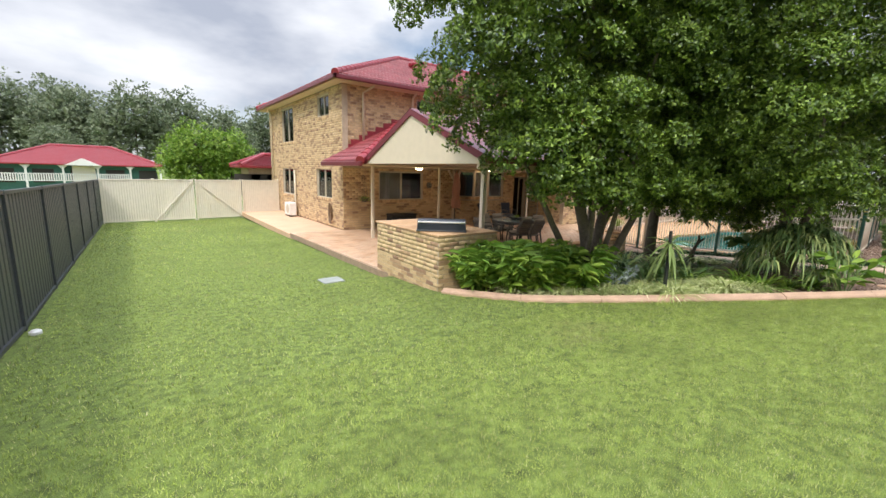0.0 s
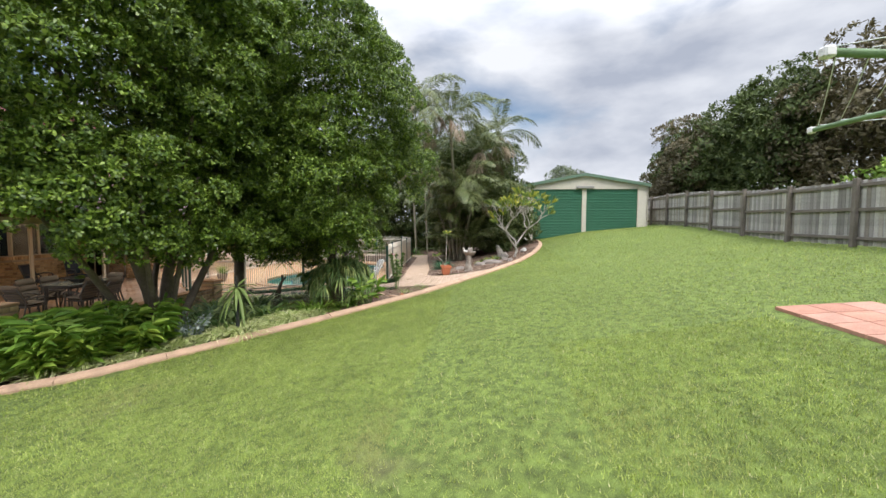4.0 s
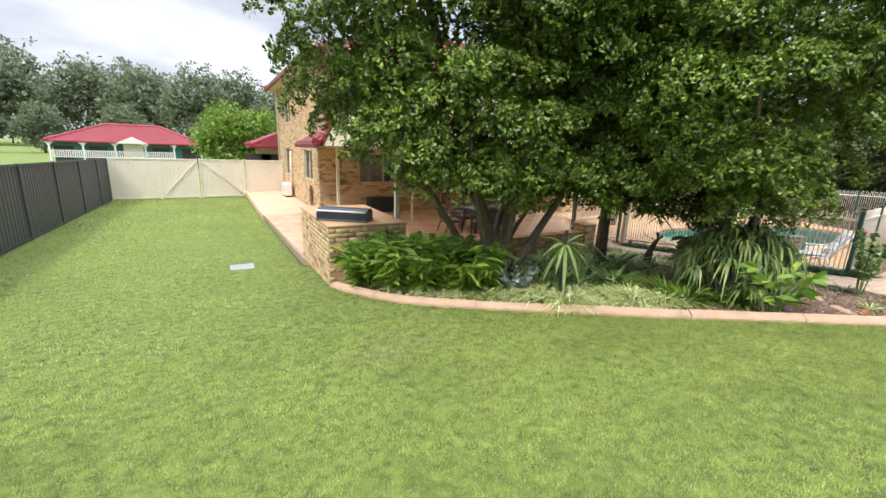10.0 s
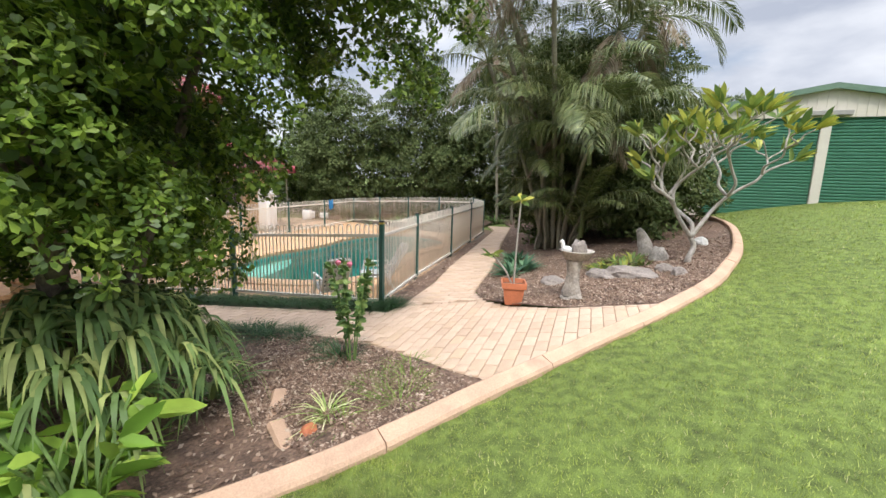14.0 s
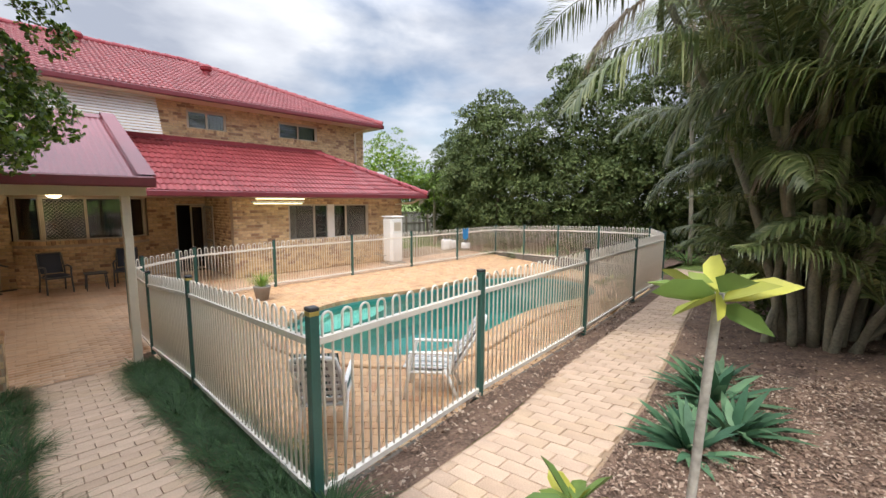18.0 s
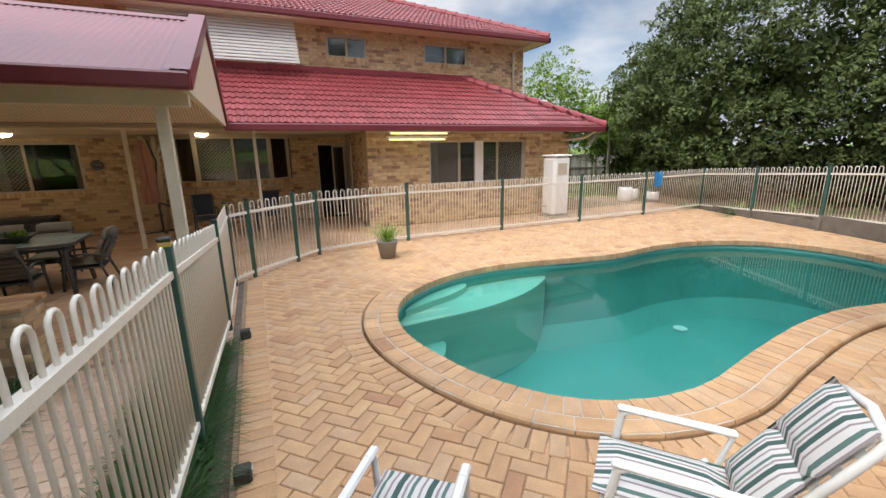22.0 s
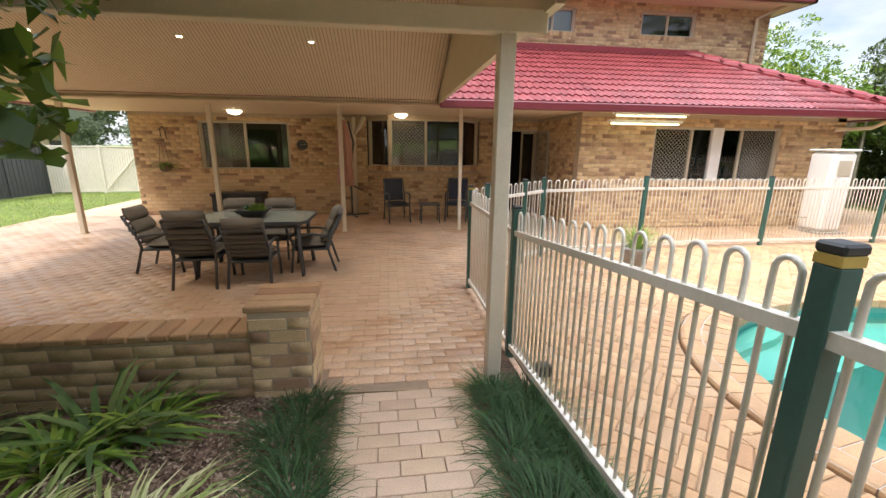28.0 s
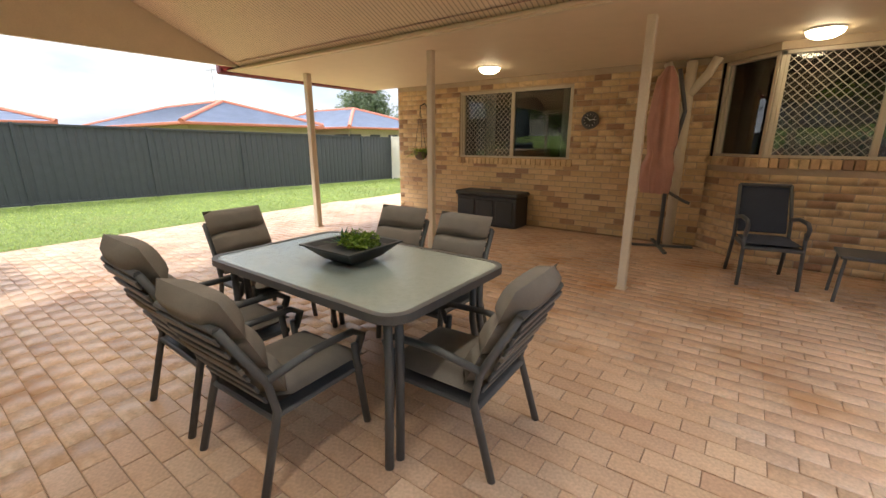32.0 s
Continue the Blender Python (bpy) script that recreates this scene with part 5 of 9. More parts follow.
sheet_fence("dark_fence", (-1.51, 23.2), (-1.51, -8.0), 1.88, gz, dfence_m, "charcoal ribbed steel boundary fence", bay=2.6)


def gate_fence():
    pl = Plane(-1.45, 22.4, 7.47, 0.9)
    z = -1.06
    root = thing("side_gate", (2, 22.8, z), "cream steel double gate and side panels between fence and house", "gate")
    for u0, u1, brace in ((0.0, 1.85, 0), (1.85, 3.45, 1), (3.5, 5.55, -1), (5.6, 7.45, 0)):
        h = 1.9
        gate = part("gate_leaf" if brace else "fence_panel", pl.box(Mesh(), u0, u1, z + h - 0.05, z + h, -0.03, 0.03, 0.004), lfence_m, root)
        part("bottom_rail", pl.box(Mesh(), u0, u1, z + 0.06, z + 0.11, -0.03, 0.03, 0.004), lfence_m, gate)
        for u in (u0, u1 - 0.05):
            part("stile", pl.box(Mesh(), u, u + 0.05, z, z + h + 0.04, -0.032, 0.032, 0.004), lfence_m, gate)
        m, us, u = Mesh(), [], u0 + 0.05
        while u < u1 - 0.05:
            us += [(u, 0.0), (u + 0.05, 0.0), (u + 0.06, 0.012), (u + 0.08, 0.012)]
            u += 0.09
        k = len(us)
        v = [pl.p(s, zz, d) for zz in (z + 0.08, z + h - 0.03) for s, d in us]
        part("infill_sheet", m.add(v, [(j, j + 1, k + j + 1, k + j) for j in range(k - 1)]), lfence_m, gate)
        if brace:
            a, b = (u0 + 0.03, z + 0.1), (u1 - 0.03, z + h - 0.05)
            if brace < 0:
                a, b = (u0 + 0.03, z + h - 0.05), (u1 - 0.03, z + 0.1)
            part("brace", Mesh().tube([pl.p(a[0], a[1], 0.04), pl.p(b[0], b[1], 0.04)], 0.02, 6), lfence_m, gate)


gate_fence()


def timber_fence(name, a, b, h, label, near, pal=0.105, rail_side=1):
    """Weathered palings on posts and three rails."""
    (ax, ay), (bx, by) = a, b
    pl = Plane(ax, ay, bx - ax, by - ay)
    ln = math.hypot(bx - ax, by - ay)
    root = thing(name, (ax, ay, gz(ax, ay)), label, "fence")
    rng = random.Random(7)
    me = Mesh().box(-pal / 2 + 0.004, -0.009, 0, pal / 2 - 0.004, 0.009, h, 0.003).data("paling", wood_o)
    base, faces = np.array([v.co for v in me.vertices]), [tuple(p.vertices) for p in me.polygons]
    spots = list(np.arange(pal / 2, ln, pal))
    rest = []
    o = Vector(ORG[root.name])
    for u in sorted(spots, key=lambda s: abs(s - near)):
        p = Vector(pl.p(u, 0, -0.04))
        p.z = gz(p.x, p.y) + 0.03 + rng.uniform(-0.015, 0.015)
        m = Matrix.Translation(p - o) @ pl.m().to_3x3().to_4x4() @ Matrix.Rotation(rng.uniform(-0.006, 0.006), 4, "Y")
        if len(rest) == 0 and len(root.children) < 250:
            ob = new("paling", me)
            ob.parent, ob.matrix_basis = root, m
        else:
            rest.append(base @ np.array(m.to_3x3()).T + np.array(m.translation) + np.array(o))
    if rest:
        ob = new("palings", bulk("palings", np.array(rest), faces, mat(name + "_paling", (0.25, 0.23, 0.2), 0.9, vary=0.3, scale=3, fine=70, bump=0.5, island=WOOD_TONES), tuple(o)))
        ob.parent = root
        ob["kind"] = "stuff"
    us = np.arange(0, ln, 2.05)
    for u in us:
        p = pl.p(u, 0, 0.02)
        z = gz(p[0], p[1])
        part("fence_post", pl.box(Mesh(), u - 0.055, u + 0.055, z - 0.2, z + h + 0.08, -0.02, 0.075, 0.01), wood_m, root)
        for zz in (0.15, h * 0.55, h - 0.1):
            q = pl.p(min(u + 2.05, ln), 0, 0)
            part("rail", pl.box(Mesh(), u + 0.055, min(u + 1.995, ln), (z + gz(q[0], q[1])) / 2 + zz, (z + gz(q[0], q[1])) / 2 + zz + 0.075, -0.025, 0.012, 0.006), wood_m, root)
    return root


timber_fence("timber_fence", (34, -10.4), (-8, -8.0), 1.36, "weathered grey paling fence behind the lawn", 26)


HOOP_H = 1.2


def pool_fence():
    """Loop-top pool fence: green posts, cream rails and hairpin pickets, panel by panel."""
    def edge_z(x, y):
        if y > 8.6 or (x > 14 and y > 5):
            return FLOOR
        return max(gz(x, y) - 0.02, FLOOR)
    r, w = 0.0085, 0.072
    pts = [(-w / 2, 0, 0.1)] + [(-w / 2, 0, HOOP_H - w / 2 - 0.03)] + [(-w / 2 * math.cos(a), 0, HOOP_H - w / 2 + w / 2 * math.sin(a)) for a in np.linspace(0.25, math.pi - 0.25, 6)] + [(w / 2, 0, HOOP_H - w / 2 - 0.03), (w / 2, 0, 0.1)]
    hoop = Mesh().tube(pts, r, 6).data("picket", pick_m, smooth=True)
    line = [(12.765, 1.82), (12.84, 4.63), (12.87, 6.9), (12.87, 8.62), (13.14, 8.95), (13.85, 9.6), (14.27, 9.97), (16.2, 10.33), (18.6, 10.36), (21.0, 10.36), (23.35, 10.36), (25.8, 10.36), (25.3, 8.6), (24.85, 6.9), (24.3, 5.2), (23.7, 3.5), (22.3, 2.74), (19.75, 2.5), (17.15, 2.25), (14.57, 2.06), (12.765, 1.82)]
    east_z = {(25.8, 10.36): 0.02, (25.3, 8.6): 0.12, (24.85, 6.9): 0.22, (24.3, 5.2): 0.3, (23.7, 3.5): 0.36}
    base = [FLOOR + east_z[p] if p in east_z else -0.5 if p[1] == 4.63 else edge_z(*p) for p in line]
    for i, (p, z) in enumerate(zip(line[:-1], base)):
        post = thing("fence_post", (p[0], p[1], z), "green square pool fence post with black cap", "fence post", "pool fence posts")
        part("shaft", Mesh().box(p[0] - 0.03, p[1] - 0.03, z - 0.1, p[0] + 0.03, p[1] + 0.03, z + 1.2, 0.004), green_m, post)
        part("band", Mesh().box(p[0] - 0.031, p[1] - 0.031, z + 1.2, p[0] + 0.031, p[1] + 0.031, z + 1.225, 0.002), gold_m if i in (0, 1, 3) else green_m, post)
        part("cap", Mesh().box(p[0] - 0.033, p[1] - 0.033, z + 1.225, p[0] + 0.033, p[1] + 0.033, z + 1.25, 0.006), black_m, post)
    for (a, za), (b, zb) in zip(zip(line, base), zip(line[1:], base[1:])):
        pl = Plane(*a, b[0] - a[0], b[1] - a[1])
        ln = math.hypot(b[0] - a[0], b[1] - a[1])
        root = thing("pool_fence_panel", (*a, za), "cream loop-top tubular pool fence panel", "fence panel", "pool fence panels")
        sl = (zb - za) / ln
        for h, t in ((0.1, 0.02), (HOOP_H - 0.16, 0.02)):
            v = [pl.p(u, za + sl * u + h + e, d) for u in (0.03, ln - 0.03) for e, d in ((-t, -t), (-t, t), (t, t), (t, -t))]
            part("rail", Mesh().add(v, [(0, 1, 2, 3), (7, 6, 5, 4), (0, 4, 5, 1), (1, 5, 6, 2), (2, 6, 7, 3), (3, 7, 4, 0)]), pick_m, root)
        n = max(2, round((ln - 0.06) / 0.148))
        for k in range(n):
            u = 0.03 + (ln - 0.06) * (k + 0.5) / n
            ob = new("picket", hoop)
            ob.parent = root
            ob.matrix_basis = Matrix.Translation(Vector(pl.p(u, za + sl * u)) - Vector((*a, za))) @ pl.m().to_3x3().to_4x4()


pool_fence()


def retaining():
    root = thing("retaining_wall", (24.6, 6.5, FLOOR), "grey timber sleeper retaining wall below the pool fence", "retaining wall")
    line = [(25.85, 10.3), (25.35, 8.6), (24.9, 6.9), (24.35, 5.2), (23.75, 3.45), (22.3, 2.64), (19.75, 2.42), (17.15, 2.2), (14.57, 2.02), (12.85, 1.9)]
    tops = [0.06, 0.15, 0.25, 0.33, 0.38, 0.4, 0.4, 0.38, 0.38, 0.36]
    for (a, ta), (b, tb) in zip(zip(line, tops), zip(line[1:], tops[1:])):
        pl = Plane(*a, b[0] - a[0], b[1] - a[1])
        ln = math.hypot(b[0] - a[0], b[1] - a[1])
        for lo, hi in ((0.0, 0.19), (0.2, 0.39)):
            if min(ta, tb) + 0.05 > lo:
                part("sleeper", pl.box(Mesh(), 0, ln, FLOOR + lo - 0.03, FLOOR + min(hi, max(ta, tb) + 0.02), -0.02, 0.08, 0.008), wood_m, root)
        part("stake", pl.box(Mesh(), -0.08, 0.08, FLOOR - 0.05, FLOOR + ta + 0.05, 0.08, 0.14, 0.01), wood_m, root)


retaining()
for k in range(3):
    ya, yb = 1.98 + k * 2.25, 1.98 + (k + 1) * 2.25
    solid("edging_sleeper", Mesh().add([(x, y, z) for y in (ya + 0.01, yb - 0.01) for x, z in ((12.91, FLOOR - 0.1), (12.98, FLOOR - 0.1), (12.98, max(gz(12.8, y) - 0.03, FLOOR + 0.01)), (12.91, max(gz(12.8, y) - 0.03, FLOOR + 0.01)))], [(3, 2, 1, 0), (4, 5, 6, 7), (0, 1, 5, 4), (1, 2, 6, 5), (2, 3, 7, 6), (3, 0, 4, 7)]), bark_m, "dark timber sleeper edging the pool deck", "sleeper", "deck edging sleepers")


# ---- shed ----
def shed():
    x, yc, hw, e, a, b = 20.2, -6.04, 2.86, 3.45, 3.95, 1.15
    root = thing("garden_shed", (23.5, yc, b), "cream steel double garage shed with green roller doors", "shed")
    pl = Plane(x, yc + hw, 0, -1)
    W = 2 * hw
    doors = [(0.45, 2.73, b - 0.26, 3.24), (2.93, 5.27, b - 0.26, 3.24)]
    for u0, u1 in ((0, 0.45), (2.73, 2.93), (5.27, W)):
        part("front_pillar", pl.box(Mesh(), u0, u1, b - 0.35, 3.24, -0.06, 0.0), shed_m, root)
    m = Mesh()
    m.add([(x, yc + hw, 3.24), (x, yc - hw, 3.24), (x, yc - hw, e), (x, yc, a), (x, yc + hw, e), (x + 0.06, yc + hw, 3.24), (x + 0.06, yc - hw, 3.24), (x + 0.06, yc - hw, e), (x + 0.06, yc, a), (x + 0.06, yc + hw, e)],
          [(0, 1, 2, 3, 4), (9, 8, 7, 6, 5), (0, 5, 6, 1)])
    part("gable_sheet", m, shed_m, root)
    for u in np.arange(0.1, W, 0.19):
        top = e + (a - e) * (1 - abs(u - hw) / hw)
        part("gable_rib", pl.box(Mesh(), u, u + 0.03, 3.24, top - 0.03, 0.0, 0.012), shed_m, root)
    for u0, u1, z0, z1 in doors:
        d = part("roller_door", pl.box(Mesh(), u0, u1, z0, z0 + 0.06, -0.1, -0.03), sdoor_m, root, "green ribbed roller door, closed")
        for z in np.arange(z0 + 0.06, z1, 0.075):
            part("door_slat", pl.box(Mesh(), u0, u1, z, z + 0.062, -0.1, -0.045, 0.012), sdoor_m, d)
        part("backing", pl.box(Mesh(), u0, u1, z0, z1, -0.12, -0.09), sdoor_m, d)
    for y, o in ((yc + hw, 1), (yc - hw, -1)):
        m = Mesh().box(x, y - 0.03, b - 0.35, x + 7, y + 0.03, e)
        for s in np.arange(x + 0.1, x + 7, 0.19):
            m.box(s, y + o * 0.03, b - 0.35, s + 0.03, y + o * 0.042, e)
        part("side_wall", m, shed_m, root)
    part("back_wall", Mesh().box(x + 6.94, yc - hw, b - 0.35, x + 7, yc + hw, e), shed_m, root)
    for y1 in (yc + hw + 0.1, yc - hw - 0.1):
        part("roof_sheet", Mesh().add([(x - 0.12, y1, e - 0.01), (x + 7.1, y1, e - 0.01), (x + 7.1, yc, a + 0.03), (x - 0.12, yc, a + 0.03), (x - 0.12, y1, e - 0.04), (x + 7.1, y1, e - 0.04), (x + 7.1, yc, a), (x - 0.12, yc, a)], [(0, 1, 2, 3), (7, 6, 5, 4), (0, 3, 7, 4), (0, 4, 5, 1), (1, 5, 6, 2)]), sroof_m, root, "green steel roof")
        part("barge", Mesh().add([(x - 0.14, y1, e - 0.12), (x - 0.14, yc, a - 0.08), (x - 0.14, yc, a + 0.05), (x - 0.14, y1, e + 0.02), (x - 0.09, y1, e - 0.12), (x - 0.09, yc, a - 0.08), (x - 0.09, yc, a + 0.05), (x - 0.09, y1, e + 0.02)], [(0, 1, 2, 3), (7, 6, 5, 4), (0, 4, 5, 1), (3, 2, 6, 7), (0, 3, 7, 4), (1, 5, 6, 2)]), sroof_m, root)
    part("lamp_box", pl.box(Mesh(), 2.45, 3.25, 3.27, 3.38, 0.0, 0.12, 0.01), mat("grey_bar", (0.3, 0.29, 0.27), 0.5), root, "grey lamp bar above the doors")


shed()

# ---- leaves ----
RNG = np.random.default_rng(11)
LEAF_F = [(0, 1, 2, 3), (0, 3, 4, 5)]


def unit(v):
    return v / np.maximum(np.linalg.norm(v, axis=-1, keepdims=True), 1e-9)


def leaves(at, way, size, wide, fold=0.25, droop=0.0, face=None):
    """Folded leaves: points (n, 6, 3) from bases, directions and lengths."""
    n = len(at)
    way = unit(way)
    side = unit(np.cross(way, unit(RNG.normal(size=(n, 3)) + np.array([0, 0, 1.2])) if face is None else face + RNG.normal(size=(n, 3)) * 0.28))
    up = np.cross(side, way)
    L = (size * RNG.uniform(0.7, 1.25, n))[:, None]
    W = L * wide * 0.5
    base, tip = at, at + way * L - np.array([0, 0, 1.0]) * droop * L
    a, b = at + way * L * 0.3, at + way * L * 0.72 - np.array([0, 0, 1.0]) * droop * L * 0.4
    return np.stack([base, a + side * W + up * W * fold, b + side * W * 0.85 + up * W * fold, tip, b - side * W * 0.85 + up * W * fold, a - side * W + up * W * fold], 1)


def clumps(blobs, per, size, wide, spread=0.2, shell=0.62, fill=0.3):
    """Leaves in domed sprays over the outside of egg-shaped masses, with darker gaps between, and a looser fill within."""
    out = []
    for x, y, z, rx, ry, rz, n in blobs:
        d = unit(RNG.normal(size=(n, 3)))
        lump = 1 + 0.42 * np.array([noise.noise((float(p[0]) * 2.4 + x, float(p[1]) * 2.4 + y, float(p[2]) * 2.4)) for p in d])
        r = RNG.uniform(shell, 1.0, n) ** 0.5 * lump
        c = np.array([x, y, z]) + d * r[:, None] * np.array([rx, ry, rz])
        R = spread * RNG.uniform(0.7, 1.9, n)
        cc, dd, RR = np.repeat(c, per, 0), np.repeat(d, per, 0), np.repeat(R, per)[:, None]
        e = unit(RNG.normal(size=cc.shape) * 0.8 + dd * 0.8 + np.array([0, 0, 1.0]))
        at = cc + e * RR * RNG.uniform(0.55, 1.05, (len(cc), 1)) * np.array([1, 1, 0.55])
        flat = e * np.array([1, 1, 0.25])
        out.append(leaves(at, flat + RNG.normal(size=cc.shape) * 0.5 + np.array([0, 0, 0.12]), size, wide))
        m = int(n * per * fill)
        g = unit(RNG.normal(size=(m, 3)))
        at = np.array([x, y, z]) + g * RNG.uniform(0.35, 0.8, (m, 1)) * np.array([rx, ry, rz])
        out.append(leaves(at, RNG.normal(size=(m, 3)), size * 1.9, wide * 1.15))
    return np.concatenate(out)


def padded(blobs, size, wide, pad=0.42, cover=1.4, fill=0.5, gap=-0.1):
    """Leaf rosettes over flat domed pads on the outside of egg-shaped masses; the pads face up and out and leave deep gaps."""
    mid, rad = np.array([b[:3] for b in blobs], float), np.array([b[3:6] for b in blobs], float)
    leaf = size * size * wide * 0.62
    out = []
    for k, (x, y, z, rx, ry, rz, _) in enumerate(blobs):
        area = 4 * math.pi * (((rx * ry) ** 1.6 + (ry * rz) ** 1.6 + (rx * rz) ** 1.6) / 3) ** (1 / 1.6)
        want = int(area / (pad * pad) * 2.2)
        d = unit(RNG.normal(size=(want, 3)))
        bump = np.array([noise.noise((float(q[0]) * 2.6 + x, float(q[1]) * 2.6 + y, float(q[2]) * 2.6)) for q in d])
        c = mid[k] + d * rad[k] * (0.82 + 0.34 * bump + RNG.uniform(-0.1, 0.1, want))[:, None]
        f = 0.55 / pad
        skip = np.array([noise.noise((float(q[0]) * f, float(q[1]) * f, float(q[2]) * f + k)) for q in c]) < gap
        for j in range(len(blobs)):
            if j != k:
                skip |= (((c - mid[j]) / rad[j]) ** 2).sum(1) < 0.62
        chosen = []
        for i in np.nonzero(~skip)[0]:
            if not chosen or (((c[chosen] - c[i]) ** 2).sum(1) > (pad * RNG.uniform(0.85, 1.25)) ** 2).all():
                chosen.append(i)
        for i in chosen:
            axis = unit(unit(d[i] / rad[k]) * 0.65 + np.array([0, 0, 0.8]))
            R = pad * RNG.uniform(0.6, 1.25)
            m = max(4, int(cover * 4.0 * R * R / leaf / 8))
            v = unit(RNG.normal(size=(m, 3)) + axis * 0.75)
            ax = (v @ axis)[:, None]
            spot = c[i] + R * RNG.uniform(0.72, 1.06, (m, 1)) * (v - ax * axis * 0.58)
            vv, pp = np.repeat(v, 8, 0), np.repeat(spot, 8, 0)
            w = RNG.normal(size=vv.shape)
            w = unit(w - (w * vv).sum(1, keepdims=True) * vv)
            face = vv * 0.7 + axis * 0.5 + np.array([0, 0, 0.5])
            out.append(leaves(pp + w * size * 0.12 + RNG.normal(size=vv.shape) * size * 0.22, w + vv * 0.4, size, wide, face=face))
        m = int(fill * area / (leaf * 4.5))
        g = unit(RNG.normal(size=(m, 3)))
        out.append(leaves(mid[k] + g * RNG.uniform(0.25, 0.66, (m, 1)) * rad[k], RNG.normal(size=(m, 3)), size * 2.0, wide))
    return np.concatenate(out)


def crown(parent, arr, material, name="crown", label="", plain=False):
    me = bulk(name, arr[:, [0, 2, 3, 4]] if plain else arr, [(0, 1, 2, 3)] if plain else LEAF_F, material, ORG.get(parent.name, (0, 0, 0)))
    ob = new(name, me)
    ob.parent = parent
    return tagged(ob, label)


def limb(parent, pts, r0, r1, material, n=9, name="limb"):
    p = spline(pts, 5)
    rs = [r0 + (r1 - r0) * i / (len(p) - 1) for i in range(len(p))]
    p = [(a + 0.02 * noise.noise((a * 3, b * 3, c * 3)), b + 0.02 * noise.noise((b * 3, c * 3, a * 3)), c) for a, b, c in p]
    return part(name, Mesh().tube(p, rs, n), material, parent, smooth=True)


def tree(x, y, label, trunks, blobs, per, size, wide, leaf, bark, spread=0.2, shell=0.62, name="tree", plain=True, fill=0.3, lobe=0.0, trim=None, gap=-0.1):
    z = gz(x, y)
    root = thing(name, (x, y, z - 0.05), label, "tree")
    for k, (pts, r0, r1) in enumerate(trunks):
        limb(root, pts, r0, r1, bark, name="trunk" if k == 0 else "limb")
    arr = padded(blobs, size, wide, lobe, per, fill, gap) if lobe else clumps(blobs, per, size, wide, spread, shell, fill)
    if trim:  # cut back clear of the path
        arr = arr[(arr[:, 3, 0] < trim + 0.3 * (arr[:, 3, 1] < 4.0)) | (arr[:, 3, 2] > 1.75)]
    crown(root, arr, leaf, plain=plain)
    return root


ga, gb, gc = gz(6.6, 4.5), gz(9.86, 5.0), gz(9.35, 2.25)
tree(6.6, 4.5, "dense round-leaved shade tree with several leaning trunks", [
    ([(6.6, 4.5, ga - 0.1), (6.5, 4.5, 0.3), (6.2, 4.6, 1.3), (5.7, 4.7, 2.8), (5.3, 4.8, 4.0)], 0.13, 0.04),
    ([(6.65, 4.5, ga - 0.1), (6.85, 4.5, 0.4), (7.0, 4.4, 1.6), (7.0, 4.4, 3.2), (6.9, 4.4, 5.0)], 0.12, 0.03),
    ([(6.7, 4.45, ga - 0.1), (7.3, 4.3, 0.3), (7.8, 4.2, 1.2), (8.1, 4.3, 2.6)], 0.09, 0.03),
    ([(6.5, 4.55, ga - 0.1), (6.1, 4.7, 0.2), (5.6, 4.8, 1.0), (5.0, 4.9, 1.9)], 0.08, 0.03),
    ([(6.75, 4.6, ga - 0.1), (6.8, 4.7, 0.3), (7.2, 4.9, 1.2), (7.4, 5.0, 2.4)], 0.07, 0.03),
    ([(6.45, 4.4, ga - 0.1), (6.3, 4.3, 0.2), (5.9, 4.0, 1.0), (5.6, 3.8, 2.0)], 0.06, 0.025),
    ([(6.6, 4.4, ga - 0.1), (6.65, 4.2, 0.3), (6.6, 3.9, 1.3), (6.7, 3.7, 2.4)], 0.06, 0.025),
    ([(6.72, 4.5, ga - 0.1), (7.0, 4.6, 0.2), (7.6, 4.7, 0.9), (8.3, 4.7, 1.9)], 0.055, 0.02),
    ([(7.0, 4.4, 2.0), (6.6, 3.8, 2.8), (6.2, 3.4, 3.3)], 0.05, 0.02)],
    [(5.0, 4.9, 3.6, 1.9, 1.7, 1.7, 156), (6.9, 4.3, 5.0, 2.2, 2.1, 1.9, 168), (6.1, 4.2, 2.35, 1.75, 1.25, 1.3, 150), (7.7, 4.25, 2.7, 1.6, 1.4, 1.6, 135), (4.5, 4.9, 4.7, 1.2, 1.2, 1.1, 60), (5.9, 4.6, 6.0, 1.5, 1.4, 1.0, 72), (6.0, 4.25, 1.6, 1.1, 0.7, 0.5, 48), (7.3, 4.0, 1.45, 1.2, 0.8, 0.5, 52), (4.8, 4.6, 2.3, 0.7, 0.9, 0.7, 40), (8.2, 3.9, 1.35, 0.7, 0.6, 0.45, 30)],
    1.75, 0.064, 0.62, leaf_tree, bark_m, fill=0.6, lobe=0.4, gap=-0.12)
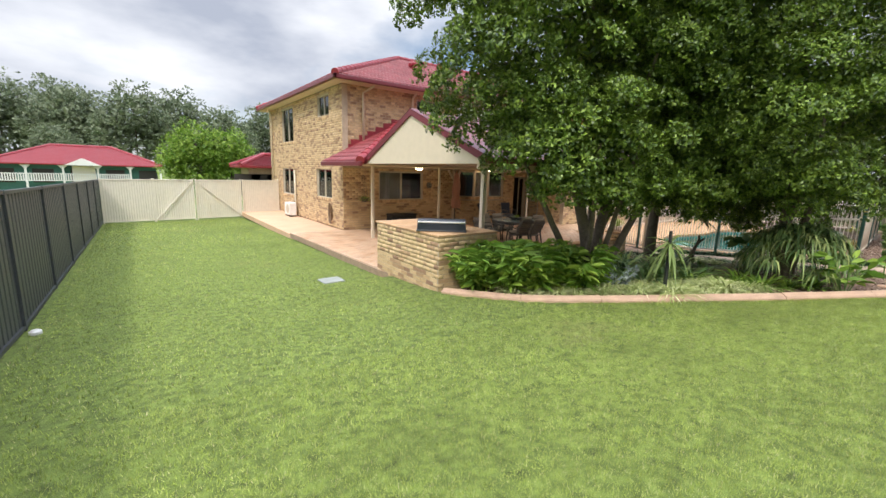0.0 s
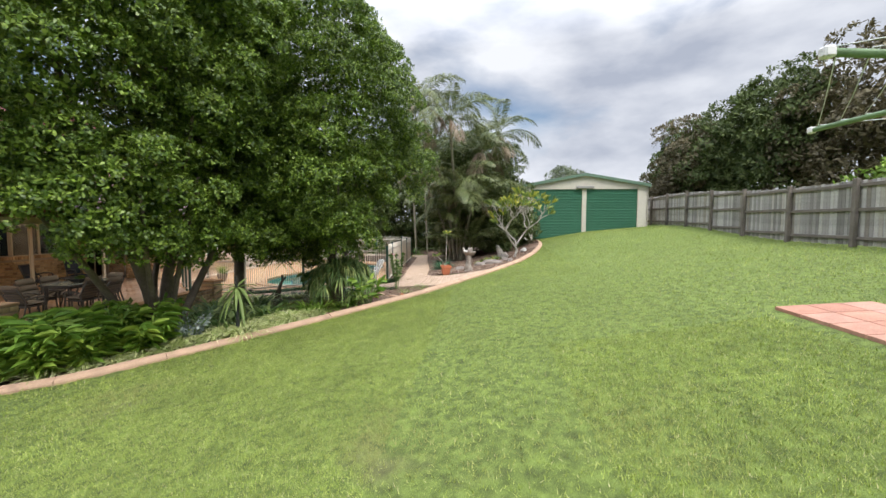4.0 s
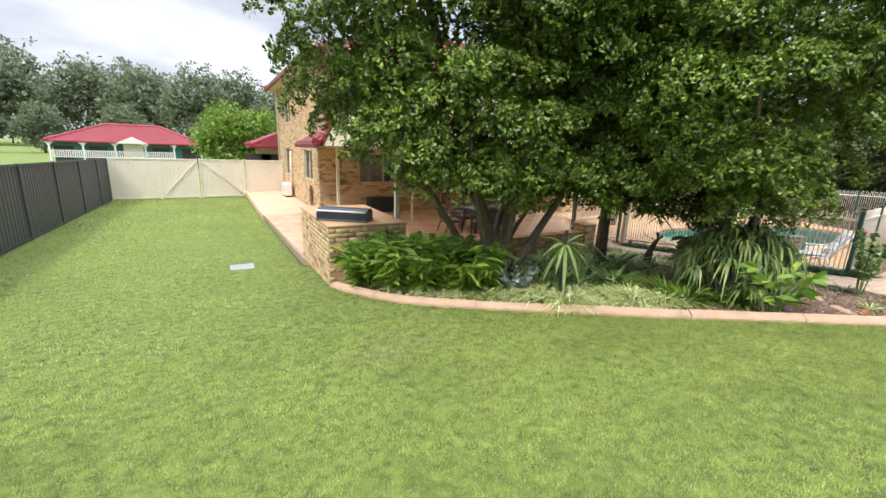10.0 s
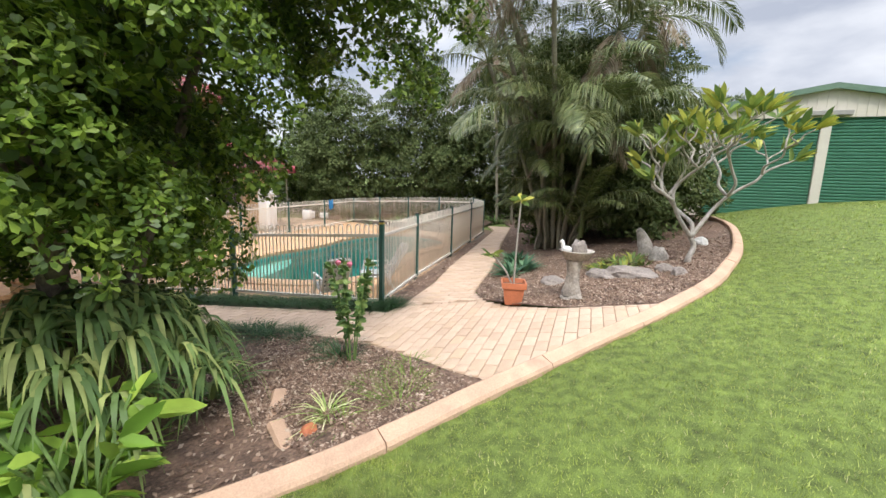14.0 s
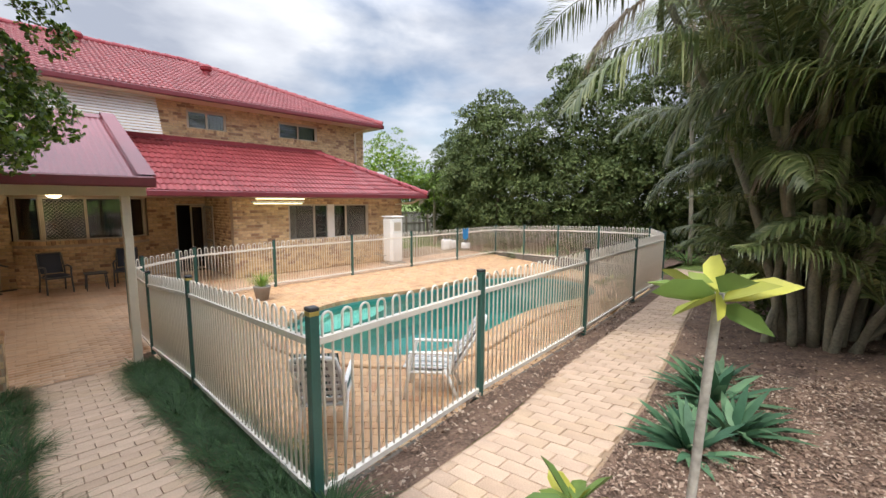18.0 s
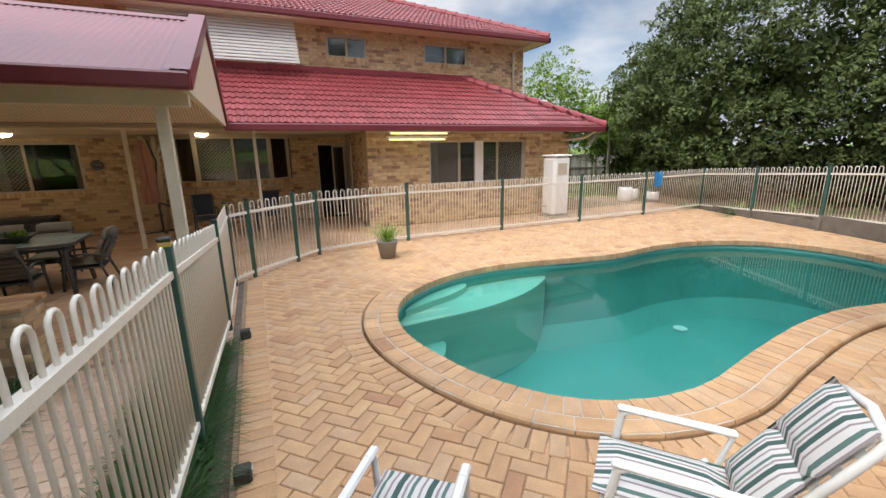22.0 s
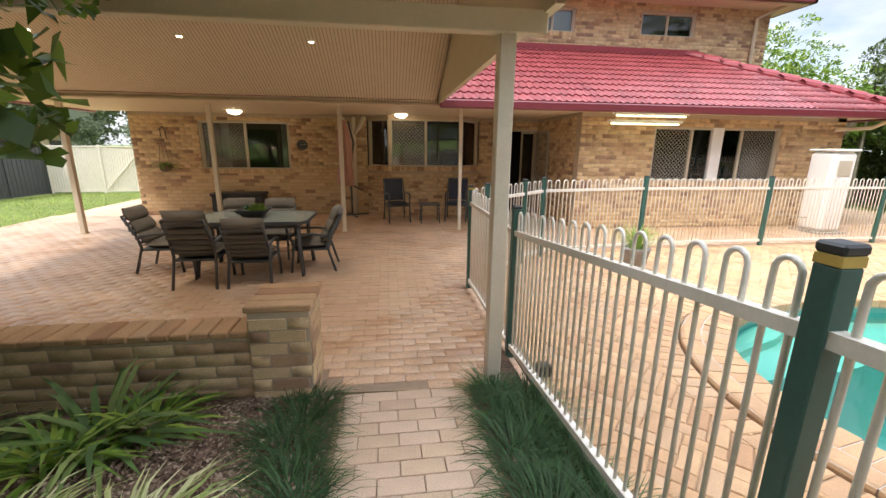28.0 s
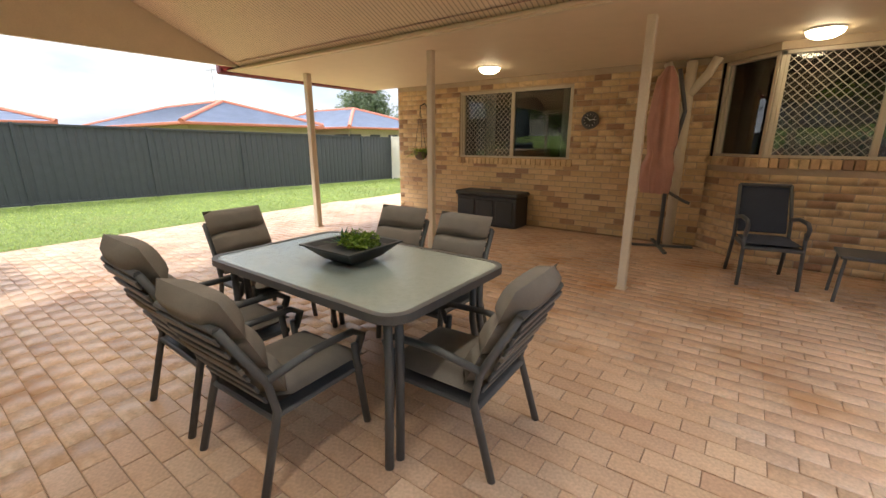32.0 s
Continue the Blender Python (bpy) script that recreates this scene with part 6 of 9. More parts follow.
tree(9.86, 5.0, "dense shade tree beside the garden wall", [
    ([(9.86, 5.0, gb - 0.1), (9.9, 5.0, 0.5), (9.8, 4.95, 1.6), (9.6, 4.9, 3.4), (9.5, 4.8, 5.2)], 0.14, 0.03),
    ([(9.8, 4.95, 1.2), (10.2, 4.7, 2.2), (10.6, 4.6, 3.4)], 0.06, 0.02),
    ([(9.85, 4.95, 0.9), (9.3, 4.6, 1.9), (8.8, 4.3, 3.0)], 0.06, 0.02)],
    [(9.5, 4.8, 5.0, 2.2, 2.0, 1.9, 168), (8.9, 3.9, 2.5, 1.5, 1.6, 1.5, 145), (10.2, 4.6, 3.4, 1.3, 1.5, 1.8, 123), (8.4, 4.5, 6.2, 1.6, 1.5, 1.0, 72), (8.4, 4.4, 4.2, 1.5, 1.4, 1.5, 106), (9.2, 3.7, 1.3, 1.2, 0.9, 0.5, 50), (10.6, 4.4, 1.6, 0.8, 0.9, 0.5, 33), (10.95, 4.5, 3.1, 0.95, 1.3, 1.7, 112), (10.7, 4.0, 1.9, 0.6, 0.9, 0.7, 39), (10.98, 5.1, 1.05, 0.2, 0.25, 0.3, 12), (11.25, 4.95, 2.45, 0.5, 0.85, 0.7, 55), (10.75, 3.4, 0.9, 0.45, 0.6, 0.5, 30)],
    1.7, 0.057, 0.62, leaf_tree, bark_m, fill=0.6, lobe=0.38, gap=-0.12, trim=11.12)
tree(9.35, 2.25, "leafy shade tree with fern-covered trunk near the path", [
    ([(9.35, 2.25, gc - 0.1), (9.3, 2.3, 0.4), (9.25, 2.35, 1.3), (9.2, 2.4, 2.6), (9.2, 2.4, 4.4)], 0.12, 0.03),
    ([(9.4, 2.2, gc - 0.1), (9.6, 2.15, 0.7), (10.0, 2.1, 1.7), (10.3, 2.0, 2.8)], 0.075, 0.025),
    ([(9.3, 2.3, 0.8), (8.9, 2.0, 1.7), (8.6, 1.9, 2.6)], 0.06, 0.02)],
    [(9.3, 2.4, 4.6, 2.0, 2.0, 2.0, 179), (9.7, 2.1, 2.7, 1.45, 1.35, 1.35, 140), (8.7, 2.5, 3.0, 1.4, 1.5, 1.5, 123), (10.4, 3.2, 2.6, 0.95, 1.2, 1.3, 84), (10.3, 2.6, 1.4, 0.75, 0.9, 0.6, 44), (9.0, 2.6, 6.2, 1.3, 1.3, 0.9, 61), (10.5, 2.1, 3.9, 1.25, 1.3, 1.7, 112), (8.9, 1.9, 1.55, 1.1, 0.8, 0.5, 50), (10.4, 2.0, 5.4, 1.2, 1.2, 1.1, 61), (10.95, 1.0, 3.3, 0.95, 0.9, 1.15, 60)],
    1.65, 0.056, 0.62, leaf_tree, bark_m, fill=0.35, lobe=0.36, gap=-0.08, trim=11.12)


# ---- blades and tufts ----
def blades(n, length, width, bend, up, spread=0.04, segs=3, hang=False):
    """Arching strap leaves from a crown at the origin: points (n, 2*segs+1, 3)."""
    az = RNG.uniform(0, 2 * math.pi, n)
    el = RNG.uniform(up[0], up[1], n)
    L = length * RNG.uniform(0.6, 1.15, n)
    d = np.stack([np.cos(az), np.sin(az), 0 * az], -1)
    s = np.stack([-np.sin(az), np.cos(az), 0 * az], -1)
    base = d * RNG.uniform(0, spread, n)[:, None]
    rows = []
    for k in range(segs + 1):
        t = k / segs
        h = np.cos(el) * t + bend * t * t * 0.45
        v = np.sin(el) * t - bend * t * t * RNG.uniform(0.55, 0.75, n)
        if hang:
            h, v = np.cos(el) * (t - 0.3 * t * t) + 0.1 * t, np.sin(el) * t * 1.1 - bend * t * t
        c = base + d * (L * h)[:, None] + np.array([0, 0, 1.0]) * (L * v)[:, None]
        w = width * (1 - t**2.2) * (0.55 + 0.9 * t if t < 0.5 else 1.0)
        if k < segs:
            rows += [c + s * w / 2, c - s * w / 2]
        else:
            rows.append(c)
    return np.stack(rows, 1)


def blade_faces(segs=3):
    f = [(2 * k, 2 * k + 1, 2 * k + 3, 2 * k + 2) for k in range(segs - 1)]
    return f + [(2 * segs - 2, 2 * segs - 1, 2 * segs)]


def tuft(name, x, y, label, category, group, n, length, width, bend, up, material, z=None, spread=0.05):
    z = gz(x, y) if z is None else z
    arr = blades(n, length, width, bend, up, spread)
    me = bulk("leaves", arr, blade_faces(), material)
    ob = new(name, me)
    ob.location = (x, y, z)
    return tagged(ob, label, category, group)


def repeat(ob, spots, lo=0.85, hi=1.15, dz=0.0):
    rng = random.Random(len(spots))
    for x, y in spots:
        c = copy_thing(ob, pose(x, y, gz(x, y) + dz, rng.uniform(-5, 5), rng.uniform(-5, 5), rng.uniform(0, 360)))
        s = rng.uniform(lo, hi)
        c.scale = (s, s, s * rng.uniform(0.9, 1.1))


def ginger(x, y, stems, leaf, h):
    """Arching leafy canes from one crown, blades set alternately along them."""
    at, way, face = [], [], []
    ob_z = gz(x, y)
    mesh = Mesh()
    rng = random.Random(9)
    for k in range(stems):
        a, lean, hh = rng.uniform(0, 6.283), rng.uniform(0.15, 0.75), h * rng.uniform(0.6, 1.1)
        bx, by = 0.16 * rng.uniform(-1, 1), 0.16 * rng.uniform(-1, 1)
        pts = [Vector((bx + math.cos(a) * lean * hh * t * t, by + math.sin(a) * lean * hh * t * t, hh * (t - 0.25 * lean * t * t))) for t in (0, 0.35, 0.7, 1.0)]
        mesh.tube(pts, 0.006, 4)
        line = spline([tuple(p) for p in pts], 4)
        for i, p in enumerate(line[3:]):
            for sg in (-1, 1):
                b = a + sg * rng.uniform(0.7, 1.5)
                at.append(p)
                way.append((math.cos(b), math.sin(b), rng.uniform(0.1, 0.7)))
    arr = leaves(np.array(at), np.array(way), leaf, 0.2, 0.3, 0.35)
    ob = thing("ginger_clump", (x, y, ob_z), "bright green leafy ginger clump in mulch", "plant", "ginger clumps")
    part("cane", mesh.data("cane", leaf_lily), leaf_lily, ob, kind="stuff")
    tagged(new("foliage", bulk("foliage", arr, LEAF_F, leaf_lily)), kind="stuff").parent = ob
    return ob


lily = ginger(5.1, 5.0, 26, 0.3, 0.95)
repeat(lily, [(4.75, 5.45), (5.5, 4.6), (5.75, 5.0), (5.35, 5.5), (6.05, 4.25), (6.25, 4.75), (5.9, 5.4), (4.9, 5.8)], 0.75, 1.05)
spider = tuft("variegated_lily_turf", 6.7, 3.6, "cream-striped lily turf tuft along the kerb", "plant", "lily turf tufts", 190, 0.47, 0.024, 1.0, (0.65, 1.45), leaf_var, spread=0.14)
repeat(spider, [(6.5, 3.95), (7.0, 3.35), (6.85, 3.85), (7.25, 3.1), (7.15, 3.6), (7.5, 2.85), (7.5, 3.3), (7.8, 2.6), (7.75, 3.0), (6.25, 4.1), (8.0, 2.85), (8.1, 2.35), (7.3, 3.9), (10.9, 5.2), (10.7, 4.9), (11.0, 4.4), (10.4, 5.3), (10.85, 3.9), (6.15, 3.88), (5.85, 4.13), (6.45, 3.68), (6.8, 3.33), (7.1, 3.06), (7.4, 2.8), (7.7, 2.54), (7.98, 2.37), (5.62, 4.38), (6.0, 4.35), (5.42, 4.68), (5.17, 4.93), (6.78, 3.05), (6.95, 3.02), (7.08, 3.18), (6.6, 3.4), (7.4, 3.05), (7.65, 2.75)], 0.8, 1.02)
tuft("spider_plant", 9.95, 0.75, "thin cream-striped spider plant on the mulch", "plant", "", 34, 0.3, 0.014, 0.9, (0.4, 1.4), leaf_var, spread=0.03)
fern = tuft("fern_clump", 8.5, 2.3, "lime green fern clump in the bed", "fern", "ferns", 70, 0.55, 0.05, 0.75, (0.5, 1.35), leaf_lily, spread=0.1)
repeat(fern, [(8.3, 2.75), (8.75, 2.0), (8.6, 2.65), (8.95, 1.75), (8.15, 3.2), (10.2, 5.9), (10.5, 6.2)], 0.7, 1.1)
dfern = tuft("sword_fern", 9.6, 6.0, "dark green low fern under the trees", "fern", "shade ferns", 60, 0.5, 0.045, 0.8, (0.4, 1.3), leaf_fern, spread=0.12)
repeat(dfern, [(9.0, 5.8), (8.3, 5.6), (7.6, 5.9), (10.3, 6.1), (8.9, 3.6), (9.6, 3.6), (10.2, 4.0), (8.2, 4.4), (9.2, 4.4), (7.4, 4.9), (10.8, 3.1), (10.5, 2.6), (10.0, 1.9), (9.9, 3.0), (6.9, 5.6), (8.6, 5.0)], 0.75, 1.3)
repeat(dfern, [(7.45, 4.15), (7.9, 3.75), (8.35, 3.45), (8.7, 4.2), (7.15, 4.75), (7.9, 4.6), (9.2, 5.2), (8.5, 4.9), (6.6, 5.0), (9.5, 4.3), (7.35, 3.75), (6.3, 5.2)], 1.35, 1.9)
CLIVIA = blades(300, 0.5, 0.04, 1.25, (0.3, 1.25), 0.05, 4, True)
cl = thing("clivia_clump", (9.3, 2.15, gc), "big mass of hanging dark strap leaves round the tree trunk", "plant")
for k in range(34):
    a = k * 2.4
    q = math.sqrt((k + 0.5) / 34)
    px, py = 9.3 + 0.62 * q * math.cos(a), 2.1 + 0.62 * q * math.sin(a)
    pz = gz(px, py) + 0.2 + 0.85 * math.sqrt(max(0.0, 1 - q * q))
    out = np.array([math.cos(a), math.sin(a), 0]) * 0.1 * q
    pick = CLIVIA[RNG.choice(300, 40, replace=False)] + np.array([px, py, pz]) + out
    ob = new("leaf_rosette", bulk("leaf_rosette", pick, blade_faces(4), leaf_clivia, ORG[cl.name]))
    ob.parent = cl
ek = tuft("elkhorn_fern", 10.42, 4.3, "large drooping dark fern leaves over the dead stump", "fern", "elkhorn ferns", 60, 0.45, 0.075, 1.2, (-0.2, 1.0), leaf_fern, z=0.7, spread=0.16)
repeat(ek, [(10.35, 3.85)], 0.8, 0.9, dz=1.2)
mondo = tuft("mondo_grass", 11.4, 5.0, "dark green mondo grass edging the path", "grass tuft", "mondo grass edging", 130, 0.24, 0.007, 0.9, (0.6, 1.5), leaf_mondo, spread=0.14)
rngm = random.Random(2)
repeat(mondo, [(11.42 + rngm.uniform(-0.12, 0.1), y) for y in np.arange(2.2, 6.4, 0.13)] + [(12.58 + rngm.uniform(-0.1, 0.1), y) for y in np.arange(1.6, 6.4, 0.12)] + [(12.8, y) for y in np.arange(2.1, 6.3, 0.16)] + [(12.5 + rngm.uniform(0, 0.4), 1.62) for _ in range(4)] + [(11.3, 2.0), (11.1, 1.6), (10.95, 1.3)], 0.8, 1.2)
dry = tuft("grass_tuft", 10.5, 0.35, "thin straggly grass tuft on the mulch", "grass tuft", "bed grass tufts", 70, 0.22, 0.006, 0.8, (0.5, 1.5), leaf_lime, spread=0.2)
repeat(dry, [(10.2, 0.3), (10.8, 0.5), (10.6, 0.6), (9.9, 0.6), (10.4, 0.65)], 0.7, 1.1)
agave = tuft("agave", 15.5, 0.35, "blue-green agave rosette in the gravel bed", "agave", "agaves", 46, 0.5, 0.1, 0.35, (0.3, 1.4), leaf_aloe, spread=0.06)
repeat(agave, [(15.0, 0.15), (16.0, 0.4), (14.6, 0.3)], 0.6, 0.95)
brom = tuft("bromeliad", 14.6, -1.45, "low olive bromeliad patch among stones", "plant", "bromeliads", 40, 0.3, 0.06, 0.5, (0.3, 1.2), leaf_frang, spread=0.1)
repeat(brom, [(14.8, -1.2), (14.9, -1.6), (15.1, -1.35), (14.5, -1.15), (15.2, -1.65), (14.7, -1.75)], 0.7, 1.1)
aga = tuft("agapanthus", 27.0, 6.0, "dark green strap-leaf clump behind the pool fence", "plant", "agapanthus clumps", 60, 0.7, 0.05, 0.8, (0.5, 1.4), leaf_fern, spread=0.15)
repeat(aga, [(25.4 + rngm.uniform(0, 2.2), y) for y in np.arange(3.2, 11.5, 0.42)], 0.8, 1.2)
fx, fy = 6.92, 3.2
fan = thing("spiky_rosette_plant", (fx, fy, gz(fx, fy)), "spiky rosette plant on a short scaly dark stem above lily turf", "plant")
part("stem", Mesh().tube([(fx, fy, gz(fx, fy) - 0.02), (fx + 0.01, fy, 0.2), (fx, fy + 0.01, 0.66)], [0.03, 0.03, 0.022], 9), black_m, fan, "dark scaly stem")
for k in range(23):
    a, lift = k * 2.4, 0.24 - 0.024 * k
    arc = [(0.37 * q, 0.46 + lift * q - (0.12 + 0.016 * k) * q * q) for q in (0.05, 0.3, 0.55, 0.8, 1.0)]
    wide = (0.014, 0.024, 0.025, 0.017, 0.002)
    v = [(fx + d * math.cos(a) - sg * w * math.sin(a), fy + d * math.sin(a) + sg * w * math.cos(a), h + (0.0 if sg else -0.012)) for (d, h), w in zip(arc, wide) for sg in (-1, 0, 1)]
    part("leaf", Mesh().add(v, [(3 * i + c, 3 * i + 3 + c, 3 * i + 4 + c, 3 * i + 1 + c) for i in range(4) for c in (0, 1)]), leaf_clivia, fan, smooth=True)
for k in range(14):  # dark spines round the top of the stem
    a, h = k * 2.4, 0.5 + 0.011 * k
    part("spine", Mesh().tube([(fx, fy, h), (fx + 0.05 * math.cos(a), fy + 0.05 * math.sin(a), h + 0.03)], [0.007, 0.001], 5), bark_m, fan)


def broad_plant(name, x, y, h, n, size, material, label, wide=0.5, stems=5, spread=0.3):
    """A leafy plant: a few stalks, large blades along them."""
    z = gz(x, y)
    root = thing(name, (x, y, z), label, "plant")
    arr = []
    for k in range(stems):
        a = k * 2.4
        t = (x + spread * math.cos(a), y + spread * math.sin(a), z + h * random.uniform(0.75, 1.0))
        part("stalk", Mesh().tube([(x + 0.03 * math.cos(a), y + 0.03 * math.sin(a), z - 0.02), ((x + t[0]) / 2, (y + t[1]) / 2, (z + t[2]) / 2 + 0.05), t], 0.008, 6), leaf_fern, root)
        m = n // stems
        q = RNG.uniform(0.3, 1.05, m)[:, None]
        at = np.array([x, y, z]) * (1 - q) + np.array(t) * q
        w = RNG.normal(size=(m, 3)) * np.array([1, 1, 0.35]) + np.array([math.cos(a), math.sin(a), 0.4])
        arr.append(leaves(at, w, size, wide, 0.2, 0.15))
    crown(root, np.concatenate(arr), material, "foliage")["kind"] = "stuff"
    return root


broad_plant("canna_plant", 8.78, 1.32, 0.62, 80, 0.24, leaf_lily, "broad bright green leafy plant at the kerb", 0.34, 7, 0.26)
broad_plant("silver_bush", 6.62, 3.88, 0.5, 300, 0.085, leaf_silver, "low silver-grey leafy shrub", 0.5, 8, 0.3)
broad_plant("rose_bush", 10.86, 1.12, 0.95, 420, 0.07, leaf_fern, "dark leafy rose bush with pink blooms", 0.6, 5, 0.17)
for dx, dy, dz in ((0.06, 0.05, 0.92), (-0.05, 0.1, 0.95)):
    solid("rose_bloom", Mesh().lathe([(0.005, -0.02), (0.022, 0.0), (0.028, 0.02), (0.014, 0.034)], 9, Matrix.Translation((10.86 + dx, 1.12 + dy, gz(10.86, 1.12) + dz))), mat("rose_pink", (0.75, 0.2, 0.3), 0.6), "pink rose bloom on the bush", "flower", "rose blooms")
broad_plant("monstera", 10.35, 3.1, 0.9, 26, 0.36, leaf_fern, "large-leaved dark green climber hanging beside the path", 0.45, 5, 0.35)


# ---- palms ----
def frond(base, az, el, length, leaflets, bend, limp=0.6):
    """One arching frond: stalk points and its long narrow hanging leaflets."""
    d = np.array([math.cos(az), math.sin(az), 0])
    pts, p = [np.array(base, float)], np.array(base, float)
    for k in range(8):
        a = el - bend * ((k + 0.5) / 8) ** 1.25
        p = p + (d * math.cos(a) + np.array([0, 0, math.sin(a)])) * length / 8
        pts.append(p)
    pts = np.array(pts)
    q = np.linspace(0.17, 1.0, leaflets)
    at = np.stack([np.interp(q * 8, range(9), pts[:, k]) for k in range(3)], -1)
    tan = unit(np.gradient(at, axis=0))
    side = np.array([-d[1], d[0], 0.0])
    up = unit(np.cross(side, tan)) * -1
    up = np.where(up[:, 2:] < 0, -up, up)
    arr = []
    ln = length * 0.27 * (np.sin(np.clip(q, 0, 1) * math.pi * 0.8 + 0.45)) + 0.05
    for sg in (1, -1):
        L = (ln * RNG.uniform(0.85, 1.1, leaflets))[:, None]
        w = unit(side * sg * 0.85 + tan * RNG.uniform(0.45, 0.75, (leaflets, 1)) + up * RNG.uniform(0.15, 0.45, (leaflets, 1)))
        down = np.array([0, 0, 1.0]) * L * RNG.uniform(0.6, 1.3, (leaflets, 1)) * limp
        p1, p2, tip = at + w * L * 0.34 - down * 0.06, at + w * L * 0.66 - down * 0.38, at + w * L * 0.88 - down
        wd = unit(np.cross(w, up) + 0.25 * up) * 0.0105
        arr.append(np.stack([at, p1 + wd, p2 + wd * 0.85, tip, p2 - wd * 0.85, p1 - wd], 1))
    return pts, np.concatenate(arr)


FROND_F = [(0, 1, 5), (1, 2, 4, 5), (2, 3, 4)]


def palm(x, y, stems, label, name="palm_clump", material=None, flen=2.25, nf=9, dead=1):
    z = gz(x, y)
    root = thing(name, (x, y, z - 0.05), label, "palm")
    org = ORG[root.name]
    for sx, sy, h, lx, ly in stems:
        p = [(x + sx, y + sy, z - 0.05), (x + sx + lx * 0.3, y + sy + ly * 0.3, z + h * 0.4), (x + sx + lx, y + sy + ly, z + h)]
        limb(root, p, 0.035 + 0.004 * h, 0.03 + 0.003 * h, palmstem_m, 8, "stem")
        top = np.array(p[-1])
        part("crownshaft", Mesh().tube([tuple(top - np.array([0, 0, 0.5])), tuple(top + np.array([0, 0, 0.15]))], [0.045, 0.025], 8), leaf_palm, root)
        few = nf if h > 1.05 else 5
        for k in range(few + (dead + 1 if h > 3.0 else 0)):
            old = k >= few
            az = k * 2.4 + sx * 7
            el = -0.5 if old else 1.35 - 1.15 * (k / nf) + random.uniform(-0.15, 0.15)
            ln = flen * random.uniform(0.8, 1.15) * (0.7 if old or h < 2 else 1)
            pts, arr = frond(top, az, el, ln, 74, 0.7 if old else random.uniform(1.15, 1.9), 0.95 if old else random.uniform(0.45, 0.85))
            leafy = dead_frond if old else material or leaf_palm
            fr = part("frond", Mesh().tube([tuple(q) for q in pts], [0.015 - 0.0015 * i for i in range(9)], 5), leafy, root, "dry brown hanging frond" if old else "")
            ob = new("foliage", bulk("foliage", arr, FROND_F, leafy, org))
            ob.parent = fr
            ob["kind"] = "stuff"
    return root


stems = []
rngp = random.Random(4)
for k in range(26):  # tall canes inside, short leafy ones all round
    a, q = k * 2.4 + rngp.uniform(-0.5, 0.5), math.sqrt((k + 0.5) / 26)
    h = rngp.uniform(4.0, 6.6) if k < 7 else rngp.uniform(1.1, 3.2) if k < 19 else rngp.uniform(0.4, 1.0)
    out = rngp.uniform(0.1, 0.38) * h
    stems.append((0.5 * q * math.cos(a), 0.5 * q * math.sin(a), h, out * math.cos(a) + rngp.uniform(-0.3, 0.3), out * math.sin(a) + rngp.uniform(-0.3, 0.3)))
palm(17.75, -0.15, stems, "tall clump of golden cane palms with arching fronds")
palm(21.5, 0.2, [(0, 0, 4.2, 0.3, 0.8), (0.6, 0.3, 5.4, 0.7, 0.6), (-0.3, 0.5, 3.0, -0.3, 0.9)], "cane palms further along the path")
palm(25.2, 2.2, [(0, 0, 6.0, 0.2, 0.3), (0.7, 0.8, 7.4, 0.5, 0.6), (1.2, -0.5, 5.2, 0.8, -0.6)], "tall palms behind the pool")
palm(27.6, 16.0, [(0, 0, 3.2, 0.2, 0.2), (0.6, 0.5, 2.4, 0.3, 0.3)], "bright green palms beside the house", material=leaf_lime, flen=1.8)
palm(33.5, 17.5, [(0, 0, 7.2, 0.2, 0.3)], "lone tall palm behind the hedge", "palm_tree")


# ---- frangipani ----
def frangipani(x, y, h, label, depth=4, name="frangipani_tree", leaf=0.26, r=0.06):
    z = gz(x, y)
    root = thing(name, (x, y, z - 0.05), label, "tree")
    rng = random.Random(int(x * 10))
    tips = []

    def grow(p, d, ln, rad, k):
        q = p + d * ln
        w = ln * 0.16
        a, b = p.lerp(q, 0.33) + Vector((rng.uniform(-w, w), rng.uniform(-w, w), 0)), p.lerp(q, 0.68) + Vector((rng.uniform(-w, w), rng.uniform(-w, w), 0))
        part("branch" if k < depth else "trunk", Mesh().tube(spline([p, a, b, q], 3), [rad * (1 - 0.033 * i) for i in range(10)], 7), palebark_m, root, smooth=True)
        if k == 0 or (k <= 2 and rng.random() < 0.3):
            tips.append((q, d))
            return
        for i in range(3):
            a = i * 2.1 + rng.uniform(0, 1.2)
            nd = (d * 0.7 + Vector((math.cos(a) * 0.8, math.sin(a) * 0.8, 0.34))).normalized()
            grow(q, nd, ln * rng.uniform(0.78, 1.05) * (1.7 if k == depth else 0.86), rad * 0.72, k - 1)

    grow(Vector((x, y, z - 0.05)), Vector((0.05, 0.03, 1)).normalized(), h * 0.15, r, depth)
    at, way = [], []
    for q, d in tips:
        for i in range(9):
            a = i * 2.4 + q.x * 9
            at.append(q - d * 0.02 * (i % 4))
            way.append(d * rng.uniform(0.6, 2.4) + Vector((math.cos(a), math.sin(a), rng.uniform(-0.1, 0.6))))
    arr = leaves(np.array(at), np.array(way), leaf, 0.24, 0.25, 0.1)
    crown(root, arr, leaf_frang)
    return root


frangipani(14.62, -2.35, 2.95, "grey-limbed frangipani with long yellowing leaves", 4, leaf=0.29, r=0.048)

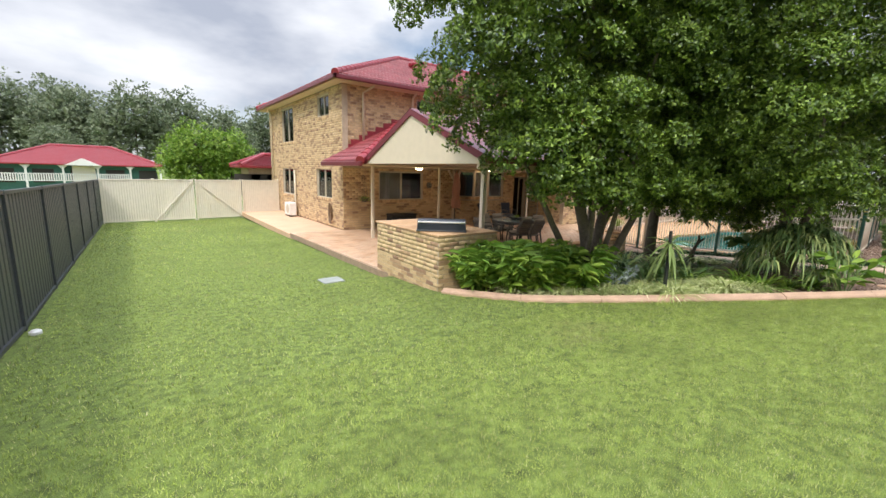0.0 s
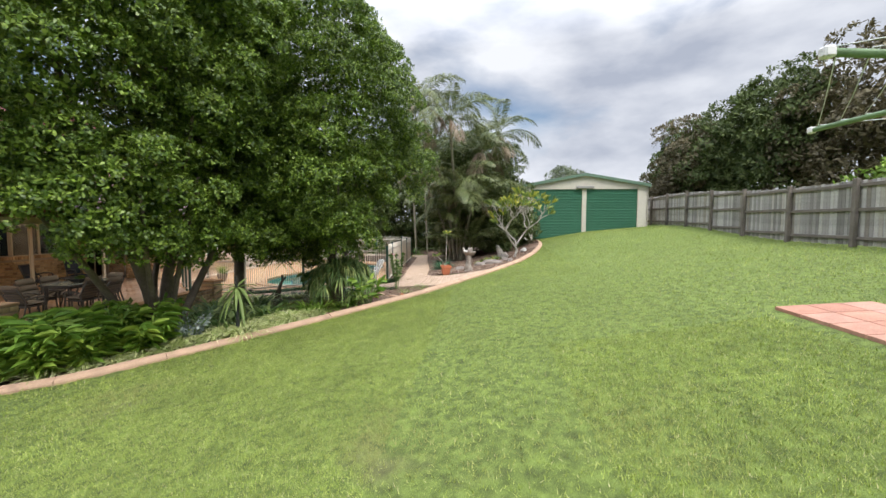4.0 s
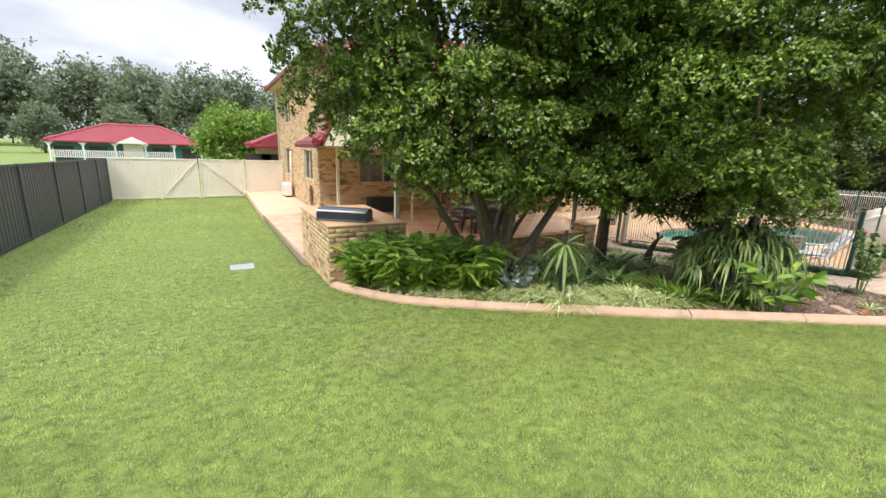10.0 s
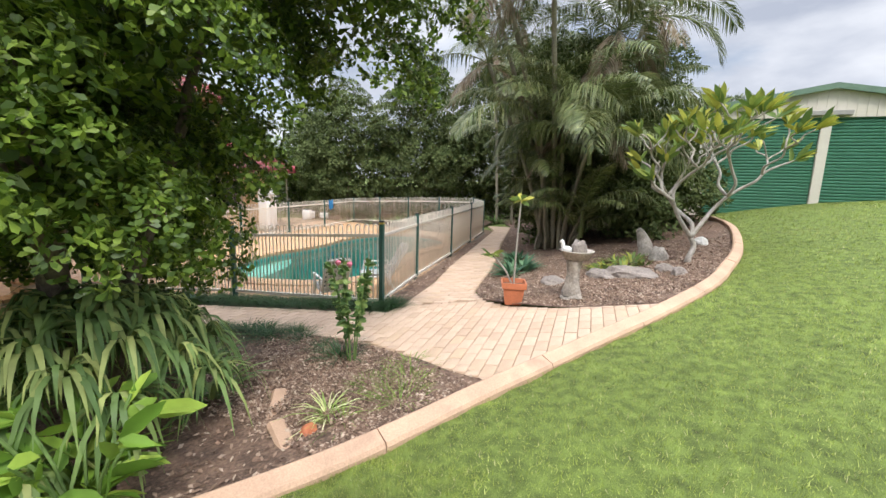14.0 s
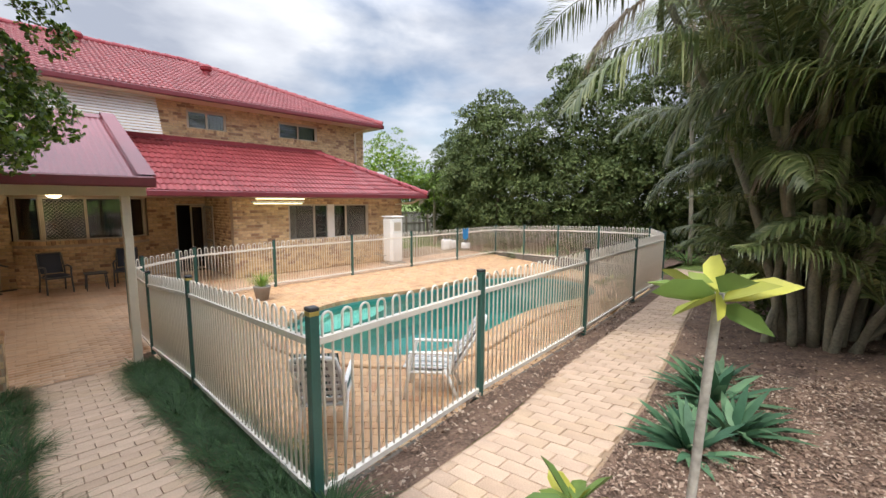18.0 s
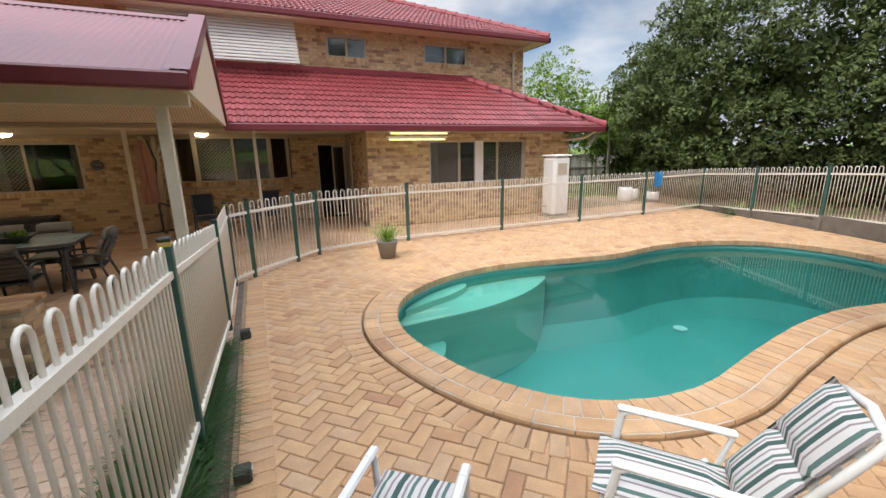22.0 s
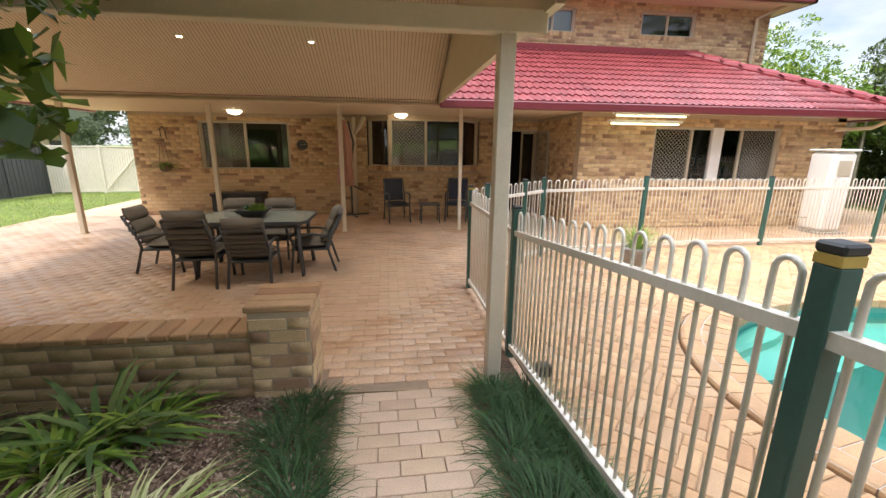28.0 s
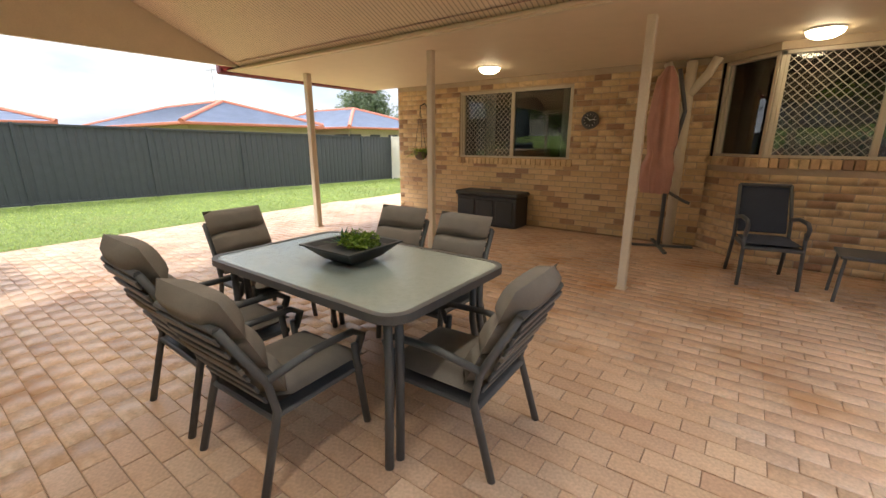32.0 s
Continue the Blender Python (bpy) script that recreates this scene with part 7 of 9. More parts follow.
# ---- hedge and background trees ----
tree(19.4, 0.4, "dense dark shrub among the cane palms", [([(19.4, 0.4, -0.2), (19.4, 0.4, 1.6)], 0.09, 0.04)], [(19.3, 0.2, 1.6, 1.2, 0.9, 1.7, 220), (18.6, -0.2, 3.4, 1.0, 0.9, 1.5, 160), (19.8, 0.3, 4.2, 1.1, 1.0, 1.5, 160)], 1.4, 0.1, 0.5, leaf_dark, bark_m, name="shrub", fill=0.5, lobe=0.42)
tree(20.3, -1.9, "dense dark shrub behind the frangipani", [([(20.3, -1.9, 0.2), (20.3, -1.9, 1.6)], 0.09, 0.04)], [(20.2, -1.9, 1.7, 1.5, 1.4, 1.5, 300), (18.6, -2.2, 1.2, 1.2, 1.2, 1.3, 220), (17.5, -2.0, 1.1, 0.8, 0.95, 0.95, 150), (18.3, -1.4, 1.9, 1.1, 1.0, 1.4, 200), (18.7, -2.9, 1.9, 0.9, 0.8, 1.6, 190), (19.4, -0.9, 1.5, 1.2, 1.1, 1.3, 200), (20.9, -2.3, 3.6, 1.0, 1.1, 2.2, 260), (21.5, -1.2, 3.2, 1.4, 1.2, 2.0, 200)], 1.4, 0.1, 0.5, leaf_dark, bark_m, name="shrub", fill=0.5, lobe=0.42)
for x, y, s, lab in ((28.8, 12.6, 1.0, "big dark round tree beyond the pool"), (29.6, 8.2, 1.15, "tall dense dark tree beyond the pool"), (29.2, 3.8, 1.05, "dense dark tree behind the pool fence"), (29.8, -0.4, 1.1, "dark tree at the garden's east end"), (31.5, 17.0, 0.85, "dark tree behind the side yard")):
    z = gz(x, y)
    tree(x, y, lab, [([(x, y, z - 0.1), (x, y, z + 1.5), (x + 0.2, y, z + 4 * s)], 0.2, 0.06), ([(x, y, z + 1.2), (x - 0.7, y - 0.6, z + 2.6)], 0.1, 0.04), ([(x, y, z + 1.3), (x + 0.5, y + 0.8, z + 3)], 0.1, 0.04)],
         [(x, y, z + 4.3 * s, 2.5 * s, 2.6 * s, 2.6 * s, 210), (x - 1.0, y + 1.2, z + 3.2 * s, 1.8, 1.9, 2.0 * s, 140), (x - 0.8, y - 1.4, z + 3.0 * s, 1.8, 1.8, 1.9 * s, 140), (x - 0.6, y, z + 6.2 * s, 1.5, 1.6, 1.4, 100), (x - 0.3, y + 0.3, z + 1.3, 1.9, 2.2, 1.3, 120)], 1.4, 0.15, 0.5, leaf_dark, bark_m, fill=0.5, lobe=0.6)
tree(26.4, 18.6, "leafy tree with yellow blossom beside the house", [([(26.4, 18.6, -1), (26.4, 18.6, 2)], 0.12, 0.05)], [(26.2, 18.4, 3.0, 2.3, 1.8, 2.0, 260), (27.9, 17.6, 2.2, 1.6, 1.5, 1.7, 150), (24.6, 18.6, 1.8, 1.2, 1.2, 1.6, 110)], 18, 0.13, 0.5, leaf_lime, bark_m, 0.22)
for x, y, s, mt, lab in ((10.0, -12.4, 0.5, leaf_lime, "low leafy hedge over the paling fence"), (6.5, -12.0, 0.5, leaf_lime, "low leafy hedge with red tips over the fence"), (3.0, -11.6, 0.55, leaf_lime, "low leafy hedge behind the covered frame"), (14.4, -13.2, 1.25, leaf_rust, "wispy brown-grey tree behind the fence"), (17.6, -12.6, 1.3, leaf_dark, "dark green tree behind the fence"), (20.2, -12.2, 1.2, leaf_dark, "green tree beside the shed"), (22.4, -11.9, 1.15, leaf_rust, "reddish shrub beside the shed"), (25.0, -12.8, 1.25, leaf_dark, "green tree behind the shed"), (31.5, -15.0, 1.0, leaf_rust, "tall thin brown-green tree beyond the shed"), (33.0, -7.5, 1.0, leaf_far, "low green tree line beyond the shed roof"), (-1.5, -14.5, 1.05, leaf_far, "spreading grey-green tree beyond the back fence"), (-6.5, -13.5, 0.9, leaf_far, "grey-green tree beyond the back fence")):
    z = 1.2
    tree(x, y, lab, [([(x, y, z - 0.3), (x, y, z + 3 * s)], 0.12, 0.04)], [(x, y, z + 2.9 * s, 2.3 * max(s, 0.75), 1.6, 2.3 * s, int(420 * s + 120)), (x + 1.3, y + 0.4, z + 2.2 * s, 1.5, 1.2, 1.7 * s, 180), (x - 1.3, y + 0.3, z + 2.4 * s, 1.5, 1.2, 1.8 * s, 180)], 1.3, 0.17, 0.5, mt, bark_m, fill=0.5, lobe=0.55)
far_spots = [(-78, 149, 30), (-62, 168, 32), (-48, 158, 27), (-31, 173, 28), (-14, 163, 26), (0, 149, 25), (12, 168, 28), (-97, 145, 30), (-118, 132, 29), (22, 144, 21), (3.9, 41, 6.4), (6.6, 42, 6.2), (-58, 202, 36), (-22, 206, 33), (-106, 178, 35), (38, 158, 25), (62, 144, 25), (-84, 66, 9), (-73, 72, 9.5), (-64, 80, 9), (-54, 84, 10), (-44, 90, 9), (-34, 94, 10), (-23, 98, 9), (-11, 96, 9.5)]
for i, (x, y, h) in enumerate(far_spots):
    z = gz(x, y)
    near = h < 9
    tree(x, y, "yellow-green garden tree behind the gate" if near else "hazy gum tree in the far tree line", [([(x, y, z - 0.3), (x + 0.3, y, z + h * 0.45), (x, y, z + h * 0.75)], 0.25, 0.08)],
         [(x, y, z + h * 0.66, h * 0.3, h * 0.3, h * 0.30, 240), (x + h * 0.2, y, z + h * 0.5, h * 0.22, h * 0.2, h * 0.2, 130), (x - h * 0.22, y, z + h * 0.45, h * 0.22, h * 0.2, h * 0.24, 130), (x, y, z + h * 0.25, h * 0.32, h * 0.25, h * 0.22, 120)], 8, h * 0.038, 0.55, leaf_lime if near else leaf_far, bark_m, h * 0.04, 0.5)


# ---- lawn grass ----
def lawn_blades(n, zone, ln, width, seed):
    """Single mown blades over a zone of the lawn."""
    rng = np.random.default_rng(seed)
    x, y = rng.uniform(zone[0], zone[1], n), rng.uniform(zone[2], zone[3], n)
    ok = ~inside(BED, x, y) & ~((x > 3.95) & (y > 5.9)) & ~((x > 3.1) & (x < 4.95) & (y > -5.3) & (y < -4.3)) & (x > -1.45)
    x, y = x[ok], y[ok]
    z = ground_z(x, y)
    m = len(x)
    az, el = rng.uniform(0, 6.283, m), rng.uniform(0.2, 1.25, m)
    L = ln * rng.uniform(0.4, 1.25, m) ** 1.4
    d = np.stack([np.cos(az) * np.cos(el), np.sin(az) * np.cos(el), np.sin(el)], -1) * L[:, None]
    s = np.stack([-np.sin(az), np.cos(az), 0 * az], -1) * width / 2
    b = np.stack([x, y, z - 0.004], -1)
    return np.stack([b + s, b - s, b + d], 1)


GRASS_ZONES = [(430000, (-0.6, 9.6, -0.5, 2.4), 0.03, 0.0036), (90000, (-1.4, 9.5, 2.4, 3.8), 0.034, 0.006), (110000, (0.0, 4.6, -4.2, -1.9), 0.03, 0.0042), (60000, (-1.4, 9.5, -3.6, -0.5), 0.034, 0.007), (130000, (9.5, 16, -3.6, 1.0), 0.032, 0.0045), (80000, (-1.4, 20, -9.2, -3.6), 0.042, 0.011), (9000, (16, 20, -3.6, -2.0), 0.042, 0.010), (90000, (-1.4, 5, 3.8, 14), 0.04, 0.010), (26000, (-1.4, 4.2, 14, 22.5), 0.045, 0.02)]
gr = np.concatenate([lawn_blades(n, zone, ln, w, i) for i, (n, zone, ln, w) in enumerate(GRASS_ZONES)])
tagged(new("lawn_grass", bulk("lawn_grass", gr, [(0, 1, 2)], grass_m)), "short mown green grass of the back lawn", "grass", kind="stuff")


def chips(n, poly, size, seed):
    rng = np.random.default_rng(seed)
    x0, x1, y0, y1 = min(p[0] for p in poly), min(22, max(p[0] for p in poly)), min(p[1] for p in poly), max(p[1] for p in poly)
    x, y = rng.uniform(x0, x1, n), rng.uniform(y0, y1, n)
    ok = inside(poly, x, y) & ~inside(grown(DECK, 0.02), x, y)
    x, y = x[ok], y[ok]
    z = np.array([bed_z(float(a), float(b)) for a, b in zip(x, y)]) + 0.006
    m = len(x)
    az = rng.uniform(0, 6.283, m)
    L = size * rng.uniform(0.4, 1.4, m)
    a = np.stack([np.cos(az) * L, np.sin(az) * L, rng.uniform(-0.4, 0.4, m) * L], -1)
    b = np.stack([-np.sin(az) * L * 0.45, np.cos(az) * L * 0.45, rng.uniform(-0.3, 0.3, m) * L], -1)
    c = np.stack([x, y, z + L * 0.2], -1)
    t = np.array([0, 0, 1.0]) * (L * 0.35)[:, None]
    return np.stack([c + a, c + b + t, c - a, c - b, c + t * 1.3], 1)


CH_F = [(0, 1, 4), (1, 2, 4), (2, 3, 4), (3, 0, 4)]
NEAR_BED = [(12.6, -1.72), (12.58, -0.7), (12.7, -0.02), (13.0, 0.38), (13.5, 0.62), (15.2, 0.76), (16.4, 0.9), (16.4, -3.3), (15.02, -3.0), (14.05, -2.6), (13.3, -2.26)]
ch = np.concatenate([chips(20000, MAIN_BED, 0.02, 1), chips(14000, EAST_BED, 0.02, 2), chips(44000, NEAR_BED, 0.015, 4), chips(26000, [(9.5, 0.5), (10.5, -0.2), (11.3, 1.2), (11.45, 2.4), (10.0, 2.4)], 0.013, 5), chips(9000, [(10.0, 5.2), (11.4, 5.2), (11.4, 6.45), (10.0, 6.45)], 0.014, 6), chips(4000, [(12.72, 1.5), (14.2, 1.56), (19.3, 2.12), (19.3, 2.5), (12.95, 2.28)], 0.02, 3)])
tagged(new("mulch_chips", bulk("mulch_chips", ch, CH_F, chip_m)), "loose brown bark chips over the beds", "mulch", kind="stuff")

# ---- patio furniture ----
dgrey_m = mat("charcoal_powdercoat", (0.085, 0.09, 0.094), 0.45, vary=0.08, bump=0.04)
cush_m = mat("grey_cushion", (0.20, 0.18, 0.155), 0.9, vary=0.12, scale=8, fine=220, bump=0.3)
blue_m = mat("navy_sling", (0.035, 0.045, 0.07), 0.8, vary=0.1, fine=200, bump=0.3)
tglass_m = mat("frosted_table_glass", (0.42, 0.50, 0.48), 0.1, metal=0.3, vary=0.06, scale=30, fine=110, bump=0.2, spec=0.9)
terra_m = mat("terracotta", (0.50, 0.17, 0.08), 0.8, vary=0.15, scale=6)
stone_m = mat("weathered_stone", (0.38, 0.34, 0.29), 0.9, vary=0.3, scale=5, fine=40, bump=0.7, stain=((0.16, 0.14, 0.12), 6, 0.55))
rock_m = mat("grey_rock", (0.27, 0.23, 0.20), 0.9, vary=0.3, scale=4, fine=40, bump=0.8)


def puff(mesh, x0, y0, z0, x1, y1, z1, m=None, nx=6, ny=6, r=0.5, tuft=0.0):
    """A stuffed cushion: a grid that swells in the middle and rounds off at the rim."""
    v, f = [], []
    for s in (1, -1):
        for j in range(ny + 1):
            for i in range(nx + 1):
                u, w = 2 * i / nx - 1, 2 * j / ny - 1
                e = max(0.0, (1 - abs(u) ** 4) * (1 - abs(w) ** 4)) ** r
                if tuft:
                    e *= 1 - tuft * (math.cos(3 * math.pi * w) > 0.7)
                zc, zh = (z0 + z1) / 2, (z1 - z0) / 2
                v.append((x0 + (x1 - x0) * (u * 0.5 + 0.5), y0 + (y1 - y0) * (w * 0.5 + 0.5), zc + s * zh * e))
    k = (nx + 1) * (ny + 1)
    for j in range(ny):
        for i in range(nx):
            a = j * (nx + 1) + i
            f.append((a, a + 1, a + nx + 2, a + nx + 1))
            f.append((k + a, k + a + nx + 1, k + a + nx + 2, k + a + 1))
    if m is not None:
        v = [m @ Vector(p) for p in v]
    return mesh.add(v, f)


def patio_chair(name, label, group, frame_mat, cushion, slats=True):
    """High-back armchair facing -y at the origin."""
    root = thing(name, (0, 0, 0), label, "chair", group)
    w = 0.235
    for sx in (-1, 1):
        x = sx * w
        part("front_leg", Mesh().tube([(x * 1.03, -0.24, 0), (x, -0.2, 0.42), (x, -0.19, 0.56)], 0.018, 8), frame_mat, root, smooth=True)
        part("back_leg", Mesh().tube([(x * 1.04, 0.34, 0), (x, 0.24, 0.42), (x, 0.27, 0.6), (x * 0.95, 0.42, 0.94)], 0.018, 8), frame_mat, root, smooth=True)
        part("armrest", Mesh().tube([(x, -0.2, 0.5), (x, -0.24, 0.6), (x, -0.18, 0.645), (x, 0.05, 0.65), (x, 0.27, 0.61)], 0.02, 8), frame_mat, root, smooth=True)
    part("seat_frame", Mesh().box(-w, -0.24, 0.37, w, 0.26, 0.4, 0.008), frame_mat, root)
    part("front_rail", Mesh().tube([(-w, -0.22, 0.38), (w, -0.22, 0.38)], 0.016, 8), frame_mat, root)
    part("back_rail", Mesh().tube([(-w * 0.95, 0.42, 0.94), (w * 0.95, 0.42, 0.94)], 0.018, 8), frame_mat, root)
    part("stretcher", Mesh().tube([(-w, 0.25, 0.38), (w, 0.25, 0.38)], 0.015, 8), frame_mat, root)
    lean = Matrix.Translation((0, 0.25, 0.44)) @ Matrix.Rotation(radians(-21), 4, "X")
    if slats:
        for k in range(6):
            part("back_slat", Mesh().box(-w * 0.94, -0.006, 0.04 + k * 0.083, w * 0.94, 0.008, 0.085 + k * 0.083, 0.004, lean), frame_mat, root)
        turn = lean @ Matrix.Rotation(radians(90), 4, "X")
        part("seat_cushion", puff(Mesh(), -w * 0.97, -0.25, 0.395, w * 0.97, 0.24, 0.53), cushion, root, "grey padded seat cushion", smooth=True)
        for a, b in ((0.03, 0.23), (0.22, 0.43), (0.42, 0.64)):
            part("back_cushion", puff(Mesh(), -w * 0.99, a, 0.005, w * 0.99, b, 0.155, turn), cushion, root, "grey padded back cushion", smooth=True)
        part("cushion_strap", Mesh().box(-w * 0.98, -0.005, 0.27, w * 0.98, 0.014, 0.3, 0.003, lean), cushion, root)
    else:
        part("sling_back", Mesh().box(-w * 0.9, -0.012, 0.02, w * 0.9, 0.006, 0.52, 0.005, lean), cushion, root, "dark navy sling back")
        part("seat_pad", puff(Mesh(), -w * 0.95, -0.24, 0.4, w * 0.95, 0.22, 0.46), cushion, root, "navy seat pad", smooth=True)
    return root


chair = patio_chair("patio_chair", "charcoal metal patio armchair with grey padded cushions", "chairs round the table", dgrey_m, cush_m)
SHORT = Matrix.Diagonal((1, 1, 0.9, 1))
chair.matrix_basis = pose(9.63, 9.19, FLOOR, 0, 0, 179) @ SHORT
for x, y, a in ((10.23, 9.19, 182), (10.83, 9.7, -88), (8.92, 9.86, 91), (9.6, 10.36, 3), (10.18, 10.36, -2)):
    copy_thing(chair, pose(x, y, FLOOR, 0, 0, a) @ SHORT)
bchair = patio_chair("sling_chair", "dark metal armchair with navy sling seat by the brick wall", "navy chairs", dgrey_m, blue_m, False)
bchair.matrix_basis = pose(12.12, 13.35, FLOOR, 0, 0, 12)
copy_thing(bchair, pose(13.5, 13.4, FLOOR, 0, 0, -14))
st = thing("side_table", (12.85, 13.2, FLOOR), "small low dark side table between the navy chairs", "side table")
part("tabletop", Mesh().box(12.62, 13.0, FLOOR + 0.4, 13.08, 13.42, FLOOR + 0.43, 0.008), dgrey_m, st)
for dx in (-0.19, 0.19):
    for dy in (-0.17, 0.17):
        part("leg", Mesh().tube([(12.85 + dx * 1.1, 13.21 + dy * 1.1, FLOOR), (12.85 + dx, 13.21 + dy, FLOOR + 0.41)], 0.014, 8), dgrey_m, st)


def table():
    cx, cy, hx, hy, z = 10.12, 9.7, 0.75, 0.47, FLOOR + 0.735
    root = thing("dining_table", (cx, cy, FLOOR), "charcoal framed outdoor table with frosted grey-green glass top", "table")
    def outline(hx, hy, r):
        pts = []
        for sx, sy, a0 in ((1, 1, 0), (-1, 1, 90), (-1, -1, 180), (1, -1, 270)):
            for k in range(7):
                a = radians(a0 + 15 * k)
                pts.append((cx + sx * (hx - r) + r * math.cos(a), cy + sy * (hy - r) + r * math.sin(a)))
        return pts
    part("glass_top", Mesh().prism(outline(hx - 0.025, hy - 0.025, 0.1), z - 0.012, z), tglass_m, root, "rippled frosted glass")
    o, i = outline(hx, hy, 0.12), outline(hx - 0.03, hy - 0.03, 0.1)
    part("rim", ring_mesh(i[::-1], o[::-1], z - 0.035, z + 0.003), dgrey_m, root)
    for sx in (-1, 1):
        for sy in (-1, 1):
            for d in (0.0, 0.07):
                part("leg", Mesh().tube([(cx + sx * (hx - 0.09), cy + sy * (hy - 0.04 - d), FLOOR), (cx + sx * (hx - 0.13), cy + sy * (hy - 0.1 - d), z - 0.3), (cx + sx * (hx - 0.13), cy + sy * (hy - 0.1 - d), z - 0.03)], 0.02, 8), dgrey_m, root, smooth=True)
    for sy in (-1, 1):
        part("apron_rail", Mesh().box(cx - hx + 0.12, cy + sy * (hy - 0.12) - 0.015, z - 0.1, cx + hx - 0.12, cy + sy * (hy - 0.12) + 0.015, z - 0.06, 0.005), dgrey_m, root)
    for sx in (-1, 1):
        part("apron_rail", Mesh().box(cx + sx * (hx - 0.13) - 0.015, cy - hy + 0.12, z - 0.1, cx + sx * (hx - 0.13) + 0.015, cy + hy - 0.12, z - 0.06, 0.005), dgrey_m, root)
    for k, x in enumerate(np.linspace(cx - 0.5, cx + 0.5, 3)):
        part("cross_bar", Mesh().box(x - 0.012, cy - hy + 0.12, z - 0.05, x + 0.012, cy + hy - 0.12, z - 0.035, 0.003), dgrey_m, root)
    bowl = thing("planter_bowl", (cx - 0.02, cy + 0.02, z), "black flared square bowl planted with moss and succulents", "planter")
    m, s = Mesh(), [(0.09, 0.0), (0.11, 0.01), (0.19, 0.085), (0.205, 0.09), (0.205, 0.098), (0.185, 0.098), (0.16, 0.075)]
    v = [(cx - 0.02 + r * a, cy + 0.02 + r * b, z + 0.003 + h) for r, h in s for a, b in ((-1, -1), (1, -1), (1, 1), (-1, 1))]
    f = [(4 * k + i, 4 * k + (i + 1) % 4, 4 * k + 4 + (i + 1) % 4, 4 * k + 4 + i) for k in range(len(s) - 1) for i in range(4)] + [(3, 2, 1, 0), tuple(4 * (len(s) - 1) + i for i in range(4))]
    part("bowl", m.add(v, f), black_m, bowl)
    arr = clumps([(cx + 0.03, cy + 0.03, z + 0.1, 0.1, 0.1, 0.06, 60)], 14, 0.022, 0.3, 0.012, 0.5)
    crown(bowl, arr, leaf_lime, "moss_cushion", "bright green moss mound")
    arr = blades(26, 0.1, 0.02, 0.3, (0.4, 1.4), 0.03) + np.array([cx - 0.1, cy + 0.02, z + 0.085])
    ob = new("succulent", bulk("succulent", arr, blade_faces(), leaf_aloe, ORG[bowl.name]))
    ob.parent = bowl


table()


def deck_box():
    x0, x1, y0, y1, z = 7.78, 8.98, 14.12, 14.6, FLOOR
    root = thing("storage_box", (8.4, 14.35, z), "black panelled plastic storage box against the brick wall", "storage box")
    part("body", Mesh().box(x0 + 0.03, y0 + 0.03, z, x1 - 0.03, y1 - 0.01, z + 0.5, 0.015), black_m, root)
    part("lid", Mesh().box(x0, y0, z + 0.5, x1, y1, z + 0.57, 0.02), black_m, root)
    for k in range(3):
        a = x0 + 0.08 + k * 0.36
        part("panel", Mesh().box(a, y0 + 0.012, z + 0.06, a + 0.31, y0 + 0.035, z + 0.44, 0.012), black_m, root)
    part("handle", Mesh().box(8.25, y0 - 0.012, z + 0.5, 8.51, y0 + 0.01, z + 0.53, 0.006), black_m, root)


deck_box()


def umbrella():
    x, y, z = 11.02, 14.3, FLOOR
    root = thing("folded_umbrella", (x, y, z), "folded dusty pink cantilever umbrella on a dark stand", "umbrella")
    for a in (20, 110, 200, 290):
        part("foot_bar", Mesh().box(0, -0.025, 0, 0.42, 0.025, 0.03, 0.006, Matrix.Translation((x, y, z)) @ Matrix.Rotation(radians(a), 4, "Z")), dgrey_m, root)
    part("mast", Mesh().tube([(x, y, z), (x, y, z + 1.15), (x + 0.1, y - 0.02, z + 1.75), (x - 0.02, y, z + 2.25)], 0.025, 10), dgrey_m, root, smooth=True)
    part("crank", Mesh().tube([(x + 0.02, y, z + 0.75), (x + 0.22, y - 0.05, z + 0.65), (x + 0.3, y - 0.05, z + 0.62)], 0.02, 8), dgrey_m, root)
    m, n, prof = Mesh(), 28, [(0.03, 2.26), (0.09, 2.12), (0.12, 1.9), (0.15, 1.6), (0.14, 1.36), (0.115, 1.25), (0.12, 1.2), (0.16, 1.05), (0.165, 0.88), (0.14, 0.75)]
    v = []
    for r, h in prof:
        for k in range(n):
            a = 2 * math.pi * k / n
            rr = r * (1 + 0.28 * math.cos(8 * a + h * 2)) * (1 + 0.12 * math.sin(3 * a + h * 5))
            v.append((x - 0.1 + rr * math.cos(a), y - 0.2 + rr * math.sin(a), z + h))
    f = [(i * n + k, (i + 1) * n + k, (i + 1) * n + (k + 1) % n, i * n + (k + 1) % n) for i in range(len(prof) - 1) for k in range(n)]
    part("canopy", m.add(v, f), mat("dusty_pink_cloth", (0.50, 0.27, 0.21), 0.9, vary=0.1, fine=150, bump=0.2), root, "gathered dusty pink cloth", smooth=True)


umbrella()


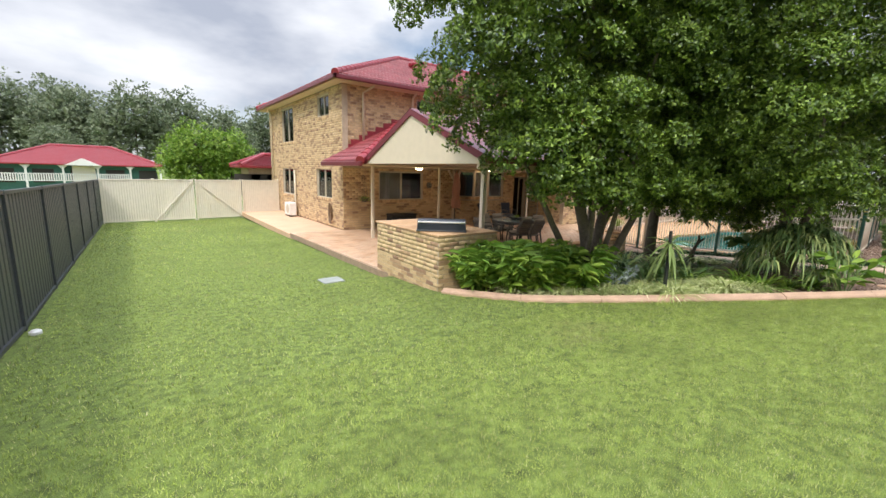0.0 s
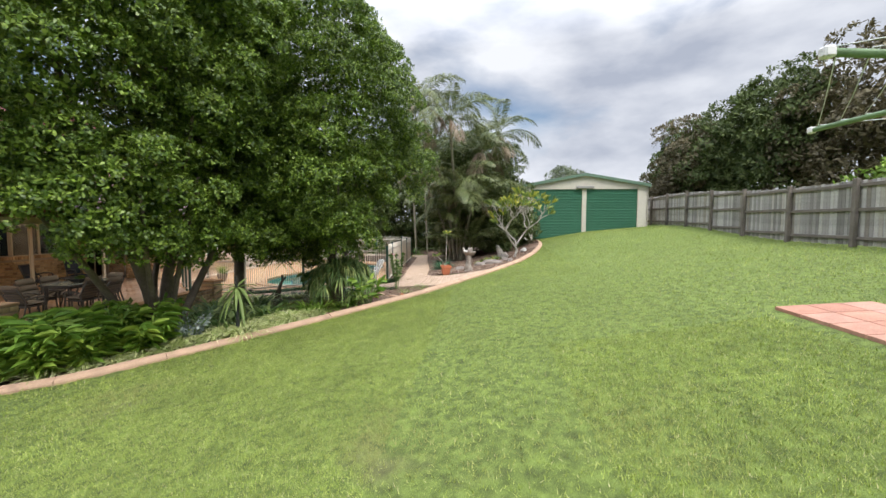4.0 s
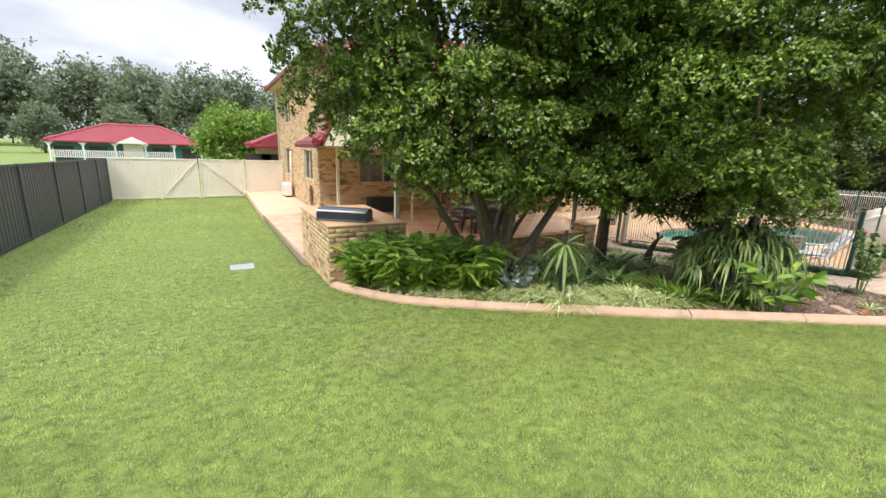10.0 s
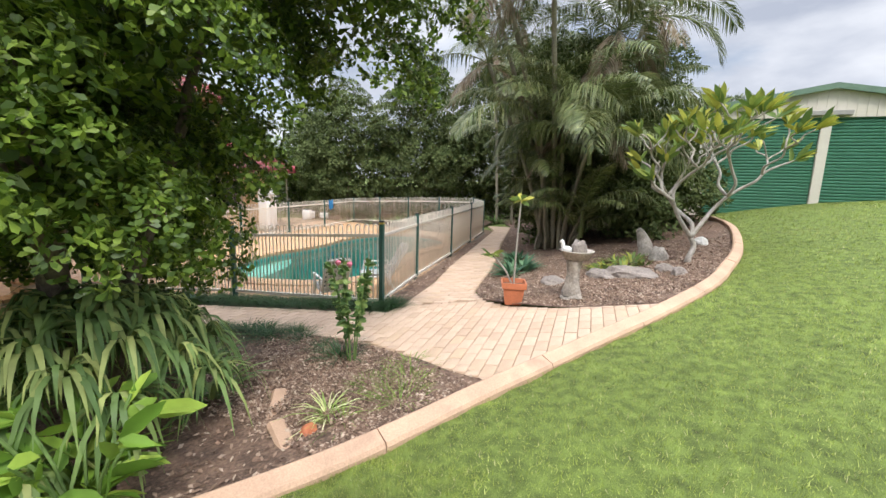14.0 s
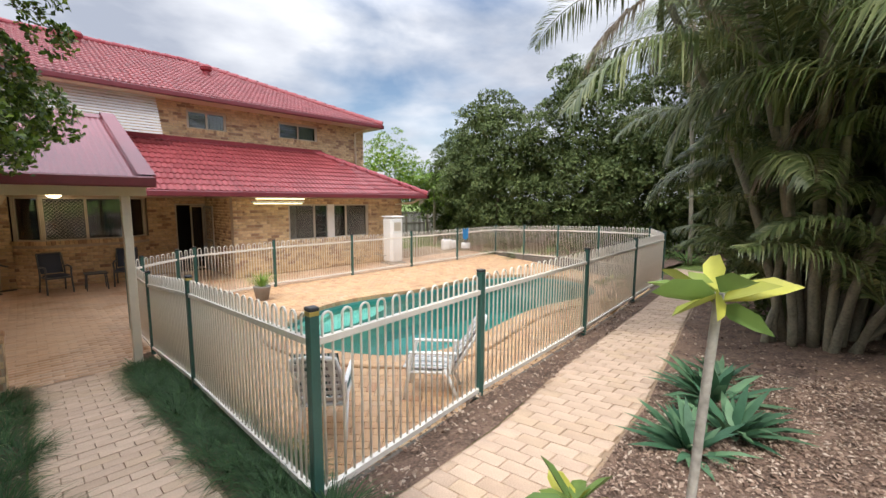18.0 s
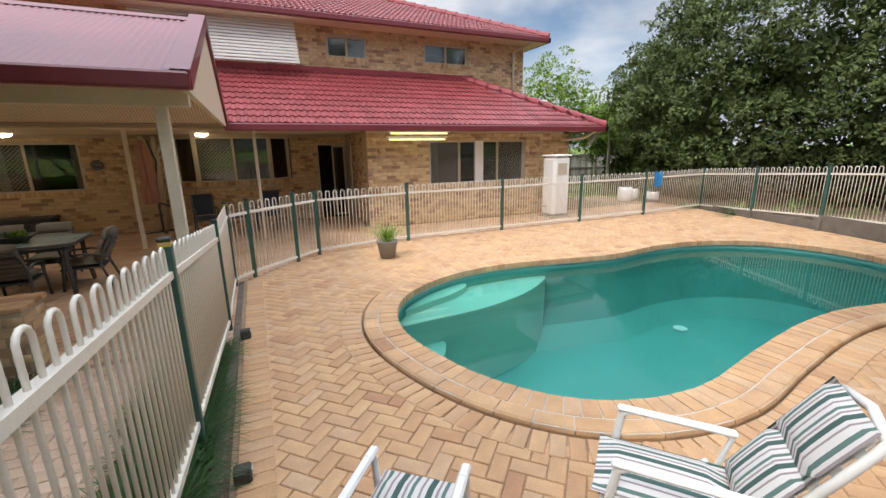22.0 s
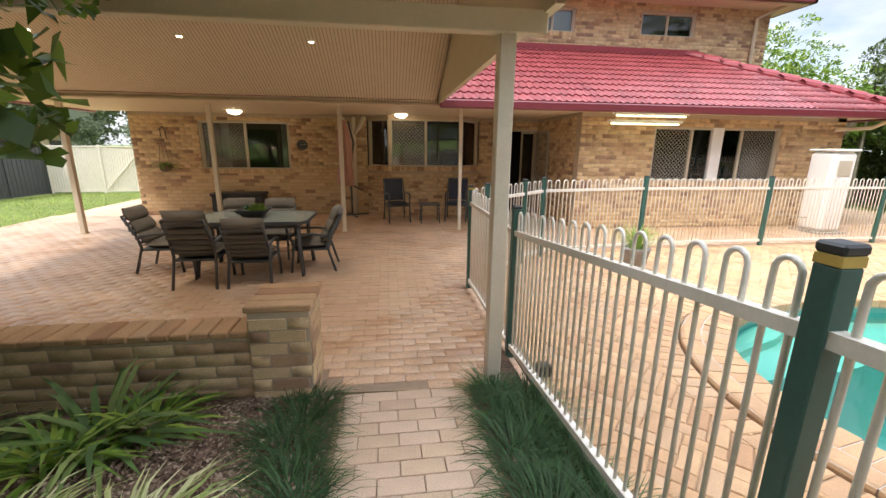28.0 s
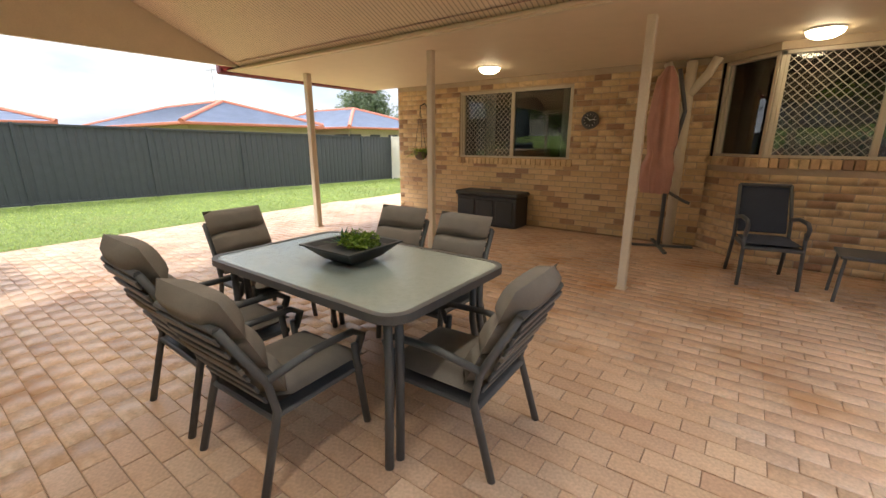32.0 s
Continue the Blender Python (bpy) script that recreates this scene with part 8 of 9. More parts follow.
def clock():
    root = thing("wall_clock", (9.86, 14.62, 0.95), "small round dark wall clock on the bricks", "clock")
    t = Matrix.Translation((9.86, 14.62, 0.95)) @ Matrix.Rotation(radians(90), 4, "X")
    part("rim", Mesh().lathe([(0.125, -0.02), (0.125, 0.02), (0.1, 0.03), (0.095, 0.012)], 28, t), dgrey_m, root)
    part("face", Mesh().lathe([(0.1, 0.0), (0.1, 0.014)], 28, t), black_m, root, "dark clock face")
    for a in range(12):
        part("mark", Mesh().box(-0.004, 0.07, 0.014, 0.004, 0.09, 0.017, 0, t @ Matrix.Rotation(radians(30 * a), 4, "Z")), white_m, root)
    for a, ln in ((50, 0.06), (-80, 0.08)):
        part("clock_hand", Mesh().box(-0.005, -0.01, 0.018, 0.005, ln, 0.02, 0, t @ Matrix.Rotation(radians(a), 4, "Z")), white_m, root)


clock()


def basket():
    x, y, z = 6.78, 14.42, 0.3
    root = thing("hanging_basket", (x, y, z), "hanging basket of trailing greenery on a wall bracket", "hanging plant")
    part("bracket", Mesh().tube([(x, 14.65, 1.05), (x, 14.65, 1.25), (x, 14.55, 1.33), (x, 14.42, 1.28), (x, 14.42, 1.22)], 0.01, 6), black_m, root)
    for a in (0, 120, 240):
        part("chain", Mesh().tube([(x, y, 1.22), (x + 0.13 * math.cos(radians(a)), y + 0.13 * math.sin(radians(a)), z + 0.15)], 0.004, 5), black_m, root)
    part("bowl", Mesh().lathe([(0.03, 0), (0.1, 0.04), (0.14, 0.15), (0.13, 0.15)], 16, Matrix.Translation((x, y, z))), bark_m, root)
    arr = blades(90, 0.3, 0.03, 1.0, (0.1, 1.2), 0.1) + np.array([x, y, z + 0.14])
    ob = new("foliage", bulk("foliage", arr, blade_faces(), leaf_lily, ORG[root.name]))
    ob.parent = root


basket()

# ---- barbecue and west side ----
bq = thing("barbecue_hood", (4.7, 6.58, 0.365), "dark blue-grey barbecue hood standing on the brick counter", "barbecue")
bq_m = Matrix.Translation((4.7, 6.58, 0.367)) @ Matrix.Rotation(radians(-36), 4, "Z")
hood = Mesh()
prof = [(-0.2, 0.03), (-0.2, 0.13), (-0.17, 0.19), (-0.1, 0.225), (0.1, 0.225), (0.2, 0.16), (0.2, 0.03)]
hood.add([bq_m @ Vector((x, y, z)) for x in (-0.47, 0.47) for y, z in prof], [(k, k + 1, k + 8, k + 7) for k in range(6)] + [tuple(range(6, -1, -1)), tuple(range(7, 14))])
part("hood", hood, mat("slate_blue_enamel", (0.028, 0.038, 0.055), 0.42, vary=0.06), bq)
part("lip", Mesh().box(-0.49, -0.22, 0.0, 0.49, 0.22, 0.03, 0.008, bq_m), dgrey_m, bq)
part("handle", Mesh().box(-0.46, -0.235, 0.17, 0.46, -0.205, 0.2, 0.008, bq_m), white_m, bq, "pale metal handle bar")
for x in (-0.4, 0.4):
    part("handle_bracket", Mesh().box(x - 0.015, -0.215, 0.16, x + 0.015, -0.18, 0.19, 0.004, bq_m), dgrey_m, bq)
for x, y, z, lab in ((5.72, 20.4, FLOOR - 0.03, "white air conditioner outdoor unit by the wall"), (22.4, 14.3, 2.08, "white air conditioner unit above the verandah roof")):
    ac = thing("air_conditioner", (x, y, z), lab, "air conditioner")
    part("casing", Mesh().box(x - 0.16, y - 0.42, z + 0.06, x + 0.16, y + 0.42, z + 0.66, 0.02), white_m, ac)
    part("fan_grille", Mesh().lathe([(0.22, 0), (0.22, 0.012), (0.19, 0.016), (0.05, 0.02), (0.02, 0.02)], 24, Matrix.Translation((x - 0.16, y - 0.08, z + 0.37)) @ Matrix.Rotation(radians(-90), 4, "Y")), frame_m, ac)
    for d in (-0.3, 0.3):
        part("foot", Mesh().box(x - 0.16, y + d - 0.03, z, x + 0.16, y + d + 0.03, z + 0.07), black_m, ac)
hz_ = thing("garden_hose", (5.93, 15.75, -0.5), "coiled brown garden hose hung on the brick wall", "hose")
for k in range(7):
    r = 0.2 + 0.012 * k
    part("coil", Mesh().tube([(5.97 - 0.012 * k, 15.75 + r * 0.55 * math.sin(a), -0.2 + r * 1.5 * math.cos(a)) for a in np.linspace(0, 2 * math.pi, 20)], 0.011, 6), mat("hose_brown", (0.2, 0.13, 0.08), 0.6) if k == 0 else bpy.data.materials["hose_brown"], hz_, smooth=True)
solid("drain_cover", Mesh().box(2.75, 7.85, gz(2.96, 8.05) - 0.03, 3.2, 8.25, gz(2.96, 8.05) + 0.025, 0.01), mat("grey_concrete", (0.27, 0.29, 0.27), 0.85), "grey concrete drain lid set in the lawn", "drain cover")
solid("white_cap", Mesh().lathe([(0.07, 0), (0.07, 0.05), (0.04, 0.07)], 12, Matrix.Translation((-1.36, 7.35, gz(-1.3, 7.4) - 0.01))), white_m, "small white plastic cap beside the dark fence", "pipe cap")


# ---- clothes line, pad, covered frame ----
def clothesline():
    x, y, z0 = 2.68, -4.59, gz(2.68, -4.59)
    gm = mat("clothesline_green", (0.17, 0.27, 0.12), 0.45, vary=0.1)
    lm = mat("line_wire", (0.6, 0.62, 0.6), 0.5)
    root = thing("rotary_clothesline", (x, y, z0), "pale green rotary clothesline standing in the lawn", "clothesline")
    part("pole", Mesh().tube([(x, y, z0 - 0.1), (x, y, 2.8)], 0.028, 12), gm, root, smooth=True)
    part("lower_sleeve", Mesh().tube([(x, y, z0), (x, y, z0 + 0.62)], 0.034, 12), gm, root, smooth=True)
    part("ground_collar", Mesh().lathe([(0.06, 0), (0.06, 0.03), (0.045, 0.05)], 14, Matrix.Translation((x, y, z0))), black_m, root)
    part("winder", Mesh().lathe([(0.04, 0), (0.06, 0.04), (0.06, 0.2), (0.04, 0.26)], 12, Matrix.Translation((x, y, z0 + 0.62))), black_m, root)
    part("winder_handle", Mesh().tube([(x, y, z0 + 0.86), (x + 0.09, y - 0.05, z0 + 0.88), (x + 0.12, y - 0.05, z0 + 0.92)], 0.012, 6), black_m, root)
    part("top_cap", Mesh().lathe([(0.04, 0), (0.09, 0.03), (0.09, 0.05), (0.03, 0.07)], 14, Matrix.Translation((x, y, 2.78))), black_m, root)
    part("hub", Mesh().lathe([(0.05, 0), (0.06, 0.03), (0.05, 0.08)], 12, Matrix.Translation((x, y, 2.5))), gm, root)
    tips = []
    for k in range(4):
        a = radians(10 + 90 * k)
        c, s = math.cos(a), math.sin(a)
        t = Vector((x + 1.66 * c, y + 1.66 * s, 2.52))
        tips.append((c, s))
        arm = part("arm", Mesh().tube([(x, y, 2.54), t], 0.024, 8), gm, root, smooth=True)
        part("arm_cap", Mesh().box(t.x - 0.03, t.y - 0.03, t.z - 0.03, t.x + 0.03, t.y + 0.03, t.z + 0.03, 0.01), white_m, arm)
        part("arm_clamp", Mesh().box(-0.05, -0.035, -0.035, 0.05, 0.035, 0.035, 0.01, Matrix.Translation((x + 0.72 * c, y + 0.72 * s, 2.53)) @ Matrix.Rotation(a, 4, "Z")), black_m, arm)
        part("stay", Mesh().tube([(x, y, 2.82), (x + 0.72 * c, y + 0.72 * s, 2.55)], 0.008, 6), dgrey_m, root)
    for r in (0.55, 0.8, 1.0, 1.2, 1.4, 1.6):
        for k in range(4):
            (c0, s0), (c1, s1) = tips[k], tips[(k + 1) % 4]
            part("line", Mesh().tube([(x + r * c0, y + r * s0, 2.555), (x + r * (c0 + c1) / 2, y + r * (s0 + s1) / 2, 2.53), (x + r * c1, y + r * s1, 2.555)], 0.0035, 4), lm, root)


clothesline()
pad = thing("paver_pad", (4.0, -4.8, gz(4, -4.8)), "pad of twelve square red pavers set in the lawn", "paving")
pa, pb, pc = Vector((3.33, -4.36)), Vector((4.86, -4.42)), Vector((3.18, -5.22))
for i in range(4):
    for j in range(3):
        q = [pa + (pb - pa) * u / 4 + (pc - pa) * v / 3 for u, v in ((i + 0.02, j + 0.02), (i + 0.98, j + 0.02), (i + 0.98, j + 0.98), (i + 0.02, j + 0.98))]
        part("slab", Mesh().prism([(p.x, p.y) for p in q][::-1], lambda x, y: gz(x, y) - 0.03, lambda x, y: gz(x, y) + 0.035), mat("red_paver_slab", (0.46, 0.22, 0.15), 0.85, vary=0.2, scale=5, obj=1, island=[(0, (0.40, 0.19, 0.13)), (0.5, (0.50, 0.25, 0.17)), (1, (0.44, 0.26, 0.20))]) if i + j == 0 else bpy.data.materials["red_paver_slab"], pad)


def covered_frame():
    canvas = mat("beige_canvas", (0.50, 0.42, 0.30), 0.9, vary=0.1, scale=2.5, fine=160, bump=0.3)
    root = thing("canvas_cover", (0.8, -8.0, 1.04), "beige canvas sheet draped over a frame against the fence", "canvas cover")
    pl = Plane(2.98, -7.86, -4.4, 0.35)
    nx, nz = 50, 12
    v = []
    for j in range(nz + 1):
        for i in range(nx + 1):
            u, t = 4.4 * i / nx, j / nz
            d = 0.05 * noise.noise((u * 1.8, t * 1.1, 0)) + 0.025 * noise.noise((u * 5, t * 2.5, 4)) - 0.12 * t + (0.06 if u > 1.4 else 0) * min(1, (u - 1.4) * 8 if u > 1.4 else 0)
            v.append(pl.p(u + 0.06 * t, 1.02 + 1.56 * t, d))
    k = nx + 1
    f = [(j * k + i, j * k + i + 1, (j + 1) * k + i + 1, (j + 1) * k + i) for j in range(nz) for i in range(nx)]
    part("front_sheet", Mesh().add(v, f), canvas, root, smooth=True)
    part("top_sheet", Mesh().add([pl.p(0.06, 2.58, -0.12), pl.p(4.46, 2.58, -0.06), pl.p(4.46, 2.52, -0.75), pl.p(0.06, 2.52, -0.75)], [(0, 1, 2, 3)]), canvas, root)
    part("side_sheet", Mesh().add([pl.p(0, 1.02, 0), pl.p(0.06, 2.58, -0.12), pl.p(0.06, 2.52, -0.75), pl.p(0, 1.02, -0.75)], [(0, 1, 2, 3)]), canvas, root)
    part("hem_pole", Mesh().tube([pl.p(-0.08, 1.03, 0.03), pl.p(4.4, 1.03, 0.06)], 0.02, 8), white_m, root)


covered_frame()


# ---- pool side ----
def stripe_mat():
    """Bands of green, white and mauve across a cushion."""
    m = mat("striped_cushion", (0.6, 0.6, 0.58), 0.9, vary=0.08, fine=180, bump=0.2)
    n, l = m.node_tree.nodes, m.node_tree.links
    co = n.new("ShaderNodeTexCoord")
    sep = n.new("ShaderNodeSeparateXYZ")
    l.new(co.outputs["Object"], sep.inputs[0])
    mu = n.new("ShaderNodeMath")
    mu.operation = "MULTIPLY_ADD"
    mu.inputs[1].default_value, mu.inputs[2].default_value = 5.2, 10.5
    l.new(sep.outputs["X"], mu.inputs[0])
    fr = n.new("ShaderNodeMath")
    fr.operation = "FRACT"
    l.new(mu.outputs[0], fr.inputs[0])
    r = n.new("ShaderNodeValToRGB")
    r.color_ramp.interpolation = "CONSTANT"
    cols = [(0.0, (0.05, 0.10, 0.09)), (0.2, (0.62, 0.6, 0.58)), (0.34, (0.28, 0.24, 0.24)), (0.42, (0.62, 0.6, 0.58)), (0.6, (0.10, 0.17, 0.15)), (0.72, (0.62, 0.6, 0.58)), (0.82, (0.28, 0.24, 0.24)), (0.9, (0.62, 0.6, 0.58))]
    while len(r.color_ramp.elements) < len(cols):
        r.color_ramp.elements.new(0.5)
    for e, (p, c) in zip(r.color_ramp.elements, cols):
        e.position, e.color = p, (*c, 1)
    l.new(fr.outputs[0], r.inputs["Fac"])
    b = n["Principled BSDF"]
    l.new(r.outputs["Color"], b.inputs["Base Color"])
    return m


def lounger():
    """White reclining garden chair facing -y at the origin, with a striped cushion."""
    cushion = stripe_mat()
    root = thing("garden_recliner", (0, 0, 0), "white plastic recliner with green striped cushion on the pool deck", "recliner", "pool recliners")
    w = 0.29
    lean = Matrix.Translation((0, 0.26, 0.36)) @ Matrix.Rotation(radians(-32), 4, "X")
    for sx in (-1, 1):
        x = sx * w
        part("front_leg", Mesh().tube([(x, -0.36, 0.0), (x, -0.3, 0.36), (x, -0.27, 0.56), (x, -0.2, 0.6)], 0.022, 8), white_m, root, smooth=True)
        part("back_leg", Mesh().tube([(x, 0.34, 0.0), (x, 0.16, 0.4)], 0.022, 8), white_m, root, smooth=True)
        part("armrest", Mesh().box(x - 0.03, -0.3, 0.58, x + 0.03, 0.3, 0.61, 0.012), white_m, root)
        part("arm_strut", Mesh().tube([(x, 0.28, 0.59), (x, 0.22, 0.36)], 0.016, 8), white_m, root)
        part("back_rail", Mesh().tube([lean @ Vector((x * 0.95, 0, -0.02)), lean @ Vector((x * 0.95, 0.0, 0.5)), lean @ Vector((x * 0.85, 0.01, 0.72))], 0.022, 8), white_m, root, smooth=True)
    part("seat_rail", Mesh().box(-w, -0.34, 0.33, w, 0.28, 0.36, 0.01), white_m, root)
    part("head_rail", Mesh().tube([lean @ Vector((-w * 0.85, 0.01, 0.72)), lean @ Vector((0, 0.01, 0.76)), lean @ Vector((w * 0.85, 0.01, 0.72))], 0.022, 8), white_m, root, smooth=True)
    for k in range(6):
        part("back_strap", Mesh().box(-w * 0.9, -0.004, 0.05 + 0.11 * k, w * 0.9, 0.006, 0.1 + 0.11 * k, 0.002, lean), white_m, root)
    for k in range(3):
        u = -w * 0.6 + k * w * 0.6
        part("back_strap", Mesh().box(u - 0.025, 0.006, 0.02, u + 0.025, 0.012, 0.7, 0.002, lean), white_m, root)
    part("seat_cushion", puff(Mesh(), -w * 0.95, -0.38, 0.36, w * 0.95, 0.26, 0.44), cushion, root, "striped seat cushion", smooth=True)
    turn = lean @ Matrix.Rotation(radians(90), 4, "X")
    for a, b in ((0.06, 0.4), (0.4, 0.74)):
        part("back_cushion", puff(Mesh(), -w * 0.93, a, 0.005, w * 0.93, b, 0.085, turn), cushion, root, "striped back cushion", smooth=True)
    return root


lg = lounger()
lg.matrix_basis = pose(14.97, 3.08, FLOOR, 0, 0, 220) @ Matrix.Diagonal((0.76, 0.9, 0.95, 1))
copy_thing(lg, pose(13.7, 3.34, FLOOR, 0, 0, 140))


def potted(name, x, y, z, prof, material, label, n=20):
    root = thing(name, (x, y, z), label, "potted plant")
    part("pot", Mesh().lathe(prof, n, Matrix.Translation((x, y, z))), material, root, smooth=True)
    part("soil", Mesh().lathe([(prof[-1][0] - 0.01, 0), (0.01, 0.01)], n, Matrix.Translation((x, y, z + prof[-1][1] - 0.04))), mulch_m, root)
    return root


gp = potted("potted_grass", 15.38, 9.15, FLOOR, [(0.13, 0), (0.19, 0.3), (0.2, 0.32), (0.185, 0.32)], mat("grey_pot", (0.28, 0.26, 0.24), 0.8), "grey pot with spiky green grass on the deck")
ob = new("grass", bulk("grass", blades(150, 0.55, 0.014, 0.55, (0.8, 1.5), 0.1) + np.array([15.38, 9.15, FLOOR + 0.28]), blade_faces(), leaf_lime, ORG[gp.name]))
ob.parent = gp
tp = potted("potted_frangipani", 20.04, 3.05, FLOOR, [(0.1, 0), (0.17, 0.1), (0.2, 0.24), (0.21, 0.29), (0.19, 0.29)], mat("ochre_pot", (0.58, 0.42, 0.17), 0.5, vary=0.1), "ochre round pot with a young frangipani")


def sapling(root, base, h, splay, nl, size):
    tips = []
    for k, (dx, dy, f) in enumerate(splay):
        p = [base, (base[0] + dx * 0.4, base[1] + dy * 0.4, base[2] + h * f * 0.55), (base[0] + dx, base[1] + dy, base[2] + h * f)]
        part("stem", Mesh().tube(spline(p, 4), 0.012, 7), palebark_m, root, smooth=True)
        tips.append(p[-1])
    at, way = [], []
    for t in tips:
        for i in range(nl):
            a = i * 2.4
            at.append((t[0], t[1], t[2] - 0.012 * (i % 4)))
            way.append((math.cos(a), math.sin(a), random.uniform(-0.1, 0.9)))
    crown(root, leaves(np.array(at), np.array(way), size, 0.32, 0.2, 0.2), leaf_frang, "foliage")


sapling(tp, (20.04, 3.05, FLOOR + 0.25), 0.5, [(0.05, 0.0, 0.85), (-0.2, 0.12, 0.8), (0.25, -0.2, 1.0), (0.1, -0.25, 0.7)], 12, 0.2)
sp = thing("potted_sapling", (12.8, -0.05, gz(12.8, -0.05)), "frangipani sapling in a square terracotta pot", "potted plant")
zp = gz(12.8, -0.05) + 0.03
tilt = Matrix.Translation((12.8, -0.05, zp)) @ Matrix.Rotation(radians(14), 4, "Z")
m = Mesh()
prof = [(0.10, 0.0), (0.13, 0.22), (0.15, 0.22), (0.155, 0.29), (0.135, 0.29), (0.125, 0.22)]
v = [tilt @ Vector((r * a, r * b, h)) for r, h in prof for a, b in ((-1, -1), (1, -1), (1, 1), (-1, 1))]
m.add(v, [(4 * k + i, 4 * k + (i + 1) % 4, 4 * k + 4 + (i + 1) % 4, 4 * k + 4 + i) for k in range(5) for i in range(4)] + [(3, 2, 1, 0)])
part("pot", m, terra_m, sp, "orange terracotta pot")
part("soil", Mesh().box(-0.128, -0.128, 0.2, 0.128, 0.128, 0.235, 0, tilt), mulch_m, sp)
sapling(sp, (12.8, -0.05, zp + 0.2), 1.12, [(0.1, -0.02, 1.0), (0.02, 0.3, 0.36)], 14, 0.18)

# ---- gravel bed ornaments ----
def rock(x, y, w, d, h, turn, material, label, name="rock", seed=0):
    bm = bmesh.new()
    bmesh.ops.create_icosphere(bm, subdivisions=3, radius=1.0)
    for p in bm.verts:
        q = p.co * 1.0
        k = 1 + 0.28 * noise.noise((q.x * 1.6 + seed * 3, q.y * 1.6, q.z * 1.6)) + 0.1 * noise.noise((q.x * 4, q.y * 4 + seed, q.z * 4))
        p.co = Vector((q.x * w * k, q.y * d * k, max(q.z, -0.3) * h * k))
    me = bpy.data.meshes.new(name)
    bm.to_mesh(me)
    bm.free()
    me.materials.append(material)
    ob = new(name, me)
    ob.matrix_basis = pose(x, y, gz(x, y) + h * 0.15, 0, 0, turn)
    return tagged(ob, label, "rock", "bed rocks")


rock(14.05, -1.55, 0.42, 0.2, 0.12, 70, rock_m, "flat grey rock slab edging the bromeliads", seed=1)
rock(14.15, -1.15, 0.3, 0.18, 0.1, 40, rock_m, "flat grey rock in the gravel", seed=2)
rock(13.95, -0.46, 0.28, 0.18, 0.09, 20, rock_m, "low grey rock beside the birdbath", seed=3)
rock(14.0, -2.12, 0.12, 0.1, 0.09, 0, rock_m, "small brown rock near the kerb", seed=4)
rock(14.25, -1.98, 0.13, 0.11, 0.1, 60, rock_m, "small brown rock by the frangipani", seed=5)
rock(15.0, -2.0, 0.16, 0.13, 0.2, 15, stone_m, "upright worn stone among plants", seed=6)
rock(15.9, -2.75, 0.15, 0.12, 0.14, 15, mat("white_stone", (0.62, 0.6, 0.55), 0.9, vary=0.15), "pale white stone at the bed edge", seed=7)
rock(9.75, 0.75, 0.06, 0.05, 0.05, 0, terra_m, "broken terracotta piece on the mulch", seed=8)
log = Mesh().tube(spline([(15.6, -1.9, 0.2), (15.6, -1.88, 0.42), (15.65, -1.82, 0.6), (15.6, -1.74, 0.78)], 5), [0.16, 0.15, 0.14, 0.15, 0.13, 0.13, 0.12, 0.12, 0.12, 0.11, 0.1, 0.09, 0.08, 0.07, 0.06, 0.04], 12)
solid("driftwood_log", log, stone_m, "weathered grey driftwood log standing in the bed", "log", smooth=True)
zb = gz(13.0, -0.76)
bath = thing("birdbath", (13.0, -0.76, zb), "weathered stone birdbath shaped like a stump", "birdbath")


def stumpy(prof, x, y, z, n=18, lean=0.03):
    """A gnarled turned shape."""
    v = []
    for r, h in prof:
        for k in range(n):
            a = 2 * math.pi * k / n
            rr = r * (1 + 0.14 * math.cos(3 * a + h * 6) + 0.09 * math.sin(5 * a - h * 9))
            v.append((x + rr * math.cos(a) + lean * h, y + rr * math.sin(a), z + h + 0.05 * (r / 0.1) * (h == prof[-1][1]) * math.sin(2 * a)))
    f = [(i * n + k, i * n + (k + 1) % n, (i + 1) * n + (k + 1) % n, (i + 1) * n + k) for i in range(len(prof) - 1) for k in range(n)] + [tuple((len(prof) - 1) * n + k for k in range(n))]
    return Mesh().add(v, f)


part("base", stumpy([(0.12, 0.0), (0.125, 0.04), (0.1, 0.07)], 13.0, -0.76, zb), stone_m, bath, smooth=True)
part("pedestal", stumpy([(0.1, 0.05), (0.11, 0.1), (0.085, 0.2), (0.075, 0.34), (0.085, 0.46), (0.1, 0.54)], 13.0, -0.76, zb), stone_m, bath, "pale worn trunk-shaped pedestal", smooth=True)
part("split_trunk", stumpy([(0.09, 0.52), (0.095, 0.62), (0.085, 0.7), (0.06, 0.74)], 13.0, -0.8, zb), rock_m, bath, "grey broken trunk top", smooth=True)
part("bowl", Mesh().lathe([(0.05, -0.09), (0.15, -0.06), (0.2, 0.03), (0.215, 0.045), (0.2, 0.05), (0.14, 0.01), (0.02, 0.0)], 22, Matrix.Translation((13.05, -0.78, zb + 0.58))), stone_m, bath, smooth=True)
dk = Mesh()
T = Matrix.Translation((12.98, -0.66, zb + 0.6)) @ Matrix.Rotation(radians(70), 4, "Z")
for cx, cz, a, b, c in ((0, 0.04, 0.07, 0.045, 0.045), (0.055, 0.09, 0.025, 0.025, 0.05), (0.07, 0.13, 0.032, 0.026, 0.026)):
    bm = bmesh.new()
    bmesh.ops.create_uvsphere(bm, u_segments=12, v_segments=8, radius=1.0)
    dk.add([T @ Vector((cx + p.co.x * a, p.co.y * b, cz + p.co.z * c)) for p in bm.verts], [[q.index for q in fc.verts] for fc in bm.faces])
    bm.free()
